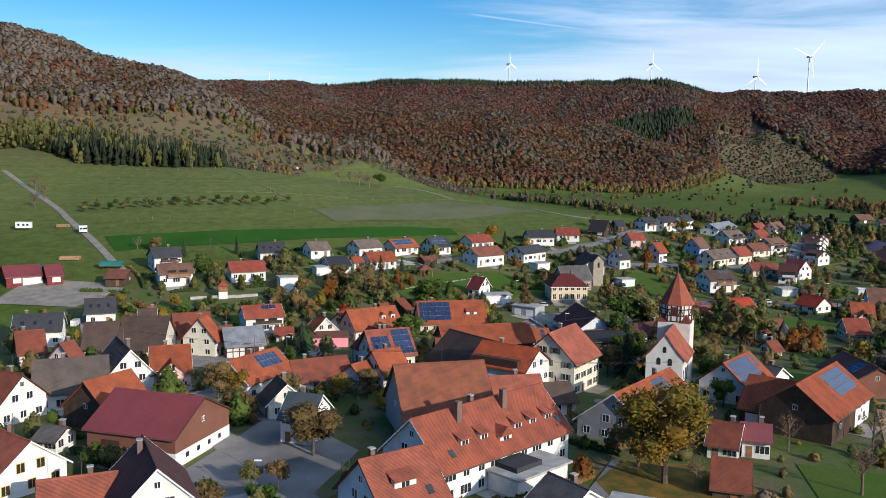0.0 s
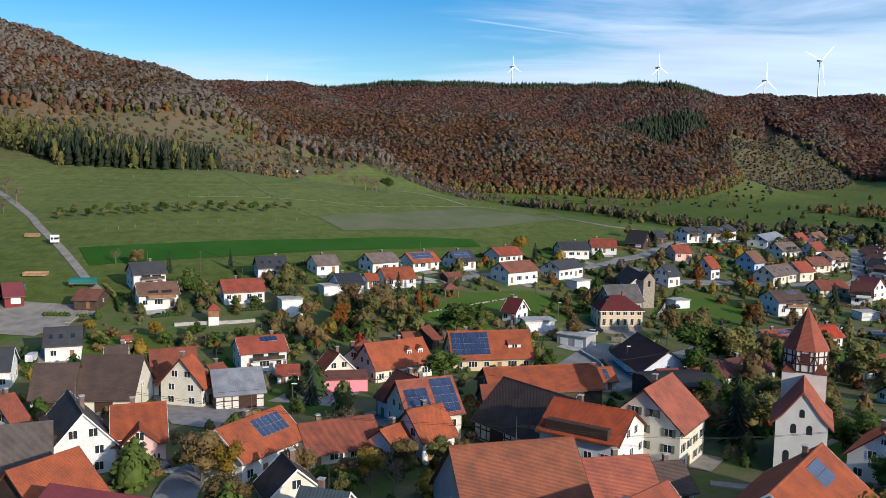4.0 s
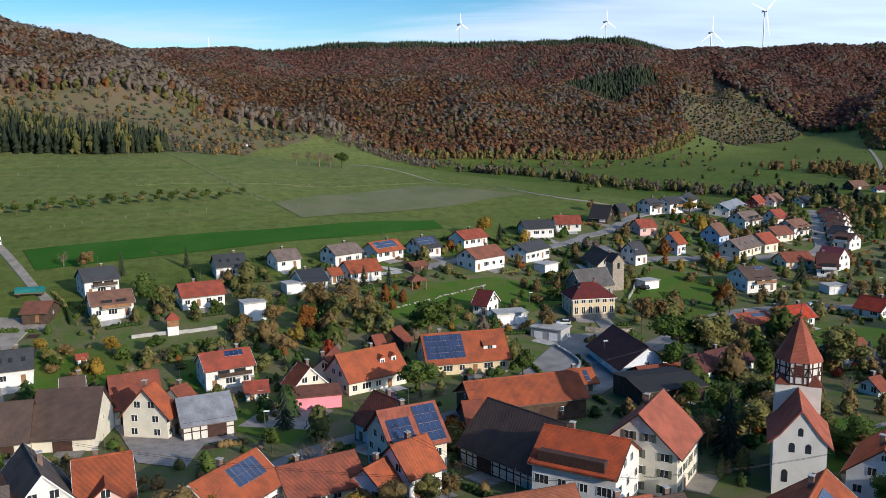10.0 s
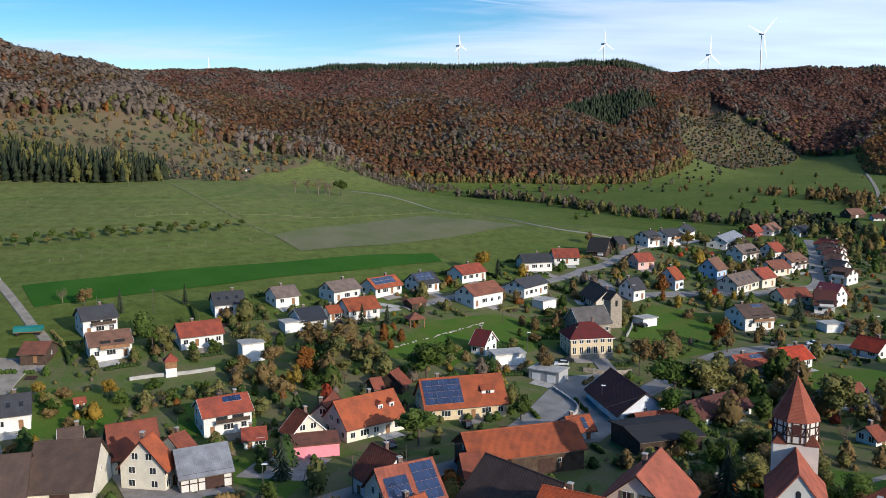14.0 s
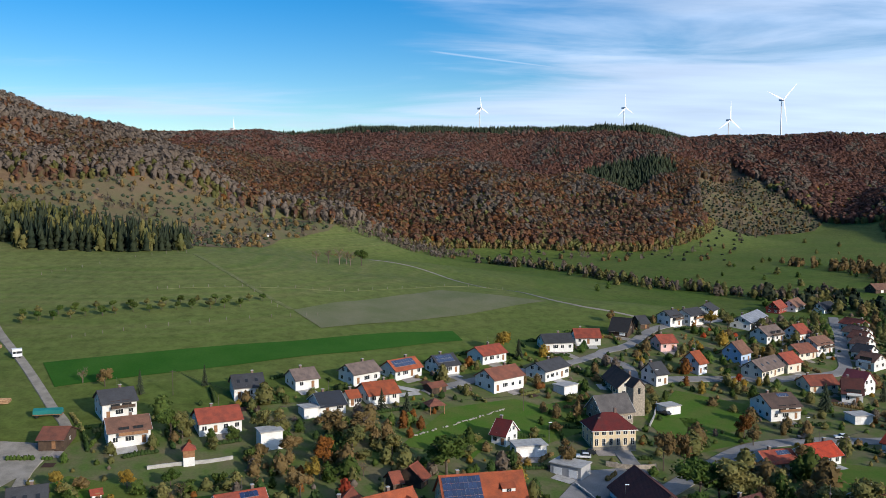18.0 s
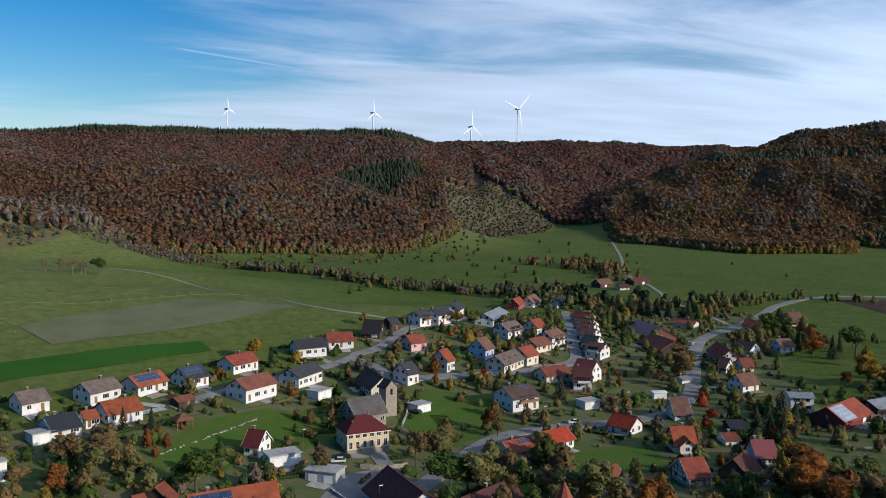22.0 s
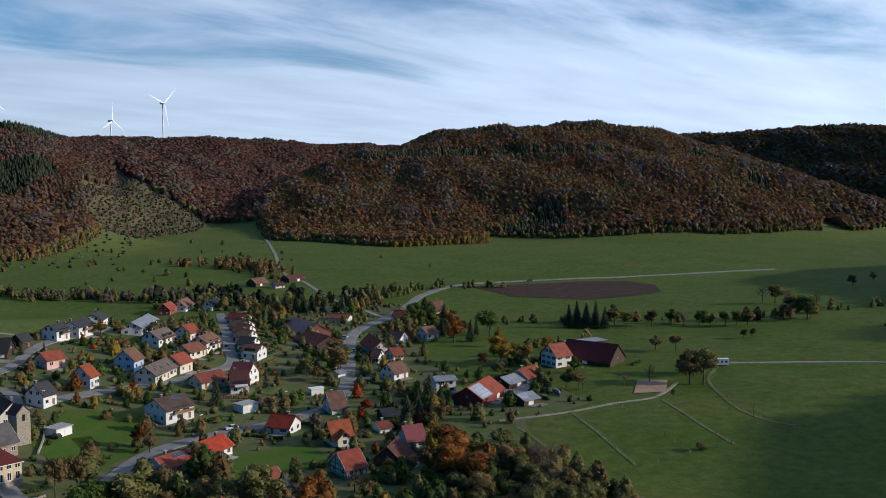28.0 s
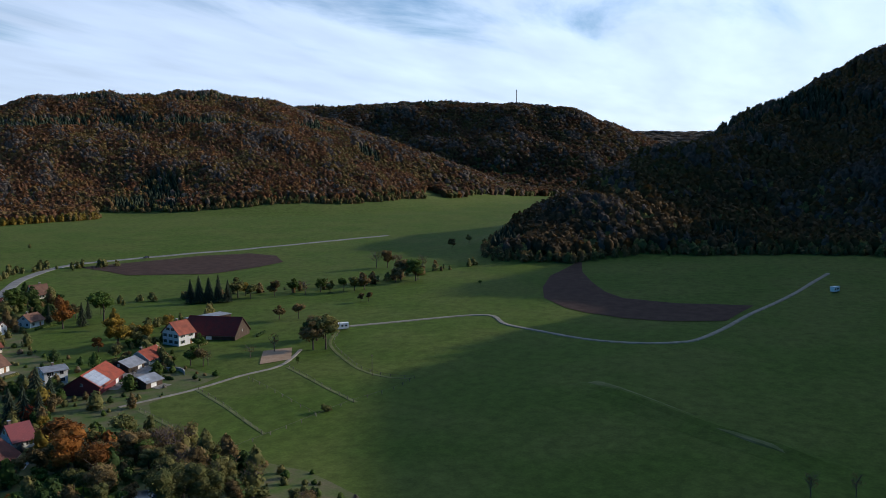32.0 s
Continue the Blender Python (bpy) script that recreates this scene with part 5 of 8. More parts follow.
        if "shutters" in extras and kind == "mid":
            for q in (-0.87, 0.87):
                mesh_part("shutter", SHUTTER, ob, at(side, along + q, z))

    kind = "yellow" if "yellowwin" in extras else "mid"
    floors = [0.85 + 2.55 * k for k in range(4) if 0.85 + 2.55 * k + 1.35 < eave + 0.05]
    if rural or name in ("shed", "hut"):
        if name == "barn":
            mesh_part("barn_gate", GATE if eave > 3.6 else GARAGE, ob, at(face, r.uniform(-0.25, 0.25) * long, 0))
            for along in (-lw * 0.6, lw * 0.55):
                if eave > 4.5:
                    window(face, along, 2.2, "small")
            window("e", 0, min(eave, top - 2.2), "small"), window("w", 0, min(eave, top - 2.2), "small")
        else:
            mesh_part("door", DOOR, ob, at(face, 0.2 * lw, 0))
            if eave > 2.4 and name == "shed":
                window("e", 0, 1.2, "small")
    else:
        n = max(2, int(2 * lw / 2.9))
        for side in "sn":
            for f, z in enumerate(floors):
                skip = r.randrange(n)
                for k in range(n):
                    along = -lw + (k + 0.5) * 2 * lw / n + r.uniform(-0.12, 0.12)
                    if side != face and (k + f) % 2:
                        continue
                    if f == 0 and k == skip and side == face:
                        mesh_part("door", DOOR, ob, at(side, along, 0))
                        continue
                    if "balcony" in extras and side == face and f == 1:
                        continue
                    window(side, along, z, "wide" if kind == "mid" and side == face and (k + f) % 3 == 1 else kind)
        for side in "ew":
            g = max(2, int(wide / 3.2))
            for f, z in enumerate(floors):
                for k in range(g):
                    window(side, -hw + (k + 0.5) * wide / g + r.uniform(-0.15, 0.15), z, kind)
            z = max(eave - 0.4, (floors[-1] + 2.7) if floors else 1.2)
            if z + 1.6 < top - 0.6:
                half = (top - z - 1.3) / tan
                for q in ((-0.5, 0.5) if half > 1.9 else (0,)):
                    window(side, q * min(2 * half * 0.6, 3.0), z, kind if half > 1.2 else "small")
            if z + 4.1 < top - 0.4:
                window(side, 0, z + 2.6, "small")
    if name == "house":
        q = r.uniform(-0.3, 0.3) * long
        bm = one_box(q - 0.35, q + 0.35, fs * -0.9 - 0.35, fs * -0.9 + 0.35, top - 1.6, top + 0.75)
        ch = part("chimney", bm, "chimney", ob)
        part("chimney_cap", one_box(q - 0.45, q + 0.45, fs * -0.9 - 0.45, fs * -0.9 + 0.45, top + 0.75, top + 0.87), "concrete", ch)
    slope = math.hypot(hw + over, top - ez)

    def on_roof(side, along, down):
        """A spot on a roof slope: so far along the ridge and so far down from it."""
        k = -1 if side == "s" else 1
        a = math.atan(tan)
        return Matrix.Translation((along, k * down * math.cos(a), top - down * math.sin(a))) @ Matrix.Rotation(-k * a, 4, "X")

    def solar(side, x0, x1, d0, d1, me=PANEL):
        nx, ny = max(1, int((x1 - x0) / 1.04)), max(1, int((d1 - d0) / 1.7))
        for i in range(nx):
            for j in range(ny):
                mesh_part("solar_panel", me, ob, on_roof(side, x0 + 1.04 * (i + 0.5), d0 + 1.7 * (j + 0.5)))

    def dormer(side, along, width, z_front, gabled=False):
        k = -1 if side == "s" else 1
        front = (top - (z_front - 0.2)) / tan * 0.86
        back = (top - z_front - 1.55) / tan
        bm = bmesh.new()
        box(bm, along - width / 2, along + width / 2, min(k * front, k * back), max(k * front, k * back), z_front - 0.8, z_front + 1.35)
        d = part("dormer", bm, "wall_white" if wall != "darkwood" else "wall_darkwood", ob)
        bm = bmesh.new()
        if gabled:
            a0, a1, zz = along - width / 2 - 0.25, along + width / 2 + 0.25, z_front + 1.3
            y0, y1 = k * (front + 0.3), k * max(0.1, back - width * 0.5)
            v = [bm.verts.new(p) for p in ((a0, y0, zz), (along, y0, zz + width * 0.55), (a1, y0, zz), (a0, y1, zz), (along, y1, zz + width * 0.55), (a1, y1, zz))]
            for f in ((0, 1, 4, 3), (1, 2, 5, 4), (0, 2, 1), (3, 4, 5), (0, 3, 5, 2)):
                bm.faces.new([v[i] for i in f])
        else:
            a0, a1 = along - width / 2 - 0.2, along + width / 2 + 0.2
            y0, y1, za, zb = k * (front + 0.35), k * max(0.15, back * 0.55), z_front + 1.38, z_front + 1.38 + 0.42 * (front - back * 0.55) * tan
            v = [bm.verts.new(p) for p in ((a0, y0, za), (a1, y0, za), (a1, y1, zb), (a0, y1, zb), (a0, y0, za - 0.16), (a1, y0, za - 0.16), (a1, y1, zb - 0.3), (a0, y1, zb - 0.3))]
            for f in ((0, 1, 2, 3), (7, 6, 5, 4), (0, 4, 5, 1), (1, 5, 6, 2), (2, 6, 7, 3), (3, 7, 4, 0)):
                bm.faces.new([v[i] for i in f])
        bmesh.ops.recalc_face_normals(bm, faces=bm.faces[:])
        part("dormer_roof", bm, "roof_" + roof, d)
        w = mesh_part("window", WIN["mid" if width > 1.5 else "small"][0], ob, Matrix.Rotation(side_turn(side), 4, "Z") @ Matrix.Translation((along if side == "s" else -along, -front - 0.003, z_front)))
        mesh_part("pane", WIN["mid" if width > 1.5 else "small"][1], w)

    if "solar" in extras:
        solar(face, -long * 0.40, long * 0.40, 0.5, slope - 0.7)
    if "solarbig" in extras:
        solar(face, -long * 0.45, long * 0.30, 0.5, slope - 0.5), solar(face, long * 0.34, long * 0.47, 0.5, slope - 2)
    if "solarhalf" in extras:
        lo, hi = (-0.47, 0.0) if face == "s" else (0.0, 0.47)
        solar(face, long * lo, long * hi, 0.6, slope - 0.6, PANEL_PALE if wall in ("crimson",) or roof == "metal" else PANEL)
    if "solarone" in extras:
        lo, hi = (-0.05, 0.42) if face == "s" else (-0.42, 0.05)
        solar(face, long * lo, long * hi, 0.8, slope * 0.75)
    if "solarsmall" in extras:
        solar(face, long * 0.05, long * 0.3, 0.8, 4.4)
    if "solarstrip" in extras:
        solar(face, -long * 0.02, long * 0.38, 0.5, 2.3)
    if "solartwo" in extras:
        solar(face, -long * 0.42, -long * 0.42 + 4.3, 2.0, 7.2), solar(face, long * 0.06, long * 0.06 + 4.3, 0.35, 7.2)
    if "skylight" in extras:
        for q in (-0.3, -0.05, 0.25):
            mesh_part("roof_window", SKYLIGHT, ob, on_roof(face, q * long, slope * 0.5))
    if "dormers" in extras:
        for q in (0.15, 0.34):
            dormer(face, q * long, 1.3, eave + 1.4, True)
    if "dormer" in extras:
        dormer(face, 0.28 * long, 3.2, eave + 1.2)
    if "dormerlong" in extras:
        dormer(face, -0.05 * long, 3.4, eave + 1.6)
        mesh_part("roof_window", SKYLIGHT, ob, on_roof(face, 0.25 * long, slope * 0.7))
    if "loggia" in extras:
        part("loggia", one_box(-lw * 0.85, lw * 0.75, *sorted((fs * (hw - 1.2), fs * (hw + 0.25))), eave - 0.2, eave + 1.5), "beam", ob, "dark recessed timber loggia")
        bm = bmesh.new()
        prism(bm, [(fs * (hw + 0.8), eave - 0.55), (fs * (hw + 0.8), eave - 0.3), (fs * (hw - 0.2), eave + 0.1), (fs * (hw - 0.2), eave - 0.15)], -lw, lw)
        bmesh.ops.recalc_face_normals(bm, faces=bm.faces[:])
        part("pent_roof", bm, "roof_" + roof, ob)
    if "hotel" in extras:
        for q in (-0.27, -0.13, 0.13, 0.25, 0.38):
            dormer(face, q * long * (1 if face == "s" else -1), 1.7, eave + 1.2)
        dormer(face, 0.0, 2.6, eave + 0.2, True)
        for q in (-0.22, 0.12):
            part("chimney", one_box(q * long - 0.5, q * long + 0.5, fs * 1.6 - 0.4, fs * 1.6 + 0.4, top - 3.5, top + 1.4), "chimney", ob)
        for q in (-0.38, 0.44):
            mesh_part("roof_window", SKYLIGHT, ob, on_roof(face, q * long, slope * 0.72))
        wing = part("terrace_wing", one_box(-lw * 0.35, lw * 0.45, *sorted((fs * (hw + 0.02), fs * (hw + 6.0))), -2, 3.1), "wall_white", ob, "flat-roofed white annex")
        part("annex_roof", one_box(-lw * 0.35 - 0.5, lw * 0.45 + 0.5, *sorted((fs * (hw + 0.05), fs * (hw + 6.6))), 3.1, 3.45), "concrete", wing)
        part("canopy", one_box(-lw * 0.25, lw * 0.15, *sorted((fs * (hw + 0.1), fs * (hw + 4.5))), 3.45, 4.2), "roof_slate", wing)
    if "gable" in extras:
        k = fs
        w2 = min(6.5, long * 0.6)
        t2 = min(top - 0.3, eave + w2 / 2 * tan)
        bm = bmesh.new()
        a = [(-w2 / 2, -2), (w2 / 2, -2), (w2 / 2, t2 - w2 / 2 * tan), (0, t2 - 0.2), (-w2 / 2, t2 - w2 / 2 * tan)]
        f0 = [bm.verts.new((p, k * (hw + 1.3), q)) for p, q in a]
        f1 = [bm.verts.new((p, 0, q)) for p, q in a]
        bm.faces.new(f0), bm.faces.new(f1)
        for i in range(5):
            bm.faces.new([f0[i], f0[(i + 1) % 5], f1[(i + 1) % 5], f1[i]])
        bmesh.ops.recalc_face_normals(bm, faces=bm.faces[:])
        g = part("cross_gable", bm, "wall_" + wall, ob)
        bm = bmesh.new()
        e2 = w2 / 2 + 0.45
        a = [(0, t2), (-e2, t2 - e2 * tan), (-e2, t2 - e2 * tan - 0.2), (0, t2 - 0.22), (e2, t2 - e2 * tan - 0.2), (e2, t2 - e2 * tan)]
        f0 = [bm.verts.new((p, k * (hw + 1.9), q)) for p, q in a]
        f1 = [bm.verts.new((p, 0, q)) for p, q in a]
        bm.faces.new(f0), bm.faces.new(f1)
        for i in range(6):
            bm.faces.new([f0[i], f0[(i + 1) % 6], f1[(i + 1) % 6], f1[i]])
        bmesh.ops.recalc_face_normals(bm, faces=bm.faces[:])
        part("gable_roof", bm, "roof_" + roof, g)
        for z in floors + [eave + 0.1]:
            fr, pa = WIN["mid"]
            w = mesh_part("window", fr, ob, Matrix.Rotation(side_turn(face), 4, "Z") @ Matrix.Translation((0, -hw - 1.303, z)))
            mesh_part("pane", pa, w)
    if "balcony" in extras and eave > 3.4:
        z = 2.6
        b = part("balcony", one_box(-lw * 0.55, lw * 0.85, *sorted((fs * (hw + 0.01), fs * (hw + 1.5))), z, z + 0.18), "concrete", ob)
        for q in (-0.25, 0.42):
            w = mesh_part("balcony_door", WIN["patio"][0], ob, at(face, q * lw * -fs, z + 0.2))
            mesh_part("pane", WIN["patio"][1], w)
        part("balustrade", one_box(-lw * 0.55, lw * 0.85, *sorted((fs * (hw + 1.42), fs * (hw + 1.5))), z + 0.25, z + 1.1), r.choice(["wood_mid", "frame_white", "wall_darkwood"]), b)
    if wall == "timber":
        n = int(2 * lw / 1.5)
        for side in "snew":
            d = lw if side in "sn" else hw
            n = max(3, int(2 * d / 1.5))
            for k in range(n + 1):
                q = -d + k * 2 * d / n
                h = eave if side in "sn" else min(top - 0.5, top - abs(q) * tan - 0.3)
                part("beam", one_box(q - 0.11, q + 0.11, -0.05, 0.02, 0.3, h, at(side, 0, 0)), "beam", ob)
            for z in (0.3, eave * 0.5, eave - 0.2):
                part("beam", one_box(-d, d, -0.052, 0.02, z, z + 0.2, at(side, 0, 0)), "beam", ob)
    if "whiteend" in extras:
        we = part("dwelling_end", one_box(lw * 0.2, lw + 0.03, -hw - 0.03, hw + 0.03, -2, eave - 0.1), "wall_white", ob, "white rendered dwelling end of the barn")
        for q in (0.42, 0.7):
            for z in (0.9, 3.4):
                w = mesh_part("window", WIN["mid"][0], ob, Matrix.Rotation(side_turn("s"), 4, "Z") @ Matrix.Translation((q * lw, -hw - 0.034, z)))
                mesh_part("pane", WIN["mid"][1], w)
    if "whitebase" in extras:
        wb = part("masonry_base", one_box(-lw * 0.1, lw + 0.04, -hw - 0.04, hw + 0.04, -2, 2.3), "wall_white", ob, "white masonry ground floor")
        for q in (-0.6, -0.2, 0.2, 0.6):
            part("base_window", one_box(lw + 0.03, lw + 0.06, q * hw - 0.4, q * hw + 0.4, 0.9, 1.7), "glass", wb)
    if name == "house" and r.random() < 0.4 or "tv" in extras:
        bm = bmesh.new()
        tube(bm, (0.5, 0, top - 0.3), (0.5, 0, top + 3.2), 0.05, 0.04, 5)
        part("aerial", bm, "gutter", ob)
    return ob


def flat_block(x, y, turn, long, wide, tall, wall, cover, name, label, doors=0):
    ob = empty(name, Matrix.Translation((x, y, ground_z(x, y))) @ Matrix.Rotation(radians(turn), 4, "Z"))
    FOOT.append((x, y, radians(turn), long / 2, wide / 2))
    part("wall", one_box(-long / 2, long / 2, -wide / 2, wide / 2, -2, tall), "wall_" + wall, ob)
    part("roof", one_box(-long / 2 - 0.35, long / 2 + 0.35, -wide / 2 - 0.35, wide / 2 + 0.35, tall, tall + 0.3), cover, ob)
    for k in range(doors):
        mesh_part("garage_door", GARAGE, ob, Matrix.Translation((-long / 2 + (k + 0.5) * long / doors, -wide / 2 - 0.004, 0)))
    return tagged(ob, label, name)


# ---- the houses and barns of the village ----
house(-110.2, 306.8, 34, 10.5, 9.3, 7.5, 30, "slate", "white", "balcony")
house(-100.7, 289.4, 27, 11.7, 9.3, 6.6, 28, "brown", "white", "balcony")
house(-78.8, 299.7, 27, 12.8, 9.3, 6.2, 30, "red", "white")
house(-75.7, 324.9, 22, 10.1, 8.8, 6.6, 32, "slate", "white", "skylight")
house(-60.1, 335.8, 33, 9.0, 8.4, 5.7, 30, "greybrown", "white")
house(-49.7, 318.4, 29, 9.0, 10.2, 5.3, 28, "navy", "white")
house(-118.3, 286.2, 3, 7.5, 9.3, 4.8, 22, "redbrown", "darkwood")
house(-108.8, 248.6, 22, 8.8, 8.8, 7.0, 35, "slate", "white", "skylight")
house(-96.7, 256.9, 29, 2.6, 2.8, 2.6, 30, "red", "white", "hut")
house(-60.7, 247.7, 27, 11.8, 8.8, 7.5, 30, "red", "white", "solarstrip,balcony")
house(-52.2, 239.6, 13, 5.6, 7.4, 3.5, 18, "red", "white")
house(-57.8, 215.7, 24, 10.4, 10, 7.5, 35, "metal", "timber", "barn")
house(-74.6, 226.9, 26, 10.1, 10, 9.5, 45, "oldred", "cream", "barn")
house(-67.1, 232.5, 55, 4.6, 6, 5, 35, "oldred", "white")
house(-67.3, 213.7, 78, 5.2, 9, 10, 48, "orange", "cream")
house(-42.0, 344.7, 42, 12.1, 8.4, 6.2, 30, "greybrown", "white")
house(-28.3, 353.6, 42, 12.8, 8.4, 5.7, 32, "orange", "white", "solar")
house(-13.9, 361.2, 37, 10.0, 8.4, 6.2, 35, "slate", "white", "solar")
house(3.3, 381.0, 41, 13.4, 8.4, 5.7, 30, "red", "white")
house(5.9, 350.8, 40, 15.1, 9.3, 7.0, 30, "redbrown", "white")
house(24.9, 368.9, 49, 16.4, 8.4, 6.2, 28, "slate", "white")
house(-34.8, 329.5, 27, 11.4, 10.2, 5.7, 28, "orange", "white", "balcony")
house(-42.7, 323.7, 27, 4.5, 5.6, 4.4, 28, "orange", "white")
house(-16.5, 340.4, 38, 7.0, 4.7, 3.1, 28, "redbrown", "darkwood", "hut")
house(3.8, 303.7, -34, 5.6, 7.0, 6.6, 42, "maroon", "white")
house(-5.5, 259.8, 12, 21.0, 11.6, 8.8, 42, "orange", "yellow", "solarhalf,dormer")
house(-22.0, 272.4, 64, 4.9, 6.5, 5.3, 40, "oldred", "darkwood")
house(-26.8, 269.3, 26, 3.3, 4.7, 4.4, 35, "oldred", "darkwood")
house(-28.3, 246.8, 35, 16.2, 10.2, 8.4, 42, "orange", "cream", "dormers")
house(-37.0, 251.1, 80, 10.0, 7.4, 6.2, 42, "oldred", "cream")
house(-41.5, 240.1, 122, 6.4, 7.4, 7.0, 45, "orange", "cream")
house(-18.4, 192.2, 26, 10.8, 10, 11, 42, "tile", "cream", "solartwo")
house(-22.1, 206.9, -53, 8.6, 9, 8.5, 42, "oldred", "white")
house(4.2, 221.0, 15, 24.5, 11, 8.5, 32, "orange", "darkwood", "barn")
house(1.5, 191.9, -50, 18.0, 14, 10, 40, "darkbrown", "timber", "barn")
house(-6.3, 212.0, 9, 4.0, 8, 6, 35, "oldred", "darkwood")
house(19.9, 241.5, 12, 6.1, 7.4, 4.8, 28, "orange", "white", "solarsmall")
house(50.6, 361.2, -85, 19.6, 8.4, 7.5, 42, "darkbrown", "cream")
house(97.9, 341.2, 13, 12.0, 12.1, 7.5, 26, "darkbrown", "white", "balcony,solarstrip")
house(64.6, 370.0, 29, 6.6, 7.9, 7.5, 40, "slate", "white")
house(82.8, 381.8, 37, 6.1, 7.9, 7.9, 42, "orange", "palegrey")
house(104.7, 398.3, 42, 8.6, 8.4, 7.9, 42, "brown", "blue")
house(109.4, 382.4, 42, 18.5, 8.4, 6.6, 36, "greybrown", "cream", "skylight")
house(121.5, 391.0, 33, 9.5, 8.4, 7.0, 36, "red", "cream")
house(77.9, 407.8, 15, 8.3, 8.4, 5.7, 30, "red", "pink", "balcony")
house(90.5, 445.3, 32, 8.5, 7.9, 6.6, 28, "slate", "white", "balcony")
house(101.6, 451.9, 41, 12.9, 8.4, 7.0, 28, "slate", "white", "balcony")
house(116.4, 473.9, 59, 13.5, 7.9, 7.0, 32, "slate", "white")
house(132.0, 459.8, 54, 28.4, 9.3, 6.2, 28, "metal", "white")
house(130.3, 433.0, 36, 13.6, 8.4, 6.6, 35, "greybrown", "white", "balcony")
house(187.5, 565.7, 51, 15.4, 7.4, 7.0, 42, "red", "maroonwall")
house(201.6, 575.3, 50, 18.5, 8.4, 7.0, 40, "brown", "white")
house(216.9, 568.1, 41, 17.5, 8.4, 6.2, 35, "navy", "white")
house(145.5, 437.1, 30, 7.9, 8.4, 7.0, 36, "red", "white")
house(145.6, 418.0, 32, 11.6, 8.4, 7.0, 30, "brown", "white", "balcony")
house(135.7, 411.4, 29, 11.6, 8.4, 5.7, 32, "redbrown", "cream")
house(124.4, 368.8, 11, 12.4, 8.4, 5.3, 30, "oldred", "cream")
house(92.6, 296.8, 22, 10.6, 7.9, 5.7, 32, "brightred", "white", "balcony")
house(78.7, 293.0, 16, 11.0, 7.9, 4.8, 28, "red", "white", "solarstrip")
house(123.3, 308.0, -59, 9.2, 7.9, 5.7, 36, "brightred", "white", "balcony")
house(36.0, 260.5, -81, 22.4, 13.0, 7.9, 36, "darkred", "palegrey", "barn")
house(39.3, 246.8, 15, 11.6, 6.5, 4.0, 25, "oldred", "darkwood")
house(55.1, 254.1, 30, 19.0, 8.4, 5.3, 32, "darkred", "white")
house(35.3, 232.6, 14, 15.5, 13, 5, 8, "black", "darkwood", "shed")
house(20.5, 184.6, 58, 13.5, 12, 13, 42, "tile", "cream", "shutters")
house(91.4, 261.8, 13, 9.1, 8.4, 5.3, 32, "oldred", "white")
house(-152.5, 286.3, 36, 11.8, 14.0, 5.3, 22, "crimson", "crimson", "barn,whitebase")
house(-142.4, 288.2, 32, 5.8, 14.0, 5.3, 22, "crimson", "crimson", "barn")
house(-116.3, 226.8, 19, 12.7, 10, 8, 35, "slate", "white", "skylight")
house(-81.2, 211.9, 6, 11.9, 15, 10, 40, "darkbrown", "cream", "barn")
house(-90.1, 206.5, 14, 8.3, 12, 9, 40, "darkbrown", "cream", "barn")
house(-82.1, 215.3, 19, 4.7, 10, 11.5, 45, "darkbrown", "cream")
house(-103.6, 197.2, 33, 6.6, 9, 8, 42, "oldred", "timber")
house(-88.5, 184.2, 63, 4.0, 8, 8, 42, "oldred", "white")
house(-77.9, 163.6, 25, 14.0, 11, 9, 42, "weathered", "white")
house(-71.6, 173.8, -57, 14.9, 9, 10, 48, "weathered", "white", "loggia")
house(-62.9, 176.9, 22, 8.5, 10, 9, 40, "orange", "pink", "gable")
house(-83.5, 152.0, -25, 6.3, 10, 9, 42, "oldred", "white")
house(-65.0, 150.5, 63, 10.7, 12, 9, 40, "orange", "darkwood", "barn")
house(-51.5, 139.5, -15, 17.4, 16, 9.5, 28, "crimson", "brickwall", "barn,whitebase")
house(-67.0, 121.3, -34, 10.8, 11, 8, 38, "tile", "white", "yellowwin")
house(-52.5, 111.0, 25, 10.3, 8, 6, 38, "tile", "white")
house(-42.8, 111.6, -62, 14.7, 10, 9.5, 45, "purple", "white")
house(-28.2, 146.4, -14, 6.7, 8, 8, 38, "blueslate", "white")
house(-35.1, 158.8, -62, 7.3, 7, 6.5, 42, "darkbrown", "cream")
house(-44.4, 173.7, 62, 14.7, 9.5, 8, 38, "orange", "white", "solarone")
house(-32.2, 181.7, 29, 13.1, 9, 6, 35, "oldred", "cream")
house(-17.9, 184.3, 39, 7.5, 8, 8, 42, "orange", "white")
house(-23.1, 180.9, 54, 5.8, 7, 5.5, 38, "orange", "white")
house(-5.1, 153.1, 17, 17.1, 17, 12, 42, "oldtile", "greywall", "barn,tv")
house(8.9, 158.0, 14, 10.0, 10, 8.5, 38, "tile", "white")
house(9.0, 178.2, -32, 13.9, 11, 10.5, 32, "brightorange", "white", "loggia")
house(17.5, 165.3, 17, 5.6, 8, 5.5, 32, "darkbrown", "white")
house(2.1, 132.1, 46, 29.8, 13, 11.5, 42, "tile2", "white", "hotel")
house(-9.7, 111.3, 38, 11.0, 12, 10, 42, "tile", "paleblue", "dormerlong")
house(32.3, 155.3, 54, 24.1, 14, 9, 38, "orange", "greywall", "solarsmall")
house(56.4, 178.9, 52, 14.8, 10, 8.5, 40, "orange", "white", "solarbig")
house(66.8, 187.4, -51, 5.4, 7, 5, 32, "greytile", "white")
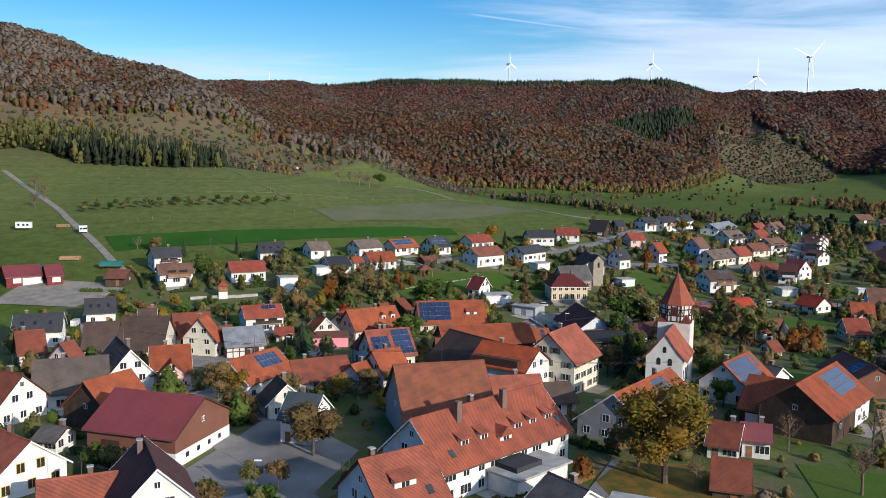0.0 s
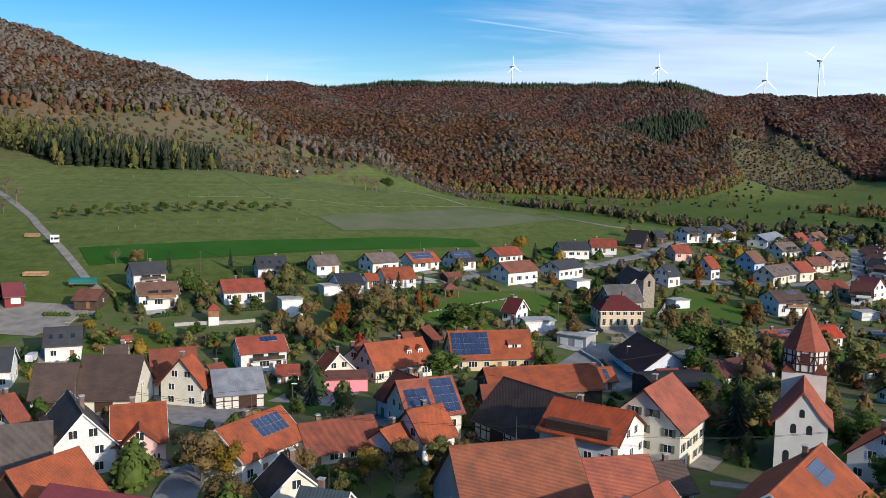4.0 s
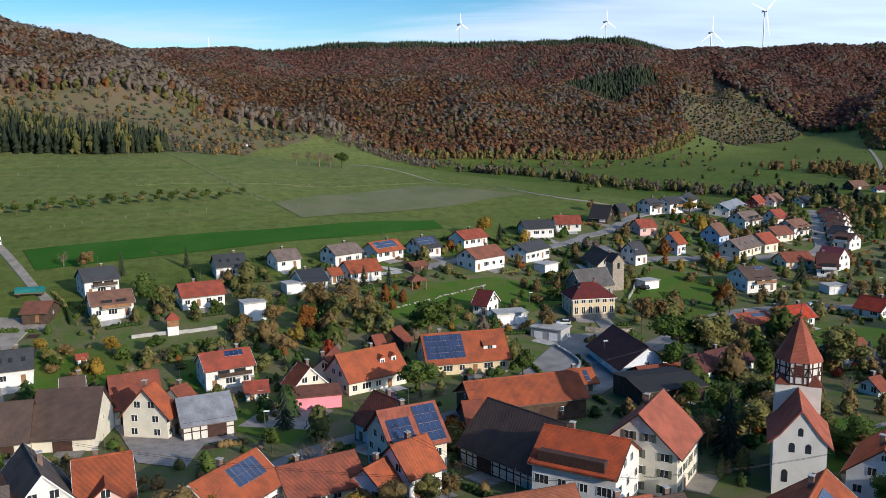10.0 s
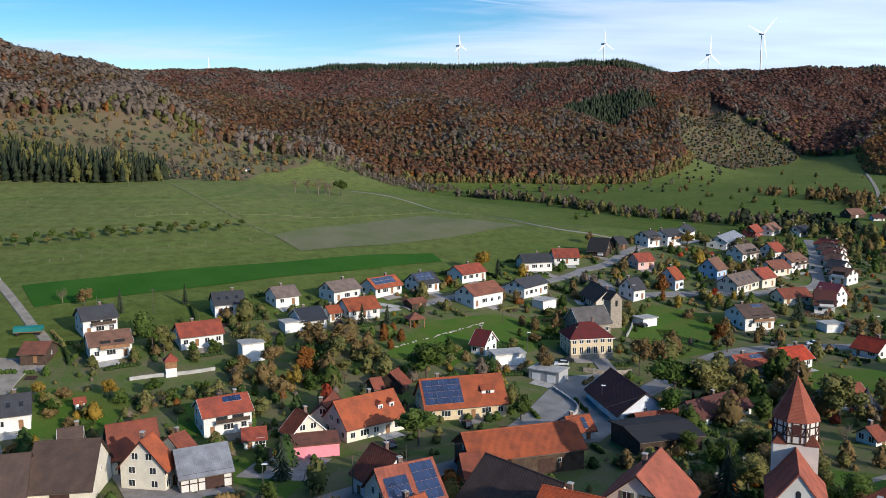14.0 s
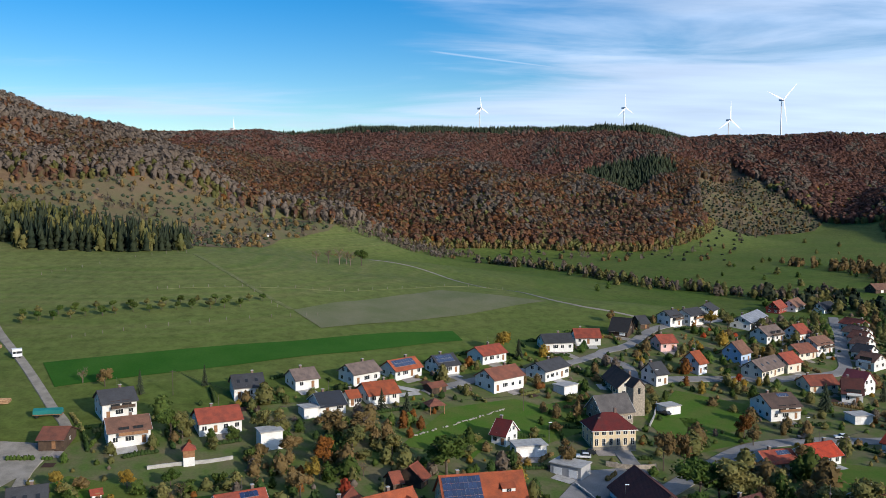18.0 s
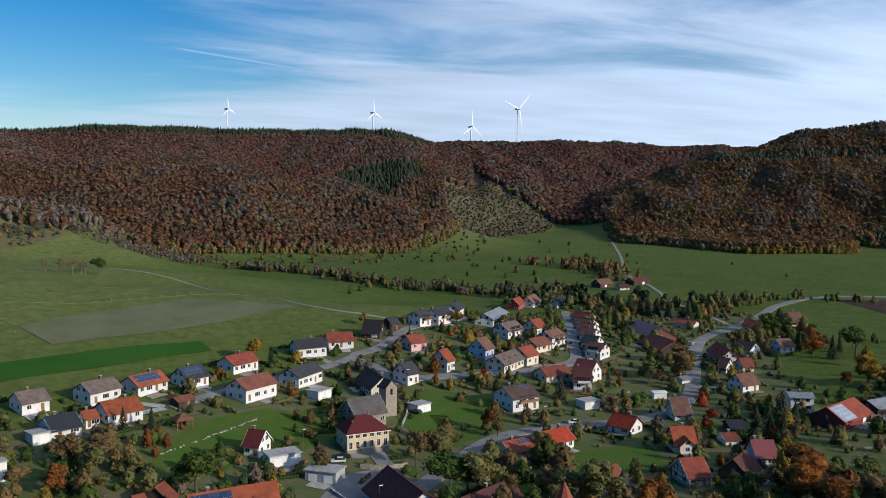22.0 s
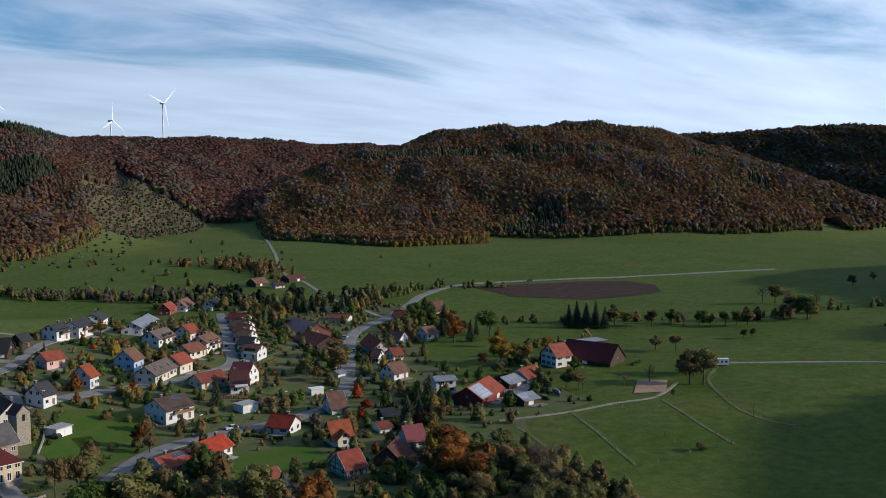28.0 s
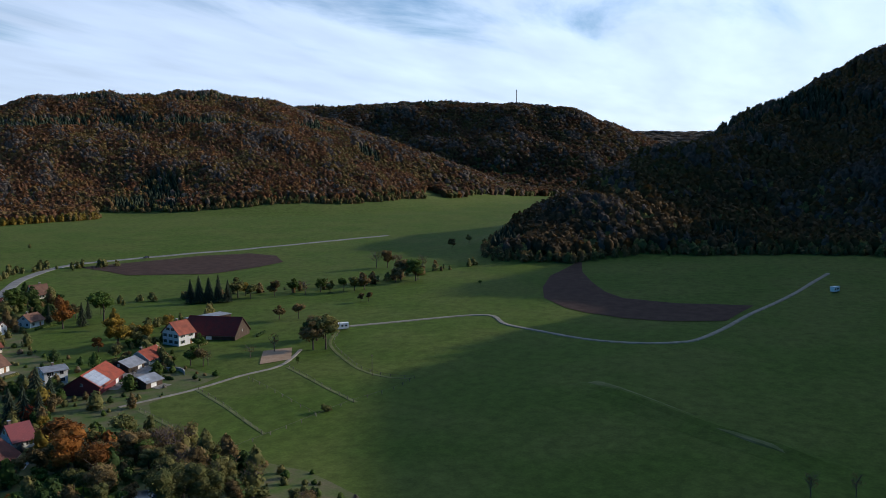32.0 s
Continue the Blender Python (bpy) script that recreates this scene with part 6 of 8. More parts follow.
house(58.4, 163.4, -34, 8.6, 13, 8, 35, "orange", "darkwood", "barn")
house(65.6, 160.2, 51, 23.6, 13, 10, 36, "orange", "darkwood", "barn,solarone,whiteend")
house(85.1, 185.5, -86, 15.0, 11, 7, 28, "purple", "brickwall", "solarsmall")
house(43.9, 142.8, -25, 5.6, 7.5, 5.5, 35, "oldred", "white")
house(49.3, 144.2, -16, 5.3, 8, 5, 22, "crimson", "white")
house(39.7, 125.7, -17, 5.9, 8, 5, 35, "oldred", "darkwood")
house(13.7, 111.2, -52, 7.8, 9, 6.5, 32, "greytile", "white")
house(129.9, 285.2, -13, 7.6, 9.3, 7.0, 42, "orange", "cream", "gable")
house(115.7, 258.0, -5, 7.2, 9.3, 6.6, 36, "red", "timber")
house(145.3, 267.2, -16, 7.0, 8.4, 6.6, 40, "crimson", "white")
house(130.6, 257.3, 36, 10.9, 8.4, 6.2, 42, "darkred", "darkwood")
house(149.6, 318.1, -12, 6.6, 9.3, 7.0, 42, "brown", "cream")
house(196.0, 345.1, 9, 9.3, 7.9, 6.6, 40, "brown", "white")
house(219.3, 392.0, -110, 23.3, 8.4, 7.0, 42, "red", "cream")
house(206.7, 372.1, -61, 4.3, 6.5, 6.2, 40, "brown", "white")
house(218.1, 374.7, -10, 5.9, 7.4, 5.3, 35, "oldred", "cream")
house(241.6, 404.8, -72, 9.7, 7.4, 6.2, 36, "brown", "white")
house(213.3, 446.2, -96, 30.1, 15.8, 7.0, 30, "crimson", "brickwall", "barn")
house(200.6, 412.6, -92, 22.7, 14.0, 6.2, 26, "oldred", "darkwood", "barn")
house(257.5, 482.3, -52, 13.4, 8.4, 3.5, 20, "oldred", "white")
house(284.0, 458.8, -59, 7.7, 7.4, 6.2, 36, "oldred", "white")
house(318.3, 468.9, -16, 10.4, 9.3, 7.9, 45, "brown", "cream")
house(261.8, 405.3, 6, 9.3, 7.4, 6.2, 36, "brown", "white")
house(196.3, 313.4, -25, 8.7, 8.4, 6.2, 12, "metal", "white")
house(197.6, 294.6, 25, 21.8, 12.1, 7.0, 32, "red", "crimson", "barn,solarhalf")
house(220.3, 302.5, 10, 10.5, 8.4, 4.4, 25, "metal", "darkwood")
house(232.9, 304.4, 12, 12.7, 8.4, 5.3, 35, "red", "cream")
house(205.8, 279.0, -1, 8.6, 8.4, 4.0, 20, "metal", "darkwood", "solarhalf")
house(260.7, 313.9, -8, 9.4, 10.2, 9.7, 40, "tile", "white", "shutters")
house(277.8, 308.1, -76, 25.2, 14.9, 8.8, 40, "maroon", "darkwood", "barn")
house(32.8, 405.8, 13, 13.2, 8.8, 6.2, 30, "slate", "white")
house(46.9, 414.3, 2, 11.4, 9.3, 5.7, 30, "red", "white", "balcony")
house(64.4, 425.6, -29, 8.9, 10.2, 7.0, 42, "black", "darkwood")
house(74.9, 436.8, 23, 5.7, 7.4, 5.3, 35, "slate", "darkwood")
house(292.4, 651.0, 20, 14.8, 9.3, 6.2, 35, "brown", "darkwood")
house(328.8, 660.8, 17, 20.0, 9.3, 5.3, 25, "darkred", "darkwood")
house(300.6, 634.0, -1, 8.6, 6.5, 4.4, 30, "darkred", "white")
house(204.5, 504.0, -70, 13.5, 8.4, 6.2, 30, "red", "white")
house(178.7, 449.1, -67, 10.4, 8.4, 6.2, 30, "brown", "white")
house(172.0, 432.7, -59, 7.9, 8.4, 6.2, 30, "redbrown", "white")
house(167.8, 422.5, -59, 7.5, 8.4, 6.2, 30, "brown", "white")
house(163.1, 411.1, -55, 7.9, 8.4, 6.2, 30, "slate", "white")
house(160.4, 400.7, -57, 8.7, 8.4, 6.2, 30, "brown", "white", "balcony")
house(139.9, 369.6, -55, 9.1, 9.3, 7.9, 42, "crimson", "white")
house(132.8, 359.5, -23, 7.7, 9.3, 7.9, 42, "darkred", "white", "balcony")
house(147.7, 286.5, -12, 5.2, 6.5, 3.1, 25, "oldred", "white")
house(158.1, 298.1, -16, 5.8, 7.4, 3.5, 25, "navy", "darkwood")
house(178.3, 360.3, 8, 5.5, 4.7, 2.6, 15, "metal", "white")
house(82.1, 231.6, 23, 4.0, 5, 4, 35, "oldred", "white")
house(-68.3, 137.1, -13, 4.8, 5, 4, 28, "greytile", "white")


# ---- church, chapel, school ----
def eight(bm, r0, z0, r1, z1, turn=0.0):
    a = [bm.verts.new((r0 * math.cos(turn + k * math.pi / 4), r0 * math.sin(turn + k * math.pi / 4), z0)) for k in range(8)]
    if r1 < 0.01:
        tip = bm.verts.new((0, 0, z1))
        for k in range(8):
            bm.faces.new([a[k], a[(k + 1) % 8], tip])
    else:
        b = [bm.verts.new((r1 * math.cos(turn + k * math.pi / 4), r1 * math.sin(turn + k * math.pi / 4), z1)) for k in range(8)]
        for k in range(8):
            bm.faces.new([a[k], a[(k + 1) % 8], b[(k + 1) % 8], b[k]])
        bm.faces.new(b)
    bm.faces.new(list(reversed(a)))


def church():
    g = ground_z(45, 186)
    ob = empty("church", Matrix.Translation((46.2, 190.0, g)) @ Matrix.Rotation(radians(-21.5), 4, "Z"))
    FOOT.append((46.2, 190, radians(-21.5), 4, 4)), FOOT.append((43.5, 181, radians(68.5), 8, 6))
    tagged(ob, "white village church with half-timbered octagonal tower and red spire", "church")
    h = 3.45
    t = part("tower", one_box(-h, h, -h, h, -2, 14.3), "wall_timber", ob)
    part("tower_window", one_box(-0.35, 0.35, -h - 0.03, -h + 0.1, 10.5, 12), "glass", t)
    bm = bmesh.new()
    eight(bm, 3.72, 14.3, 3.72, 18.2, math.pi / 8)
    top = part("timber_storey", bm, "wall_timber", ob, "white panels between dark red timbers")
    for k in range(8):
        a = math.pi / 8 + k * math.pi / 4
        p, q = Vector((3.74 * math.cos(a), 3.74 * math.sin(a), 0)), Vector((3.74 * math.cos(a + math.pi / 4), 3.74 * math.sin(a + math.pi / 4), 0))
        mid = a + math.pi / 8
        turn = Matrix.Rotation(mid + math.pi / 2, 4, "Z")
        out = 3.72 * math.cos(math.pi / 8)
        half = 3.72 * math.sin(math.pi / 8)
        for u in (-1, -0.45, 0.45, 1):
            part("beam", one_box(u * half - 0.13, u * half + 0.13, -out - 0.06, -out + 0.04, 14.3, 18.2, turn), "beam", top)
        for z in (14.3, 15.6, 16.9, 17.95):
            part("beam", one_box(-half, half, -out - 0.055, -out + 0.04, z, z + 0.24, turn), "beam", top)
        for u in (-0.72, 0.72):
            part("beam", one_box(-0.1, 0.1, -out - 0.05, -out + 0.04, -0.75, 0.75, turn @ Matrix.Translation((u * half, 0, 16.3)) @ Matrix.Rotation(0.55 * u, 4, "Y")), "beam", top)
        if k % 2:
            part("louvre", one_box(-0.6, 0.6, -out - 0.07, -out, 15.9, 17.6, turn), "roof_darkred", top)
    for sx in (-1, 1):
        for sy in (-1, 1):
            bm = bmesh.new()
            c = h + 0.15
            v = [bm.verts.new(p) for p in ((sx * c, sy * c, 14.25), (sx * 1.2, sy * c, 14.25), (sx * c, sy * 1.2, 14.25), (sx * 2.3, sy * 2.3, 16.2))]
            for f in ((0, 1, 3), (0, 3, 2), (1, 2, 3), (0, 2, 1)):
                bm.faces.new([v[i] for i in f])
            bmesh.ops.recalc_face_normals(bm, faces=bm.faces[:])
            part("corner_roof", bm, "roof_oldred", ob)
    bm = bmesh.new()
    eight(bm, 3.98, 17.95, 3.05, 19.5, math.pi / 8)
    part("spire_skirt", bm, "roof_spire", ob)
    bm = bmesh.new()
    eight(bm, 3.05, 19.5, 0, 25.0, math.pi / 8)
    part("spire", bm, "roof_spire", ob)
    bm = bmesh.new()
    tube(bm, (0, 0, 25.0), (0, 0, 27.2), 0.06, 0.04, 6)
    bmesh.ops.create_uvsphere(bm, u_segments=8, v_segments=6, radius=0.22, matrix=Matrix.Translation((0, 0, 25.6)))
    part("finial", bm, "gutter", ob)
    # nave, running from the tower towards the valley floor
    hw, eave, ridge, y0, y1 = 3.75, 9.0, 14.0, -15.2, -h + 0.05
    turn = Matrix.Rotation(-math.pi / 2, 4, "Z")
    bm = bmesh.new()
    prism(bm, [(-hw, -2), (hw, -2), (hw, eave), (0, ridge - 0.2), (-hw, eave)], -y1, -y0 - 0.2)
    bm.transform(turn)
    n = part("nave", bm, "wall_timber", ob)
    bm = bmesh.new()
    k = (ridge - eave) / hw
    prism(bm, [(0, ridge), (-hw + 0.8, eave + 0.8 * k), (-hw - 0.9, eave - 0.6), (-hw - 0.9, eave - 0.85), (-hw + 0.8, eave + 0.8 * k - 0.35), (0, ridge - 0.32), (hw - 0.8, eave + 0.8 * k - 0.35), (hw + 0.9, eave - 0.85), (hw + 0.9, eave - 0.6), (hw - 0.8, eave + 0.8 * k)], -y1, -y0)
    bmesh.ops.recalc_face_normals(bm, faces=bm.faces[:])
    bm.transform(turn)
    part("nave_roof", bm, "roof_tile", ob)
    for x, z, w, q in ((-1.15, 7.3, 0.85, 1.5), (1.15, 7.3, 0.85, 1.5), (0, 9.9, 0.75, 1.3), (-2.0, 2.5, 0.9, 2.0), (2.0, 2.5, 0.9, 2.0)):
        bm = bmesh.new()
        a = [(-w / 2, z), (w / 2, z), (w / 2, z + q - w / 2)] + [(w / 2 * math.cos(u), z + q - w / 2 + w / 2 * math.sin(u)) for u in (0.6, 1.2, 1.57, 1.94, 2.54)] + [(-w / 2, z + q - w / 2)]
        f0 = [bm.verts.new((x + p, y0 + 0.17, s)) for p, s in a]
        f1 = [bm.verts.new((x + p, y0 + 0.5, s)) for p, s in a]
        bm.faces.new(f0)
        for i in range(len(a)):
            bm.faces.new([f0[i], f0[(i + 1) % len(a)], f1[(i + 1) % len(a)], f1[i]])
        bmesh.ops.recalc_face_normals(bm, faces=bm.faces[:])
        part("arched_window", bm, "glass", n)
    for s in (-1, 1):
        for q in (-13.5, -10.5, -7.5):
            part("nave_window", one_box(s * hw - 0.03, s * hw + 0.03, q - 0.5, q + 0.5, 3.0, 6.2), "glass", n)


mat("roof_spire", (0.30, 0.085, 0.05), (0.24, 0.065, 0.04), big=1.5, fine=0.3, bump=0.4, rows=("Z", 1.6, 0.6))
church()


def hipped(x, y, turn, long, wide, eave, top, ridge, roof, wall, name, label):
    ob = empty(name, Matrix.Translation((x, y, ground_z(x, y))) @ Matrix.Rotation(radians(turn), 4, "Z"))
    FOOT.append((x, y, radians(turn), long / 2, wide / 2))
    tagged(ob, label, name)
    part("wall", one_box(-long / 2, long / 2, -wide / 2, wide / 2, -2, eave), "wall_" + wall, ob)
    bm = bmesh.new()
    l, w = long / 2 + 0.6, wide / 2 + 0.6
    v = [bm.verts.new(p) for p in ((-l, -w, eave - 0.1), (l, -w, eave - 0.1), (l, w, eave - 0.1), (-l, w, eave - 0.1), (-ridge / 2, 0, top), (ridge / 2, 0, top))]
    for f in ((0, 1, 5, 4), (1, 2, 5), (2, 3, 4, 5), (3, 0, 4), (3, 2, 1, 0)):
        bm.faces.new([v[i] for i in f])
    part("roof", bm, "roof_" + roof, ob)
    part("cornice", one_box(-l + 0.1, l - 0.1, -w + 0.1, w - 0.1, eave - 0.35, eave - 0.1), "frame_white", ob)
    part("plinth", one_box(-long / 2 - 0.06, long / 2 + 0.06, -wide / 2 - 0.06, wide / 2 + 0.06, -2, 0.8), "wall_stone", ob)
    part("chimney", one_box(1.5, 2.2, -0.4, 0.4, top - 1.5, top + 1.2), "chimney", ob)
    part("chimney", one_box(-long * 0.3, -long * 0.3 + 0.7, -1.9, -1.2, eave + 0.5, eave + 2.8), "chimney", ob)
    for side, d, n in (("s", wide / 2, 6), ("n", wide / 2, 6), ("e", long / 2, 4), ("w", long / 2, 3)):
        span = long if side in "sn" else wide
        for z, kind in ((1.1, "tall"), (4.2, "mid")):
            for k in range(n):
                m = Matrix.Rotation(side_turn(side), 4, "Z") @ Matrix.Translation((-span / 2 + (k + 0.5) * span / n, -d - 0.003, z))
                w = mesh_part("window", WIN[kind][0], ob, m)
                mesh_part("pane", WIN[kind][1], w)
    mesh_part("door", DOOR, ob, Matrix.Rotation(side_turn("w"), 4, "Z") @ Matrix.Translation((wide * 0.33, -long / 2 - 0.003, 0.1)))
    return ob


hipped(35.0, 307.5, 8, 13.0, 10.5, 5.7, 9.6, 4.2, "maroon", "yellow", "school", "cream-yellow former school house with dark red hipped roof")


def chapel():
    ob = house(39.8, 329.5, 20, 12.5, 9.5, 8.3, 42, "greytile", "stone", "", "chapel")
    tagged(ob, "grey stone chapel with weathered tile roof and square tower", "chapel")
    m = ob.matrix_world.inverted() @ Matrix.Translation((49.8, 337.0, ground_z(49, 337))) @ Matrix.Rotation(radians(20), 4, "Z")
    tw = part("tower", one_box(-2.2, 2.2, -2.2, 2.2, -2, 9.4, m), "wall_stone", ob)
    bm = bmesh.new()
    prism(bm, [(-2.2, 9.35), (2.2, 9.35), (0, 11.6)], -2.2, 2.2)
    bm.transform(m @ Matrix.Rotation(math.pi / 2, 4, "Z"))
    part("tower_gable", bm, "wall_stone", tw)
    bm = bmesh.new()
    prism(bm, [(0, 12.0), (-2.6, 9.35), (-2.6, 9.1), (0, 11.7), (2.6, 9.1), (2.6, 9.35)], -2.4, 2.4)
    bmesh.ops.recalc_face_normals(bm, faces=bm.faces[:])
    bm.transform(m @ Matrix.Rotation(math.pi / 2, 4, "Z"))
    part("tower_roof", bm, "roof_darkbrown", tw)
    part("belfry_opening", one_box(-0.45, 0.45, -2.24, -2.0, 7.0, 9.0, m), "glass", tw)


chapel()


# ---- garages, huts, shelters ----
flat_block(-38, 233, 12, 9.5, 7.5, 3.0, "hotpink", "roof_redbrown", "garage", "bright pink double garage with flat brown roof", 0)
flat_block(10, 296.5, 12, 9, 6, 2.9, "white", "concrete", "garage", "white flat-roofed garage with terrace", 2)
flat_block(20, 284, -35, 9, 6, 3.0, "greywall", "concrete", "garage", "grey concrete garage beside the square", 2)
flat_block(-62, 290, 25, 6, 5.5, 4.6, "white", "concrete", "annex", "white flat-roofed annex of a red-roofed house", 1)
flat_block(124, 336.5, 10, 6.5, 5.5, 2.7, "white", "concrete", "garage", "white flat garage on a lawn", 1)
flat_block(-54, 313, 30, 6, 5, 2.7, "white", "concrete", "garage", "white garage with wooden door", 1)
flat_block(24, 108, -20, 11, 9, 3.6, "white", "concrete", "annex", "low white annex with flat grey roof", 1)
flat_block(29, 352, 40, 7, 5, 2.7, "white", "concrete", "garage", "white garage beside the lane", 2)
flat_block(62, 341, 25, 6, 5, 2.6, "white", "concrete", "garage", "white double garage below the chapel", 2)
flat_block(298, 330, -12, 20, 8, 3.8, "darkwood", "roof_metal", "cattle_shed", "long low dark shed with grey metal roof")
flat_block(157, 343, -10, 5, 2.6, 2.4, "white", "white_metal", "site_cabin", "small white site cabin on grass")


def pointed_tent(x, y):
    ob = empty("tent", Matrix.Translation((x, y, ground_z(x, y))))
    bm = bmesh.new()
    eight(bm, 3.6, 0.8, 0.9, 4.2)
    part("roof", bm, "roof_slate", ob)
    bm = bmesh.new()
    eight(bm, 0.9, 4.15, 0, 6.4)
    part("peak", bm, "roof_slate", ob)
    for k in range(8):
        bm = bmesh.new()
        a = k * math.pi / 4
        tube(bm, (3.3 * math.cos(a), 3.3 * math.sin(a), -0.5), (3.3 * math.cos(a), 3.3 * math.sin(a), 1.0), 0.1, 0.1, 6)
        part("post", bm, "beam", ob)
    tagged(ob, "dark pointed round hut on posts in a garden", "hut")


pointed_tent(94, 256)


def tower_shed(x, y, turn):
    ob = empty("garden_tower", Matrix.Translation((x, y, ground_z(x, y))) @ Matrix.Rotation(radians(turn), 4, "Z"))
    part("wall", one_box(-1.4, 1.4, -1.4, 1.4, -1, 2.2), "wall_white", ob)
    part("upper_wall", one_box(-1.45, 1.45, -1.45, 1.45, 2.2, 4.2), "wood_mid", ob, "reddish boarded upper storey")
    bm = bmesh.new()
    v = [bm.verts.new(p) for p in ((-1.9, -1.9, 4.1), (1.9, -1.9, 4.1), (1.9, 1.9, 4.1), (-1.9, 1.9, 4.1), (0, 0, 5.9))]
    for f in ((0, 1, 4), (1, 2, 4), (2, 3, 4), (3, 0, 4), (3, 2, 1, 0)):
        bm.faces.new([v[i] for i in f])
    part("roof", bm, "roof_red", ob)
    tagged(ob, "small square garden tower with red tent roof", "shed")


tower_shed(-80.5, 277, 20)


def pavilion(x, y, turn, say):
    ob = empty("pavilion", Matrix.Translation((x, y, ground_z(x, y))) @ Matrix.Rotation(radians(turn), 4, "Z"))
    for sx in (-2.3, 2.3):
        for sy in (-2.3, 2.3):
            part("post", one_box(sx - 0.12, sx + 0.12, sy - 0.12, sy + 0.12, -0.5, 2.6), "wood_mid", ob)
    bm = bmesh.new()
    v = [bm.verts.new(p) for p in ((-3, -3, 2.5), (3, -3, 2.5), (3, 3, 2.5), (-3, 3, 2.5), (0, 0, 4.4))]
    for f in ((0, 1, 4), (1, 2, 4), (2, 3, 4), (3, 0, 4), (3, 2, 1, 0)):
        bm.faces.new([v[i] for i in f])
    part("roof", bm, "roof_redbrown", ob)
    tagged(ob, say, "pavilion")


pavilion(-16.5, 322, 20, "open wooden garden pavilion with brown roof")
pavilion(36, 200, 10, "open pavilion with red roof in the churchyard")

# ---- wind turbines and mast ----
def turbine(x, y, spin, tall=96.0, blade=44.0):
    ob = empty("wind_turbine", Matrix.Translation((x, y, ground_z(x, y))))
    bm = bmesh.new()
    tube(bm, (0, 0, -2), (0, 0, tall), 1.7, 1.0, 12)
    part("tower", bm, "turbine_paint", ob)
    face = Matrix.Translation((0, 0, tall)) @ Matrix.Rotation(math.atan2(x + 10, -(y - 50)), 4, "Z") @ Matrix.Rotation(0.85, 4, "Z")
    part("nacelle", one_box(-1.9, 1.9, -4, 6, -1.6, 2.2, face @ Matrix.Rotation(math.pi, 4, "Z")), "turbine_paint", ob)
    hub = bmesh.new()
    bmesh.ops.create_uvsphere(hub, u_segments=10, v_segments=8, radius=2.0, matrix=face @ Matrix.Translation((0, 5.2, 0.3)))
    h = part("hub", hub, "turbine_paint", ob)
    for k in range(3):
        bm = bmesh.new()
        rows = []
        for s, w in ((0.02, 1.0), (0.18, 2.1), (0.5, 1.4), (0.8, 0.8), (1.0, 0.25)):
            rows.append([bm.verts.new((u * w, v * w * 0.2, s * blade)) for u, v in ((-0.7, 0), (0, -1), (1.0, 0), (0, 1))])
        for a, b in zip(rows, rows[1:]):
            for i in range(4):
                bm.faces.new([a[i], a[(i + 1) % 4], b[(i + 1) % 4], b[i]])
        bm.faces.new(rows[-1])
        bm.transform(face @ Matrix.Translation((0, 5.2, 0.3)) @ Matrix.Rotation(radians(spin + 120 * k), 4, "Y"))
        part("blade", bm, "turbine_paint", h)
    tagged(ob, "tall white three-bladed wind turbine on the wooded plateau", "wind turbine", group="wind turbines on the plateau")


turbine(84, 1995, 8, 156, 25)
turbine(393, 1934, 6, 90, 30)
turbine(602, 1878, 0, 41, 40)
turbine(705, 1859, -47, 87, 52)
turbine(-468, 1999, 2, 93, 25)


def mast(x, y):
    ob = empty("radio_mast", Matrix.Translation((x, y, ground_z(x, y))))
    bm = bmesh.new()
    tube(bm, (0, 0, -2), (0, 0, 42), 1.0, 0.8, 6)
    part("pole", bm, "gutter", ob)
    bm = bmesh.new()
    tube(bm, (0, 0, 36), (0, 0, 40), 1.5, 1.5, 8)
    part("antenna", bm, "white_metal", ob)
    tagged(ob, "slim grey radio mast on the wooded hilltop", "mast")


mast(1806, 744)


# ---- vehicles ----
def car(x, y, turn, colour, say, van=False):
    ob = empty("car", Matrix.Translation((x, y, ground_z(x, y) + 0.25)) @ Matrix.Rotation(radians(turn), 4, "Z"))
    bm = bmesh.new()
    h = 1.9 if van else 0.9
    prism(bm, [(-2.1, 0.35), (2.1, 0.35), (2.15, 0.75), (1.9 if not van else 2.0, h), (-2.0, h + 0.05), (-2.1, 0.8)], -0.86, 0.86)
    bmesh.ops.recalc_face_normals(bm, faces=bm.faces[:])
    b = part("body", bm, colour, ob)
    if not van:
        bm = bmesh.new()
        prism(bm, [(-1.9, 0.9), (1.0, 0.88), (0.35, 1.42), (-1.4, 1.45)], -0.74, 0.74)
        bmesh.ops.recalc_face_normals(bm, faces=bm.faces[:])
        part("windows", bm, "glass", b)
        part("roof", one_box(-0.68, 0.68, -1.4, 0.3, 1.43, 1.49), colour, b)
    else:
        part("windscreen", one_box(-0.75, 0.75, 1.95, 2.06, 1.15, 1.75), "glass", b)
    for sx in (-0.85, 0.85):
        for sy in (-1.3, 1.3):
            bm = bmesh.new()
            tube(bm, (sx - 0.1, sy, 0.33), (sx + 0.1, sy, 0.33), 0.33, 0.33, 10)
            part("wheel", bm, "tyre", ob)
    tagged(ob, say, "car", group="parked cars")


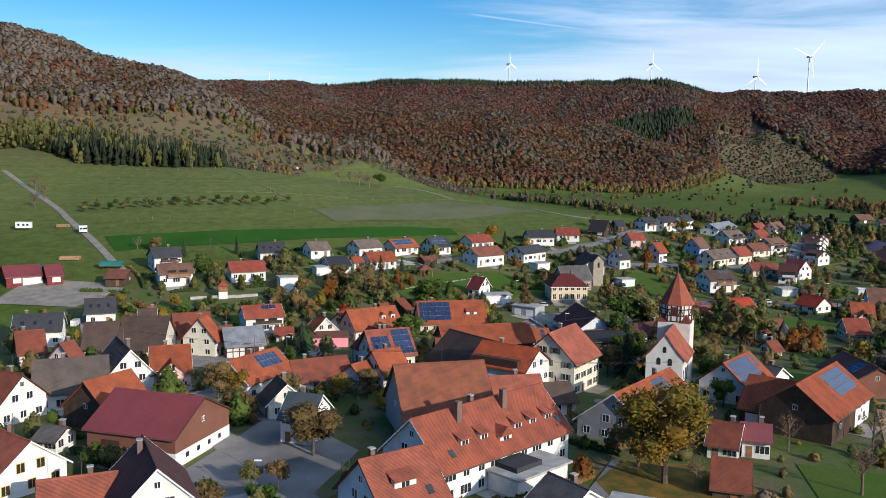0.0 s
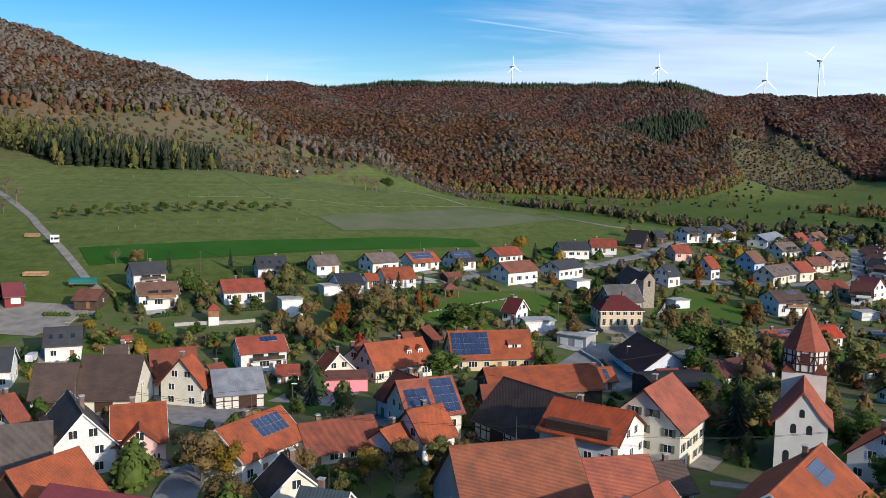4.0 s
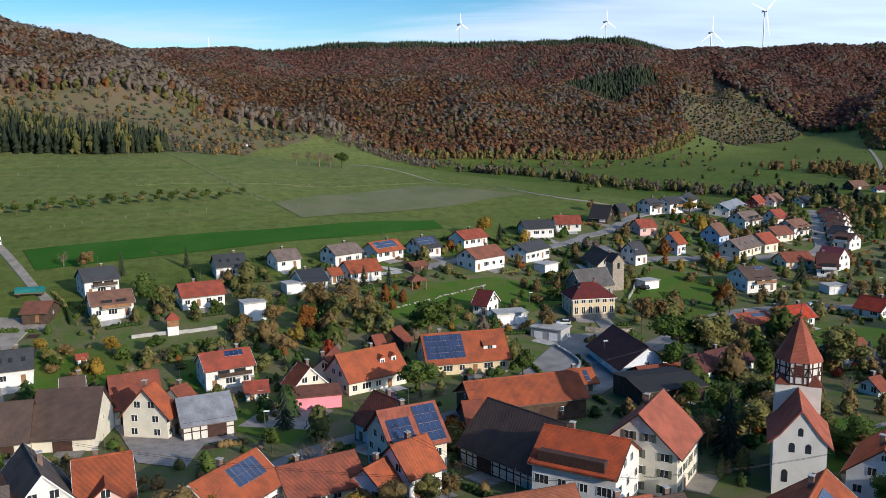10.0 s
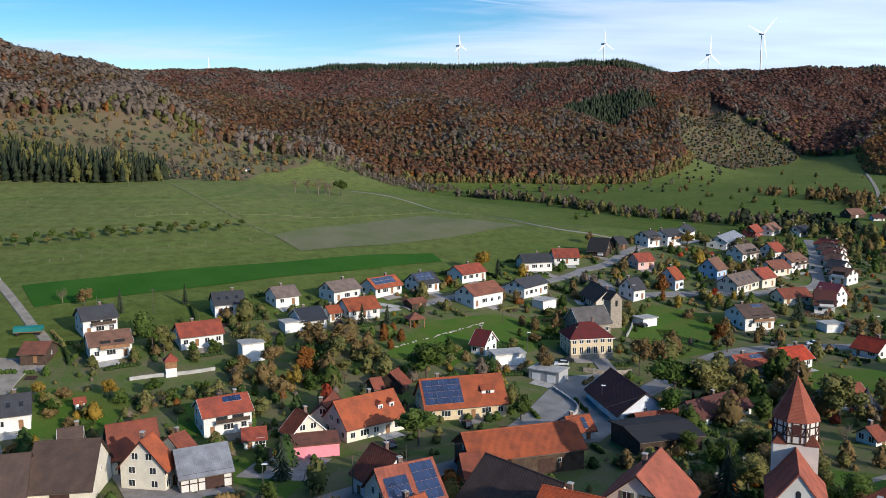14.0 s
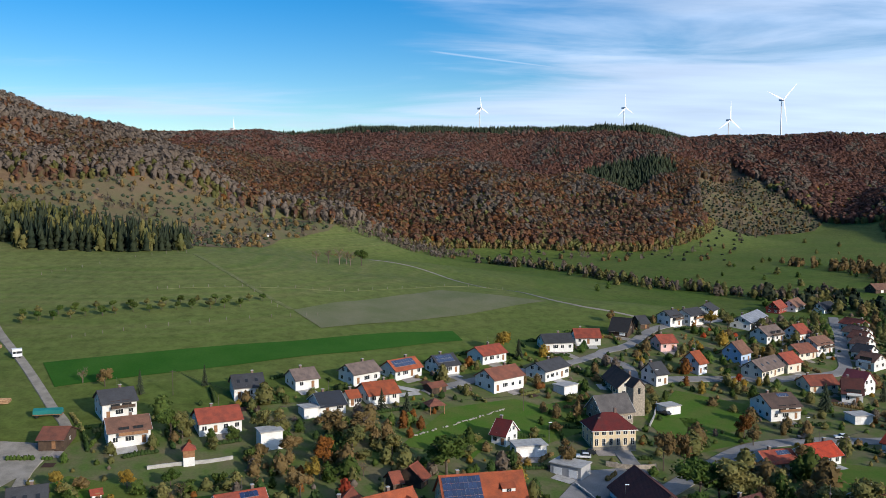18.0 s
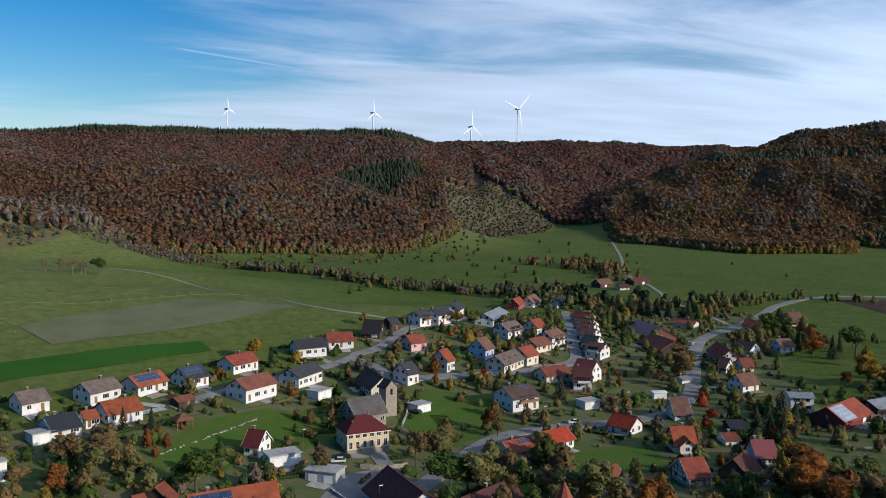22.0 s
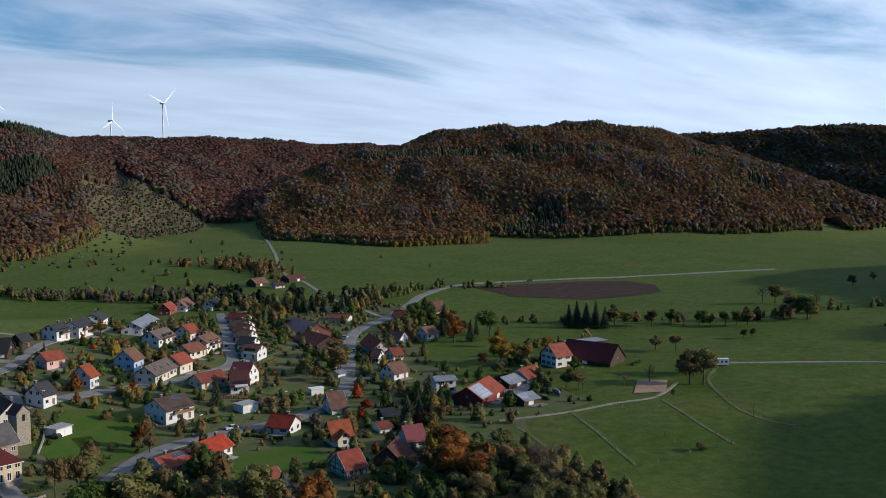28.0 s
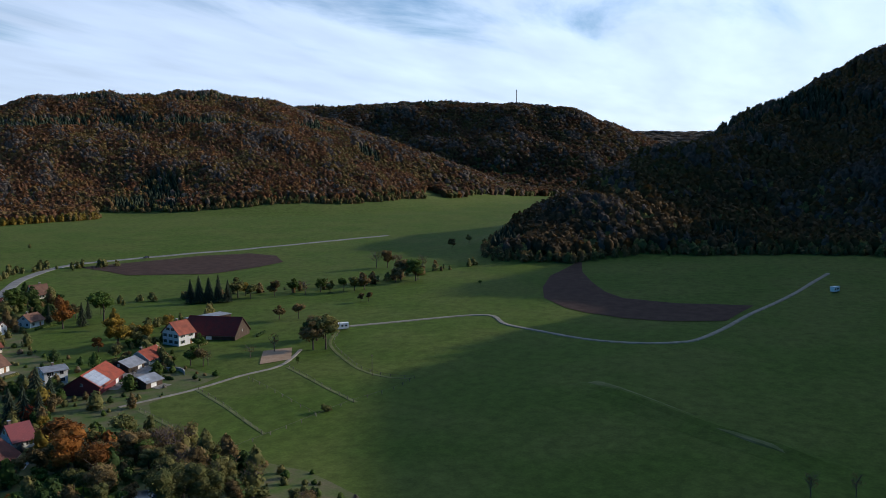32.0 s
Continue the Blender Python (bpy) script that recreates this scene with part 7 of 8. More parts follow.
for row in ((27.5, 298, 80, "car_dark"), (25.5, 295, 80, "car_white"), (-4.5, 248.5, 12, "car_dark"), (6, 292, 20, "car_red"), (163, 403, 60, "car_white"), (207.5, 394.5, 60, "car_white"), (-22, 234.5, 20, "car_dark"), (60, 338, 30, "car_dark"), (98, 318, 80, "car_dark"), (110, 319, 85, "car_white"), (473, 540, 75, "car_dark"), (440, 552, 75, "car_dark"), (-58, 171, 60, "car_dark"), (222, 424, 40, "car_white")):
    car(*row, {"car_dark": "dark parked car", "car_white": "white parked car", "car_red": "red parked car"}[row[3]] + " on the village road")
car(-114, 243, 10, "car_white", "white delivery van parked beside a house", True)


def caravan(x, y, turn, long=7.0):
    ob = empty("caravan", Matrix.Translation((x, y, ground_z(x, y) + 0.2)) @ Matrix.Rotation(radians(turn), 4, "Z"))
    b = part("body", one_box(-long / 2, long / 2, -1.2, 1.2, 0.5, 2.9), "white_metal", ob)
    part("roof", one_box(-long / 2 - 0.1, long / 2 + 0.1, -1.3, 1.3, 2.9, 3.05), "frame_white", ob)
    for k in (-0.3, 0.05, 0.32):
        part("window", one_box(k * long - 0.45, k * long + 0.45, -1.23, -1.19, 1.5, 2.3), "glass", b)
    for sx in (-0.25, 0.25):
        for sy in (-1.1, 1.1):
            bm = bmesh.new()
            tube(bm, (sx * long, sy - 0.1, 0.4), (sx * long, sy + 0.1, 0.4), 0.4, 0.4, 10)
            part("wheel", bm, "tyre", ob)
    tagged(ob, "white trailer standing on the grass", "trailer")


caravan(308, 263, -40, 6.5)
caravan(-188, 357, 5, 6)
caravan(477, 65, -30, 5)
caravan(-160, 351, 30, 3)


# ---- timber yard ----
def log_pile(x, y, turn, n, rows, long, say):
    ob = empty("log_pile", Matrix.Translation((x, y, ground_z(x, y) + 0.2)) @ Matrix.Rotation(radians(turn), 4, "Z"))
    for j in range(rows):
        for i in range(n - j):
            bm = bmesh.new()
            yy, zz = (i + 0.5 * j) * 0.44, 0.22 + j * 0.38
            tube(bm, (-long / 2, yy, zz), (long / 2, yy, zz), 0.22, 0.2, 7)
            part("log", bm, "log", ob)
    tagged(ob, say, "logs")


log_pile(-147, 310, 10, 9, 3, 7, "stacked brown logs in the timber yard")
log_pile(-173, 360, 10, 6, 3, 5, "small stack of orange-brown logs on grass")
log_pile(-150, 298, 5, 8, 2, 6, "stacked sawn timber in the yard")


def wagon(x, y, turn):
    ob = empty("wagon", Matrix.Translation((x, y, ground_z(x, y) + 0.2)) @ Matrix.Rotation(radians(turn), 4, "Z"))
    part("bed", one_box(-4, 4, -1.2, 1.2, 0.8, 1.1), "wood_mid", ob)
    bm = bmesh.new()
    prism(bm, [(-1.25, 1.05), (1.25, 1.05), (1.2, 2.2), (0, 2.7), (-1.2, 2.2)], -3.9, 3.9)
    part("cover", bm, "tarp", ob, "turquoise tarpaulin")
    for sx in (-2.8, 2.8):
        for sy in (-1.1, 1.1):
            bm = bmesh.new()
            tube(bm, (sx, sy - 0.1, 0.5), (sx, sy + 0.1, 0.5), 0.5, 0.5, 10)
            part("wheel", bm, "tyre", ob)
    tagged(ob, "farm wagon covered with a turquoise tarpaulin", "wagon")


wagon(-128, 302.5, 10)
wagon(-146, 294, 5)


# ---- walls, fences, poles and lamps ----
def low_wall(pts, tall, material, say):
    line = smooth_line(pts, 2.5)
    bm = bmesh.new()
    for (x0, y0), (x1, y1) in zip(line, line[1:]):
        d = Vector((x1 - x0, y1 - y0, 0))
        z = ground_z(x0, y0)
        m = Matrix.Translation((x0, y0, z)) @ Matrix.Rotation(math.atan2(d.y, d.x), 4, "Z")
        box(bm, 0, d.length + 0.05, -0.2, 0.2, -0.5, tall, m)
    tagged(part("garden_wall", bm, material), say, "wall")


low_wall([(-90, 273), (-84, 275.5), (-76, 278), (-70, 281)], 1.0, "concrete", "pale stone retaining wall in the garden")
low_wall([(31, 291), (38, 289), (45, 291)], 1.3, "wall_stone", "rough stone wall before the school")
low_wall([(60, 349), (56, 336), (52, 326)], 0.9, "concrete", "white wall along the street")
low_wall([(222, 292), (226, 282), (222, 276)], 1.4, "concrete", "pale wall at the farmyard")
def stone_row(pts, say):
    ob = empty("stone_edging")
    tagged(ob, say, "stones")
    r = random.Random(21)
    shapes = []
    for k in range(4):
        bm = bmesh.new()
        bmesh.ops.create_icosphere(bm, subdivisions=1, radius=0.5)
        for v in bm.verts:
            v.co *= r.uniform(0.75, 1.15)
            v.co.z *= 0.6
        shapes.append(shared("stone", bm, "rock"))
    for x, y in smooth_line(pts, 0.8):
        x, y, k = x + r.uniform(-0.35, 0.35), y + r.uniform(-0.35, 0.35), r.uniform(0.6, 1.25)
        if r.random() < 0.82:
            mesh_part("stone", r.choice(shapes), ob, Matrix.Translation((x, y, ground_z(x, y) + 0.25)) @ Matrix.Rotation(r.uniform(0, 6.28), 4, "Z") @ Matrix.Diagonal((k, k * 0.8, k, 1)))


stone_row([(-22, 303), (-14, 310), (-4, 319), (6, 330)], "row of rough pale stones across a sloping lawn")
low_wall([(18, 250), (24, 262), (20, 276)], 1.0, "concrete", "white wall beside the square")


def fence(pts, gap, tall, say, rails=True):
    line = smooth_line(pts, gap)
    ob = empty("fence")
    tagged(ob, say, "fence")
    zs = height([p[0] for p in line], [p[1] for p in line])
    for (x, y), z in zip(line, zs):
        mesh_part("post", POST, ob, Matrix.Translation((x, y, z)) @ Matrix.Diagonal((1, 1, tall, 1)))
    if rails:
        bm = bmesh.new()
        for (x0, y0), (x1, y1), z0, z1 in zip(line, line[1:], zs, zs[1:]):
            tube(bm, (x0, y0, z0 + tall * 0.9), (x1, y1, z1 + tall * 0.9), 0.035, 0.035, 3)
        part("wire", bm, "gutter", ob)


POST = shared("post", one_box(-0.09, 0.09, -0.09, 0.09, -0.4, 1.0), "post_wood")
for pts in ([(302, 260), (285, 252), (268, 236), (254, 220), (249, 205), (250, 196)], [(245, 246), (232, 226), (217, 201)], [(209, 258), (195, 233), (181, 210)], [(183, 259), (172, 232), (163, 209)], [(226, 250), (213, 226), (201, 205)], [(162, 209), (181, 207), (200, 204), (217, 201), (235, 196), (250, 196)]):
    fence(pts, 5.0, 1.1, "wire fence with pale posts across the pasture")
for pts in ([(-150, 372), (-100, 400), (-66, 418)], [(-140, 440), (-60, 470), (20, 520)], [(-205, 470), (-150, 520)], [(-110, 465), (-98, 445), (-84, 425)]):
    fence(pts, 7.0, 1.3, "row of pale fence posts on the meadow", False)
strip("verge", [(302, 262), (285, 254), (267, 237), (253, 220), (248, 205), (250, 197)], 1.3, "dry_grass", 0.12, "strip of tall dry grass under a fence", "verge")
strip("verge", [(245, 247), (232, 226), (217, 200)], 1.3, "dry_grass", 0.12, "strip of tall dry grass under a fence", "verge")
strip("verge", [(209, 259), (195, 233), (181, 209)], 1.2, "dry_grass", 0.12, "strip of tall dry grass under a fence", "verge")
strip("verge", [(183, 260), (172, 232), (162, 208)], 1.2, "dry_grass", 0.12, "strip of tall dry grass under a fence", "verge")
strip("verge", [(-140, 440), (-60, 470), (20, 520)], 0.8, "dry_grass", 0.12, "thin line of tall grass along a fence", "verge")
strip("verge", [(-145, 517), (-130, 495), (-113, 471), (-96, 446), (-78, 424)], 2.2, "dry_grass", 0.15, "strip of tall dry grass between fields", "verge")
BANK = [(268, 140), (264, 134), (256, 120), (244, 103), (232, 85), (223, 68), (214, 52)]
bm = bmesh.new()
line = smooth_line(BANK)
rows = []
for k, (x, y) in enumerate(line):
    (x0, y0), (x1, y1) = line[max(k - 1, 0)], line[min(k + 1, len(line) - 1)]
    d = math.hypot(x1 - x0, y1 - y0)
    fade = min(1.0, k / 5, (len(line) - 1 - k) / 5)
    rows.append([bm.verts.new((x - (y1 - y0) / d * o, y + (x1 - x0) / d * o, ground_z(x - (y1 - y0) / d * o, y + (x1 - x0) / d * o) + q * fade - 0.05)) for o, q in ((-10, 0.1), (-4, 1.0), (-1, 1.8), (0.5, 1.75), (1.3, 0.3), (2.0, 0.02))])
for a, b in zip(rows, rows[1:]):
    for k in range(5):
        bm.faces.new([a[k], a[k + 1], b[k + 1], b[k]])
bmesh.ops.recalc_face_normals(bm, faces=bm.faces[:])
tagged(part("bank", bm, "meadow"), "grassy terrace bank across the pasture", "bank", kind="structure")


def pole(x, y, tall, say, lamp=False):
    ob = empty("street_lamp" if lamp else "utility_pole", Matrix.Translation((x, y, ground_z(x, y))))
    bm = bmesh.new()
    tube(bm, (0, 0, -0.5), (0, 0, tall), 0.11, 0.07, 6)
    part("pole", bm, "gutter" if lamp else "bark", ob)
    if lamp:
        part("lamp_head", one_box(-0.15, 0.9, -0.16, 0.16, tall - 0.02, tall + 0.14), "white_metal", ob)
    else:
        part("crossarm", one_box(-0.9, 0.9, -0.07, 0.07, tall - 0.7, tall - 0.55), "bark", ob)
    tagged(ob, say, "lamp" if lamp else "pole", group="street lamps" if lamp else "utility poles")


for x, y in ((17, 305), (-44.5, 207), (52, 345), (64, 366), (100, 321), (138, 333), (-30, 118), (210, 402), (240, 448), (30, 262)):
    pole(x, y, 6.0, "slim grey street lamp beside the road", True)
for x, y in ((-98, 322), (100.3, 296), (248, 212), (-28, 206), (6, 222), (60, 268), (-60, 300), (12, 330)):
    pole(x, y, 8.0, "wooden utility pole with crossarm")


def cable(a, b, sag):
    bm = bmesh.new()
    pts = []
    for k in range(11):
        s = k / 10
        pts.append(Vector(a).lerp(Vector(b), s) - Vector((0, 0, sag * 4 * s * (1 - s))))
    rings = [[bm.verts.new(p + Vector((u, 0, v))) for u, v in ((-0.025, -0.015), (0.025, -0.015), (0, 0.028))] for p in pts]
    for r0, r1 in zip(rings, rings[1:]):
        for k in range(3):
            bm.faces.new([r0[k], r0[(k + 1) % 3], r1[(k + 1) % 3], r1[k]])
    tagged(part("cable", bm, "tyre"), "thin black overhead power cable", "cable", group="overhead cables")


for a, b in (((-5, 151, 17.6), (-70, 175, 15)), ((-5, 151, 17.4), (-28, 206, 9.4)), ((-28, 206, 9.4), (6, 222, 8)), ((6, 222, 8), (60, 268, 6.5)), ((60, 268, 6.5), (100.3, 296, 6.4)), ((-5, 151, 17.8), (42, 170, 12)), ((100.3, 296, 6.4), (160, 345, 7)), ((-98, 322, 20), (-60, 300, 15)), ((-60, 300, 15), (12, 330, 10))):
    for d in (0, 0.5):
        cable((a[0] + d, a[1], a[2] + d * 0.4), (b[0] + d, b[1], b[2] + d * 0.4), 1.2)


def trampoline(x, y):
    ob = empty("trampoline", Matrix.Translation((x, y, ground_z(x, y))))
    bm = bmesh.new()
    bmesh.ops.create_cone(bm, segments=16, radius1=2.0, radius2=2.0, depth=0.08, cap_ends=True, matrix=Matrix.Translation((0, 0, 0.8)))
    part("mat", bm, "tyre", ob)
    for k in range(6):
        bm = bmesh.new()
        a = k * math.pi / 3
        tube(bm, (2.05 * math.cos(a), 2.05 * math.sin(a), -0.2), (2.05 * math.cos(a), 2.05 * math.sin(a), 2.6), 0.06, 0.06, 5)
        part("post", bm, "leaf_green", ob)
    tagged(ob, "round garden trampoline with upright posts", "trampoline")


trampoline(-17, 127)


# ---- gravestones in the churchyard ----
def gravestone(x, y, turn, k):
    ob = new("gravestone", STONES[k % 3])
    ob.matrix_world = Matrix.Translation((x, y, ground_z(x, y) + 0.1)) @ Matrix.Rotation(radians(turn), 4, "Z")
    tagged(ob, ("grey", "dark", "pale")[k % 3] + " upright gravestone in the churchyard", "gravestone", group="gravestones in the churchyard")


STONES = []
for k, m in enumerate(("concrete", "tyre", "frame_white")):
    bm = bmesh.new()
    prism(bm, [(-0.4, -0.3), (0.4, -0.3), (0.4, 0.8), (0.2, 1.05), (-0.2, 1.05), (-0.4, 0.8)], -0.1, 0.1)
    STONES.append(shared("gravestone", bm, m))
graves = random.Random(3)
for k in range(40):
    i, j = k % 10, k // 10
    gravestone(30 + i * 2.2 + graves.uniform(-0.4, 0.4), 205 + j * 3.2 + i * 0.6 + graves.uniform(-0.4, 0.4), 75 + graves.uniform(-6, 6), k)
draped("leaf_carpet", [(22, 118), (30, 114), (42, 116), (44, 126), (38, 136), (26, 138), (20, 128)], "fallen", 0.24, 4, "golden fallen leaves under the big lime tree", "leaves")
house(-149.2, 748.5, 10, 4.7, 3.7, 2.8, 30, "greytile", "white", "hut")
strip("path", [(50, 192), (58, 200), (66, 206), (78, 212)], 1.5, "gravel", 0.25, "pale gravel path in the churchyard", "path")
strip("path", [(26, 172), (36, 170), (48, 172), (58, 178)], 2.2, "gravel", 0.25, "pale gravel path before the church", "path")


# ---- trees of the lower village, the brook and the farm ----
tree("orange", 133.3, 233.4, 12.3, 400, 1.15, "near the brook and the farm")
tree("orange", 133.6, 223.9, 10.4, 401, 1.15, "near the brook and the farm")
tree("olive", 121.8, 191.0, 11.1, 402, 1.15, "near the brook and the farm")
tree("olive", 125.8, 187.6, 10.3, 403, 1.15, "near the brook and the farm")
tree("olive", 128.6, 183.7, 9.4, 404, 1.15, "near the brook and the farm")
tree("olive", 132.5, 198.1, 10.0, 405, 1.15, "near the brook and the farm")
tree("green", 147.2, 222.0, 7.2, 406, 1.15, "near the brook and the farm")
tree("spruce", 158.9, 288.0, 10.9, 407, 1.3, "near the brook and the farm")
tree("spruce", 160.4, 283.5, 12.1, 408, 1.3, "near the brook and the farm")
tree("spruce", 163.0, 279.9, 10.1, 409, 1.3, "near the brook and the farm")
tree("red", 147.4, 296.9, 4.9, 410, 1.15, "near the brook and the farm")
tree("brown", 178.8, 361.3, 12.8, 411, 1.15, "near the brook and the farm")
tree("orange", 262.4, 384.9, 12.4, 412, 1.15, "near the brook and the farm")
tree("green", 283.1, 381.2, 14.7, 413, 1.15, "near the brook and the farm")
tree("green", 280.5, 440.3, 12.9, 414, 1.15, "near the brook and the farm")
tree("yellow", 245.3, 332.5, 13.5, 415, 1.15, "near the brook and the farm")
tree("yellow", 254.9, 332.2, 7.7, 416, 1.15, "near the brook and the farm")
tree("orange", 236.9, 335.1, 6.0, 417, 1.15, "near the brook and the farm")
tree("spruce", 270.3, 381.3, 11.5, 418, 1.3, "near the brook and the farm")
tree("spruce", 249.5, 531.2, 12.0, 419, 1.3, "near the brook and the farm")
tree("spruce", 252.4, 524.5, 11.5, 420, 1.3, "near the brook and the farm")
tree("spruce", 255.5, 520.8, 12.4, 421, 1.3, "near the brook and the farm")
tree("spruce", 259.1, 515.5, 11.8, 422, 1.3, "near the brook and the farm")
tree("spruce", 262.9, 509.7, 10.4, 423, 1.3, "near the brook and the farm")
tree("spruce", 270.6, 500.3, 13.1, 424, 1.3, "near the brook and the farm")
tree("spruce", 338.5, 376.6, 12.3, 425, 1.3, "near the brook and the farm")
tree("spruce", 341.1, 372.7, 13.5, 426, 1.3, "near the brook and the farm")
tree("spruce", 343.7, 368.5, 13.9, 427, 1.3, "near the brook and the farm")
tree("spruce", 346.0, 364.3, 12.6, 428, 1.3, "near the brook and the farm")
tree("spruce", 348.3, 360.1, 10.5, 429, 1.3, "near the brook and the farm")
tree("brown", 273.2, 254.3, 13.2, 430, 1.15, "near the brook and the farm")
tree("olive", 276.1, 250.2, 14.3, 431, 1.15, "near the brook and the farm")
tree("yellow", 246.7, 334.6, 12.7, 432, 1.15, "near the brook and the farm")
tree("olive", 251.1, 328.4, 9.3, 433, 1.15, "near the brook and the farm")
tree("yellow", 254.5, 327.4, 8.5, 434, 1.15, "near the brook and the farm")
tree("yellow", 278.1, 336.2, 7.5, 435, 1.15, "near the brook and the farm")
tree("olive", 360.4, 362.8, 12.0, 436, 1.15, "near the brook and the farm")
tree("olive", 358.8, 352.8, 8.5, 437, 1.15, "near the brook and the farm")
tree("brown", 370.6, 345.6, 9.0, 438, 1.15, "near the brook and the farm")
tree("green", 383.5, 342.7, 8.7, 439, 1.15, "near the brook and the farm")
tree("bare", 380.1, 331.8, 8.1, 440, 1.15, "near the brook and the farm")
tree("green", 391.5, 329.1, 8.2, 441, 1.15, "near the brook and the farm")
tree("olive", 391.5, 322.8, 7.3, 442, 1.15, "near the brook and the farm")
tree("green", 396.8, 317.0, 7.8, 443, 1.15, "near the brook and the farm")
tree("olive", 399.2, 311.4, 8.6, 444, 1.15, "near the brook and the farm")
tree("brown", 403.7, 307.6, 9.5, 445, 1.15, "near the brook and the farm")
tree("bare", 481.4, 344.4, 11.7, 446, 1.15, "near the brook and the farm")
tree("brown", 485.4, 338.1, 12.2, 447, 1.15, "near the brook and the farm")
tree("bare", 486.0, 329.8, 11.1, 448, 1.15, "near the brook and the farm")
tree("brown", 437.3, 302.0, 12.8, 449, 1.15, "near the brook and the farm")
tree("green", 437.9, 292.3, 13.6, 450, 1.15, "near the brook and the farm")
tree("bare", 476.3, 306.9, 10.8, 451, 1.15, "near the brook and the farm")
tree("brown", 371.4, 285.9, 5.2, 452, 1.15, "near the brook and the farm")
tree("brown", 369.5, 289.4, 4.8, 453, 1.15, "near the brook and the farm")
tree("brown", 317.7, 303.8, 7.4, 454, 1.15, "near the brook and the farm")
tree("brown", 321.4, 295.1, 7.7, 455, 1.15, "near the brook and the farm")
tree("bush", 205.5, 203.7, 2.6, 456, 1.15, "near the brook and the farm")
tree("green", 233.6, 283.4, 8.2, 457, 1.15, "near the brook and the farm")
tree("brown", 234.4, 278.0, 7.1, 458, 1.15, "near the brook and the farm")
tree("bare", 251.2, 269.0, 5.4, 459, 1.15, "near the brook and the farm")
tree("green", 109.9, 210.8, 4.6, 460, 1.15, "near the brook and the farm")


# ---- trees that stand out ----
tree("linden", 30.3, 127.7, 16, 1, 1.25)
tree("olive", 27.7, 134.6, 9, 2, 1.1)
tree("brown", -25.2, 137.1, 10, 3, 1.3)
tree("brown", -49.6, 166.0, 8, 4, 1.1)
tree("yellow", -45.2, 166.3, 7, 5, 1)
tree("green", -44.2, 170.0, 6, 6, .6)
tree("brown", -20.3, 171.0, 6.5, 7, 1.1)
tree("yellow", -25.1, 168.1, 6, 8, 1.1)
tree("olive", -14.8, 174.3, 6, 9, 1)
tree("green", -58.2, 128.3, 5, 10, 1.3)
tree("olive", -53.5, 125.7, 5, 11, 1.3)
tree("yellow", -54.7, 136.6, 4, 12, 1)
tree("olive", -31.8, 122.5, 5, 13, 1)
tree("brown", -27.4, 120.8, 5, 14, 1)
tree("bare", 54.9, 144.1, 7, 15, 1)
tree("bare", 58.9, 125.1, 9, 16, 1)
tree("bare", 69.7, 145.3, 8, 17, 1)
tree("brown", 32.2, 194.7, 8, 18, 1)
tree("green", 40.6, 208.1, 9, 19, .9)
tree("green", 42.5, 249.0, 9, 20, 1)
tree("olive", 74.4, 251.6, 9, 21, 1.2)
tree("bare", 34.3, 125.1, 6, 22, 1)
tree("green", -15.9, 235.1, 9, 23, 1.35)
tree("green", -13.4, 278.9, 11, 24, 1.35)
tree("green", 8.6, 253.2, 7, 25, 1.1)
tree("spruce", -42.4, 216.0, 9, 26, 1.2)
tree("green", -42.3, 201.0, 5, 27, .9)
tree("spruce", 36.2, 192.7, 13, 28, 1.1)
tree("green", 48.4, 262.8, 12, 29, 1.3)
tree("olive", 57.0, 262.7, 12, 30, 1.3)
tree("green", 54.2, 265.4, 11, 31, 1.2)
tree("brown", 46.6, 289.2, 11, 32, .8)
tree("brown", 53.0, 291.8, 10, 33, .7)
tree("brown", 19.8, 286.7, 9, 34, .9)
tree("yellow", 9.2, 391.2, 9, 35, 1.25)
tree("spruce", 16.0, 386.8, 8, 36, 1.3)
tree("spruce", -108.1, 321.8, 8, 37, .9)
tree("spruce", -90.3, 330.2, 7, 38, .9)
tree("brown", -121.0, 327.1, 6, 39, 1.2)
tree("bare", -128.8, 329.2, 5, 40, 1.2)
tree("yellow", -107.0, 260.4, 5, 41, 1.2)
tree("yellow", -91.4, 262.6, 5, 42, 1.2)
tree("green", -81.5, 264.8, 5, 43, 1.4)
tree("green", -88.8, 289.2, 9, 44, 1)
tree("olive", -86.3, 291.4, 8, 45, 1)
tree("spruce", -25.1, 319.5, 7, 46, 1.2)
tree("spruce", -33.0, 319.8, 7, 47, 1.2)
tree("brown", -44.6, 296.2, 9, 48, 1.2)
tree("brown", -36.6, 297.2, 9, 49, 1.3)
tree("olive", -39.0, 288.2, 8, 50, 1.2)
tree("orange", -45.8, 279.5, 8, 51, 1)
tree("olive", -60.3, 294.3, 8, 52, 1.2)
tree("brown", -55.2, 282.5, 7, 53, 1.2)
tree("olive", -65.7, 298.0, 7, 54, 1.1)
tree("yellow", -47.6, 270.2, 7, 55, 1)
tree("brown", -49.2, 261.4, 7, 56, 1.2)
tree("olive", -28.2, 289.7, 6, 57, 1.2)
tree("brown", 62.8, 442.8, 6, 58, 1.1)
tree("spruce", 79.0, 419.6, 6, 59, 1)
tree("spruce", 71.3, 423.6, 7, 60, 1)
tree("yellow", 110.6, 449.8, 8, 61, 1.2)
tree("olive", 117.4, 446.0, 7, 62, 1.2)
tree("olive", 82.9, 247.6, 12, 63, 1.2)
tree("brown", 73.3, 256.8, 9, 64, 1.2)
tree("brown", 62.3, 257.6, 7, 65, 1)
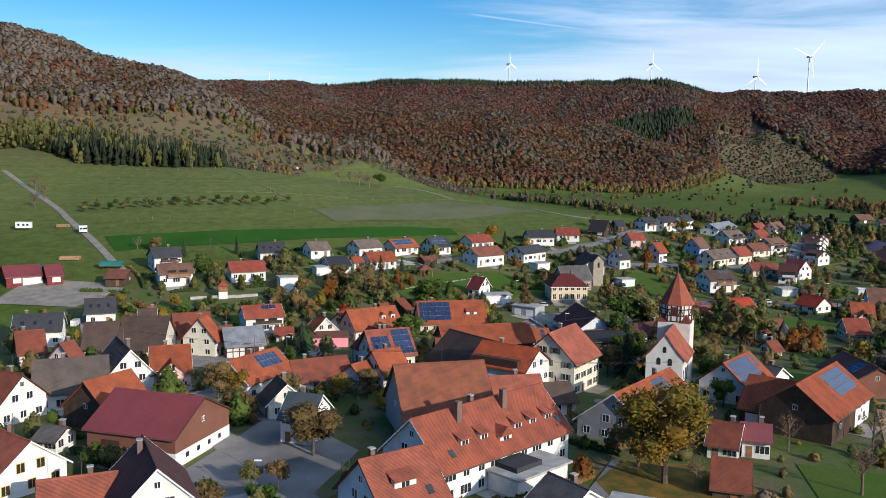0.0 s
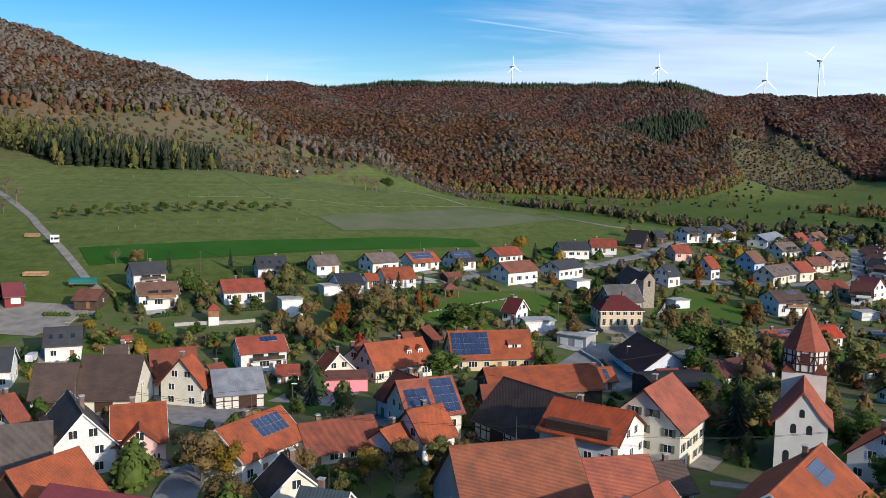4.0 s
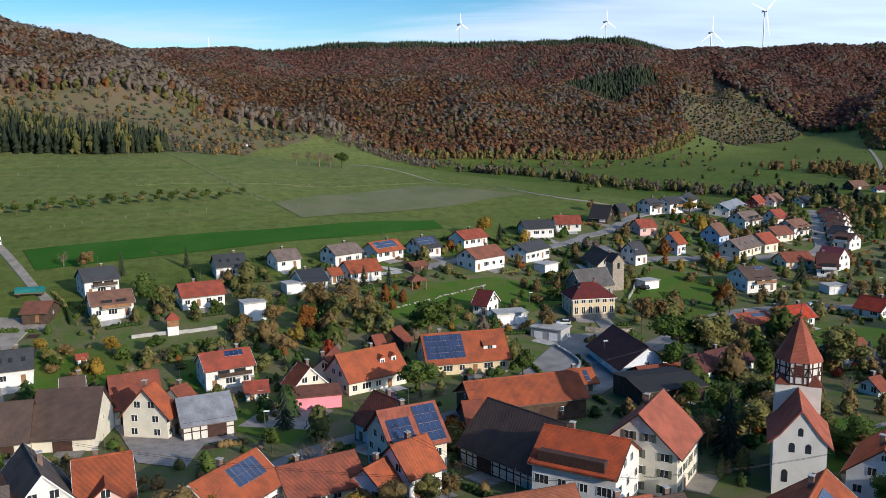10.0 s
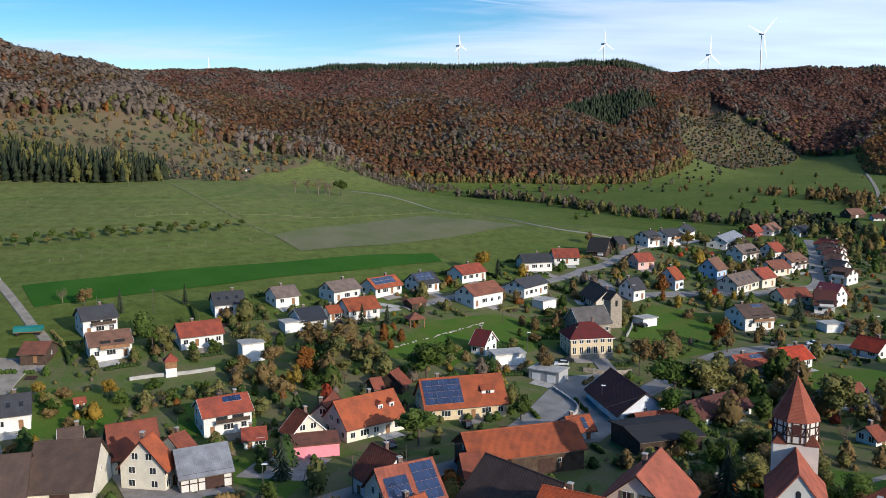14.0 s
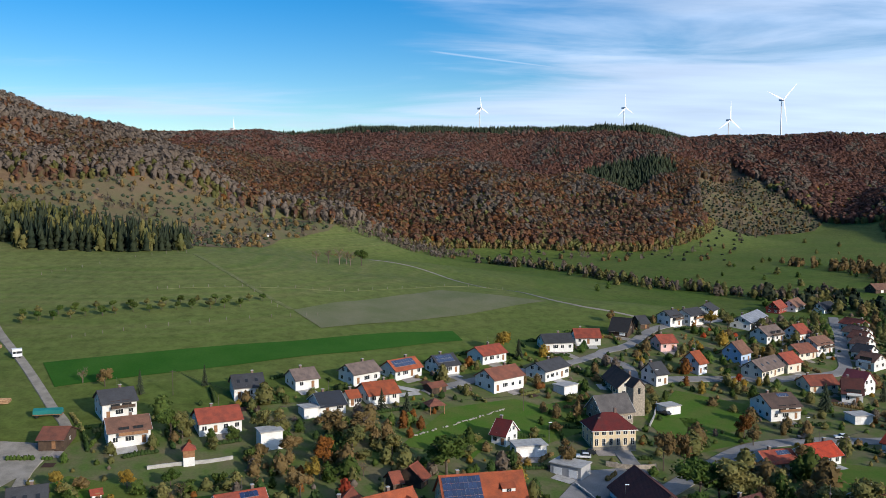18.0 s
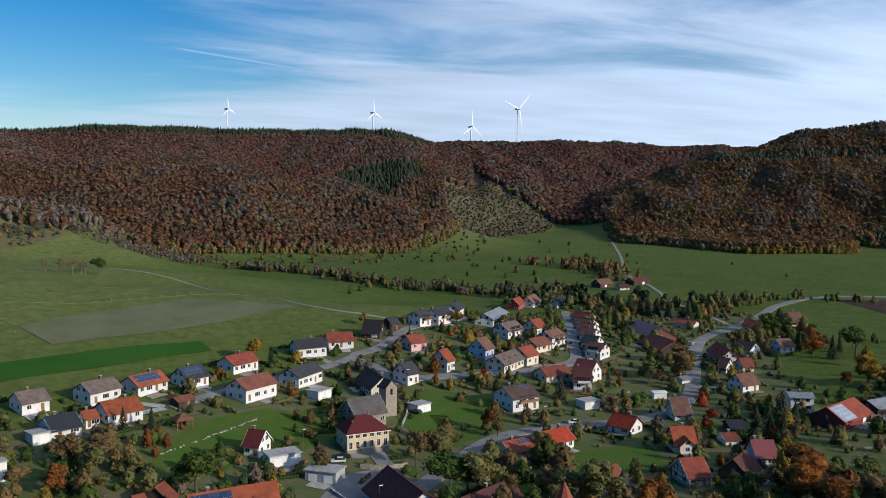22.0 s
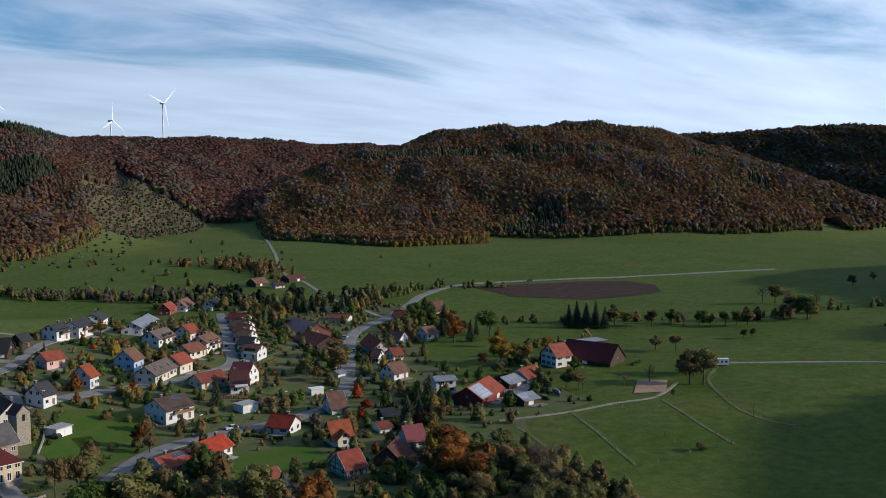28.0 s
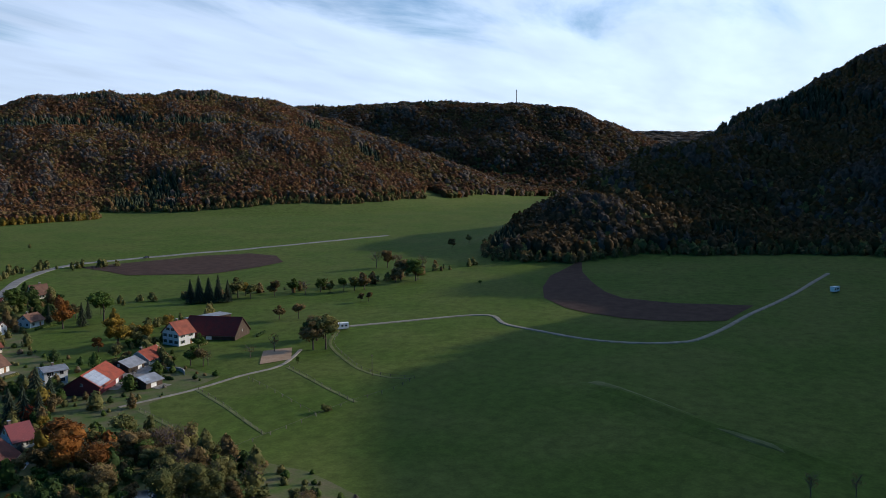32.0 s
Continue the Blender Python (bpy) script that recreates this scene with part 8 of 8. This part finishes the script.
tree("bare", 75.3, 229.8, 5, 66, 1)
tree("spruce", 117.3, 346.4, 10, 67, 1.3)
tree("green", 91.9, 372.8, 5, 68, 1)
tree("red", 95.7, 369.8, 4, 69, 1)
tree("spruce", 143.9, 359.0, 8, 70, 1)
tree("brown", 86.6, 292.0, 7, 71, 1)
tree("orange", 79.3, 318.0, 8, 72, .9)
tree("brown", 79.6, 311.3, 7, 73, 1)
tree("orange", 145.0, 247.5, 11, 74, 1.4)
tree("orange", 144.7, 238.5, 8, 75, 1.2)
tree("brown", 140.3, 228.0, 8, 76, 1.3)
tree("bare", 148.2, 225.4, 8, 77, 1.2)
tree("bare", 153.8, 217.4, 9, 78, 1.2)
tree("spruce", 181.0, 303.1, 11, 79, 1.6)
tree("spruce", 179.2, 294.4, 9, 80, 1.5)
tree("brown", 192.6, 385.2, 9, 81, 1.3)
tree("olive", 195.9, 380.8, 8, 82, 1.2)
tree("red", 155.4, 307.9, 5, 83, 1.5)
tree("brown", 286.8, 261.9, 11, 84, 1.3)
tree("olive", 291.0, 261.0, 10, 85, 1.2)
tree("green", 284.9, 265.6, 9, 86, 1.2)
tree("bare", 263.5, 266.5, 8, 87, 1)
tree("spruce", 352.3, 383.2, 13, 88, 1.3)
tree("spruce", 353.2, 377.2, 12, 89, 1.3)
tree("spruce", 358.6, 374.8, 13, 90, 1.2)
tree("spruce", 355.1, 365.3, 11, 91, 1.1)
tree("spruce", 351.6, 388.6, 11, 92, 1.2)
tree("yellow", 366.4, 362.2, 8, 93, 1)
tree("yellow", 272.5, 363.3, 11, 94, .6)
tree("yellow", 263.6, 342.7, 6, 95, .8)
tree("orange", 283.5, 407.5, 9, 96, 1)
tree("brown", 283.6, 400.8, 8, 97, 1)
tree("spruce", 284.6, 393.0, 10, 98, 1)
tree("olive", 297.0, 398.0, 9, 99, 1)
tree("spruce", 270.5, 403.5, 9, 100, 1)
tree("green", 295.2, 448.7, 9, 101, 1.2)
tree("green", 303.5, 470.2, 8, 102, 1.1)
tree("green", 255.4, 298.5, 7, 103, 1.2)
tree("bare", 236.2, 277.2, 6, 104, 1)
tree("olive", 229.4, 317.4, 6, 105, 1.2)
tree("spruce", 217.1, 393.5, 6, 106, 1)
tree("olive", 276.8, 534.8, 8, 107, 1.2)
tree("olive", 212.7, 462.4, 7, 108, 1.2)
tree("yellow", 188.4, 433.6, 5, 109, .7)
tree("spruce", 124.9, 292.0, 6, 110, .6)
tree("olive", 124.6, 284.7, 6, 111, 1.2)
tree("olive", 103.6, 265.7, 6, 112, 1)
tree("brown", 130.0, 330.2, 6, 113, 1.2)
tree("olive", 166.5, 366.0, 8, 114, 1.2)
tree("brown", 166.5, 357.0, 7, 115, 1.2)
tree("olive", 181.1, 390.7, 7, 116, 1.2)
tree("green", 251.5, 246.8, 3, 117, .8)
tree("brown", 172.5, 284.6, 6, 118, 1.2)
tree("yellow", 156.8, 271.3, 5, 119, 1)
tree("brown", 126.8, 243.8, 6, 120, 1.2)
tree("yellow", 121.6, 247.2, 5, 121, 1)
tree("green", 436.5, 249.8, 3, 122, 1)
tree("bare", 159.7, 219.0, 9, 123, 1.1)
tree("brown", 147.5, 225.3, 9, 124, 1.3)
tree("olive", 143.0, 211.3, 8, 125, 1.3)
tree("bare", 142.9, 200.3, 8, 126, 1.2)
tree("olive", 142.2, 191.0, 7, 127, 1.3)
tree("bare", 141.4, 181.9, 7, 128, 1.2)
tree("olive", 127.4, 217.6, 7, 129, 1.3)
tree("brown", 442.9, 293.3, 8, 130, 1.3)
tree("brown", 430.1, 301.8, 9, 131, 1.2)
tree("brown", 588.7, 338.3, 8, 132, 1.2)
tree("olive", 618.8, 337.2, 7, 133, 1.2)
tree("bare", 195.1, 64.0, 6, 134, 1)
tree("bare", 199.4, 54.5, 6, 135, .8)


# ---- orchards, hedges and shrubs between the houses ----
def is_free(x, y, margin):
    for hx, hy, a, l, w in FOOT:
        dx, dy = x - hx, y - hy
        if abs(dx) + abs(dy) < 60:
            u, v = dx * math.cos(a) + dy * math.sin(a), -dx * math.sin(a) + dy * math.cos(a)
            if abs(u) < l + margin and abs(v) < w + margin:
                return False
    for line, width in ROADS:
        for qx, qy in line:
            if (x - qx) ** 2 + (y - qy) ** 2 < (width / 2 + margin) ** 2:
                return False
    return True


CLEAR = [[(110, 208), (136, 186), (116, 158), (88, 178)], [(-68, 206), (-52, 197), (-44, 208), (-58, 213)], [(48, 96), (82, 96), (86, 134), (52, 138)], [(-62, 128), (-40, 120), (-20, 118), (-14, 150), (-34, 158), (-44, 134)], [(22, 172), (36, 164), (50, 168), (58, 180), (50, 176), (30, 178)], [(-100, 262), (-72, 266), (-64, 284), (-90, 284)]]
BELTS = [  # outline, number, kinds, least and greatest height
    ([(-75, 262), (-30, 275), (-20, 300), (-45, 295), (-80, 290)], 30, ("green", "olive", "bush", "brown", "bush"), 3, 7),
    ([(-60, 255), (-20, 262), (0, 285), (-5, 305), (-40, 285)], 22, ("green", "olive", "bush", "bush", "bare"), 3, 7),
    ([(-115, 225), (-75, 232), (-70, 262), (-112, 262)], 52, ("bush", "olive", "yellow", "bush", "bare"), 2, 5),
    ([(-70, 265), (-45, 290), (-20, 330), (-90, 300)], 18, ("bush", "green", "bare", "bush"), 2, 6),
    ([(10, 300), (60, 350), (80, 400), (20, 350)], 36, ("bush", "green", "bush", "brown"), 2, 5),
    ([(60, 330), (110, 345), (150, 420), (100, 440), (60, 400)], 67, ("bush", "green", "yellow", "bush", "olive"), 2, 5),
    ([(110, 400), (160, 450), (210, 540), (150, 520), (100, 460)], 52, ("bush", "green", "bush", "olive"), 2, 5),
    ([(40, 240), (75, 250), (95, 290), (60, 310)], 43, ("green", "olive", "brown", "bush"), 4, 9),
    ([(24, 195), (60, 200), (70, 235), (30, 222)], 43, ("brown", "olive", "bush", "green"), 3, 8),
    ([(28, 168), (45, 160), (62, 180), (60, 205)], 36, ("bush", "brown", "bare", "green"), 2, 7),
    ([(60, 215), (110, 200), (140, 245), (95, 262)], 67, ("bush", "bare", "brown", "orange", "olive"), 2, 7),
    ([(100, 180), (150, 190), (165, 240), (130, 250)], 81, ("olive", "bare", "brown", "bush", "olive"), 4, 9),
    ([(95, 120), (140, 160), (150, 215), (110, 180)], 81, ("olive", "bare", "brown", "bush"), 3, 8),
    ([(70, 100), (110, 110), (130, 160), (95, 165)], 31, ("bare", "bush", "brown"), 3, 7),
    ([(130, 265), (190, 275), (200, 330), (150, 320)], 60, ("bush", "olive", "green", "brown", "bush"), 2, 7),
    ([(160, 330), (230, 380), (220, 440), (180, 390)], 52, ("olive", "bush", "brown", "green"), 3, 7),
    ([(230, 380), (300, 420), (330, 490), (250, 450)], 72, ("olive", "brown", "green", "orange", "bush"), 4, 9),
    ([(190, 270), (235, 290), (290, 330), (230, 330)], 40, ("bush", "bare", "green", "bush"), 2, 6),
    ([(150, 400), (215, 440), (240, 540), (190, 520)], 60, ("olive", "bush", "brown", "green"), 3, 8),
    ([(-60, 100), (-25, 100), (-20, 150), (-45, 165)], 24, ("bush", "olive", "bush", "bare"), 2, 5),
    ([(-45, 150), (-10, 160), (-8, 190), (-40, 205)], 36, ("brown", "olive", "bare", "bush"), 3, 7),
    ([(-110, 140), (-80, 150), (-70, 215), (-110, 215)], 19, ("bush", "olive", "bush"), 2, 4)]
pick = random.Random(5)
count = 1000
single = [115, 150]
BELTS.sort(key=lambda b: b[0][0][1])
for outline, number, kinds, low, high in BELTS:
    xs, ys = [p[0] for p in outline], [p[1] for p in outline]
    made = tries = 0
    number = int(number * 0.55)
    while made < number and tries < number * 12:
        tries += 1
        x, y = pick.uniform(min(xs), max(xs)), pick.uniform(min(ys), max(ys))
        kind = pick.choice(kinds)
        if inside(np.array(x), np.array(y), outline) and not any(inside(np.array(x), np.array(y), q) for q in CLEAR) and is_free(x, y, 1.6 if kind == "bush" else 2.6):
            count += 1
            made += 1
            t = pick.uniform(low, high)
            tree(kind, x, y, min(t, 3.2) if kind == "bush" else t, count, pick.uniform(0.95, 1.4), joined=single[kind == "bush"] <= 0)
            single[kind == "bush"] -= 1
# two rows of young fruit trees on the meadow
for row, (a, b, n) in enumerate((((-180, 397), (-92, 432), 15), ((-177, 389), (-100, 420), 15))):
    for k in range(n):
        s = k / (n - 1)
        tree(("green", "olive", "green")[(k * 7 + row) % 3], a[0] + s * (b[0] - a[0]) + pick.uniform(-1, 1), a[1] + s * (b[1] - a[1]) + pick.uniform(-1, 1), pick.uniform(3.2, 4.6), k + 40 * row, 1.2, "in a row on the meadow")
for x, y, t, kind in ((-80, 570, 9, "bare"), (-74, 574, 10, "bare"), (-68, 582, 9, "bare"), (-62, 590, 10, "green"), (-71, 588, 8, "bare"), (-86, 562, 8, "bare"), (-210, 420, 8, "bare"), (-205, 400, 7, "bare"), (-225, 440, 9, "bare"), (-215, 370, 8, "bare")):
    tree(kind, x, y, t, int(abs(x)), 1.2, "alone on the meadow")
plant_groves()


# ---- hedges, shrubs and small trees round the houses, terraces, beds and drives ----
def free_spots(x, y, margin):
    x, y = np.asarray(x, float), np.asarray(y, float)
    ok = np.ones(len(x), bool)
    for hx, hy, a, l, w in FOOT:
        dx, dy = x - hx, y - hy
        u, v = dx * math.cos(a) + dy * math.sin(a), -dx * math.sin(a) + dy * math.cos(a)
        ok &= (abs(u) > l + margin) | (abs(v) > w + margin)
    for line, width in ROADS:
        for qx, qy in line:
            ok &= (x - qx) ** 2 + (y - qy) ** 2 > (width / 2 + margin) ** 2
    return ok


SHRUB = [cored(tuft_form(48, 0.24, 140 + k, 0.02), 270 + k, 0.8) for k in range(6)]
HEDGE = [cored(tuft_form(22, 0.38, 160 + k, 0.02), 280 + k, 0.9) for k in range(5)]
VILLAGE = [(-150, 215), (-115, 285), (-100, 312), (-50, 338), (10, 384), (60, 432), (110, 474), (200, 545), (300, 560), (330, 480), (280, 440), (240, 380), (215, 310), (235, 300), (225, 262), (190, 262), (165, 235), (160, 180), (120, 90), (40, 70), (-80, 70), (-150, 140)]
OPEN = [[(-26, 296), (-6, 290), (4, 312), (22, 334), (10, 340), (-12, 326)], [(58, 318), (82, 326), (92, 350), (70, 362), (60, 344)], [(-6, 228), (24, 236), (40, 262), (36, 290), (24, 286), (10, 258)], [(-46, 122), (-24, 112), (-18, 140), (-36, 160)], [(70, 128), (96, 132), (104, 165), (84, 176), (74, 150)], [(200, 282), (222, 286), (228, 300), (205, 302)], [(-150, 262), (-118, 258), (-112, 272), (-120, 290), (-150, 292)], [(10, 104), (30, 98), (42, 122), (24, 138)], [(104, 180), (134, 180), (134, 210), (104, 210)],
        [(-120, 245), (-88, 240), (-85, 262), (-108, 268)], [(8, 296), (45, 330), (30, 345), (-5, 318)], [(88, 270), (118, 268), (122, 290), (92, 296)], [(48, 186), (80, 178), (90, 205), (62, 215)]]


def dress(name, forms, gap, seed, low, high, slim, material, share, margin, say, belt=None):
    x, y, r = scatter(belt or VILLAGE, gap, seed)
    patchy = waves(x, y, 55, seed + 7) * 0.5 + r.uniform(-0.5, 0.5, len(x))
    keep = patchy > np.quantile(patchy, 1 - share)
    for hole in OPEN + CLEAR:
        keep &= ~inside(x, y, hole)
    x, y = x[keep], y[keep]
    keep = free_spots(x, y, margin)
    x, y = x[keep], y[keep]
    t = r.uniform(low, high, len(x)) * r.choice([0.75, 1.0, 1.15], len(x))
    crowns(name, forms, x, y, t * r.uniform(slim * 0.8, slim * 1.25, len(x)), t, material, say, 0.2)


for k, (material, tone, share) in enumerate((("leaf_green", "green", 0.22), ("leaf_olive", "olive", 0.30), ("leaf_brown", "brown", 0.22), ("leaf_hedge", "dark green", 0.16), ("leaf_grey", "grey leafless", 0.10), ("leaf_orange", "orange", 0.045), ("leaf_yellow", "yellow", 0.05), ("leaf_red", "red", 0.015))):
    dress("garden_shrubs", SHRUB, 7.0, 200 + k, 1.0, 2.6, 0.55, material, share, 0.9, f"{tone} shrubs scattered through the village gardens")
    dress("garden_trees", SMALL, 10.0, 220 + k, 3.2, 6.5, 0.42, material, share * 0.55, 2.4, f"small {tone} trees between the houses")
# the belt of old trees and thickets that runs below the upper row of houses, and the one round the pond
WILD = [(-64, 264), (-36, 262), (-24, 276), (-28, 300), (-44, 306), (-64, 294)]
PONDSIDE = [(96, 176), (108, 170), (150, 182), (172, 226), (160, 252), (128, 250), (104, 232)]
for k, (material, tone, share) in enumerate((("leaf_olive", "olive", 0.26), ("leaf_brown", "brown", 0.2), ("leaf_hedge", "dark green", 0.16), ("leaf_green", "green", 0.14), ("leaf_orange", "orange", 0.04))):
    dress("thicket", SMALL, 5.5, 240 + k, 2.5, 5.5, 0.42, material, share * 0.75, 1.5, f"{tone} trees of an overgrown thicket", WILD)
    dress("thicket", SMALL, 5.5, 250 + k, 4, 8, 0.40, material, share * 0.85, 1.5, f"{tone} trees and willows round the pond", PONDSIDE)
# clipped hedges along the plots
lots = random.Random(11)
spots = {"leaf_hedge": [], "leaf_green": [], "leaf_olive": [], "leaf_brown": []}
for hx, hy, a, l, w in FOOT:
    if l < 3.6 or hy > 560 or hx > 330:
        continue
    L2, W2 = l + lots.uniform(4, 8), w + lots.uniform(4, 8)
    kind = lots.choice(["leaf_hedge", "leaf_hedge", "leaf_green", "leaf_olive", "leaf_brown"])
    for side in range(4):
        if lots.random() < 0.5:
            continue
        s0, s1 = sorted((lots.uniform(-1, 0.2), lots.uniform(0.2, 1)))
        length = L2 if side < 2 else W2
        for q in range(int((s1 - s0) * length / 0.9)):
            along = s0 * length + q * 0.9
            u, v = (along, (1, -1)[side] * W2) if side < 2 else ((1, -1)[side - 2] * L2, along)
            spots[kind].append((hx + u * math.cos(a) - v * math.sin(a), hy + u * math.sin(a) + v * math.cos(a)))
hr = np.random.RandomState(4)
for kind, p in spots.items():
    p = np.array(p)
    p = p[free_spots(p[:, 0], p[:, 1], 0.7)]
    n = len(p)
    crowns("hedges", HEDGE, p[:, 0], p[:, 1], hr.uniform(0.6, 0.85, n), hr.uniform(1.1, 1.7, n), kind, {"leaf_hedge": "dark green", "leaf_green": "green", "leaf_olive": "olive", "leaf_brown": "brown beech"}[kind] + " clipped hedges between the plots", 0.2, "hedge")


def plot_patch(name, x, y, a, l, w, material, lift, say):
    c, s = math.cos(a), math.sin(a)
    draped(name, [(x + u * c - v * s, y + u * s + v * c) for u, v in ((-l, -w), (l, -w), (l, w), (-l, w))], material, lift, 5, say, name)


houses_here = [f for f in FOOT if f[3] > 3.6 and 90 < f[1] < 480 and -130 < f[0] < 260]
for k, (hx, hy, a, l, w) in enumerate(houses_here):
    c, s = math.cos(a), math.sin(a)
    out = -1 if (s * (0 - hx) - c * (40 - hy)) > 0 else 1
    v = out * (w + 2.0)
    u = lots.uniform(-0.4, 0.4) * l
    plot_patch("terrace", hx + u * c - v * s, hy + u * s + v * c, a, lots.uniform(2.2, 4.2), 1.9, ("paving", "concrete", "gravel")[k % 3], 0.17, ("brown paved", "pale concrete", "gravelled")[k % 3] + " terrace beside a house")
    if k % 3 == 0:
        v = out * (w + lots.uniform(6, 9))
        u = lots.uniform(-0.8, 0.8) * l
        bx, by = hx + u * c - v * s, hy + u * s + v * c
        if free_spots([bx], [by], 2.5)[0]:
            plot_patch("vegetable_bed", bx, by, a, lots.uniform(1.5, 3), lots.uniform(1.0, 1.8), "soil", 0.19, "dug brown vegetable bed in a garden")
    best = min(((hx - qx) ** 2 + (hy - qy) ** 2, qx, qy, width) for line, width in ROADS if width >= 4 for qx, qy in line)
    d = math.sqrt(best[0])
    if k % 2 and l + 3 < d < 24:
        ex, ey = hx + (best[1] - hx) * (w + 0.3) / d, hy + (best[2] - hy) * (w + 0.3) / d
        mx, my = (ex + best[1]) / 2, (ey + best[2]) / 2
        if free_spots([mx, (mx + best[1]) / 2], [my, (my + best[2]) / 2], -0.5).sum() >= 1:
            plot_patch("drive", mx, my, math.atan2(best[2] - hy, best[1] - hx), max(0.8, (d - w) / 2 - best[3] / 2), 1.5, ("paving", "asphalt", "concrete")[k % 3], 0.21, "paved drive from the road to a house")
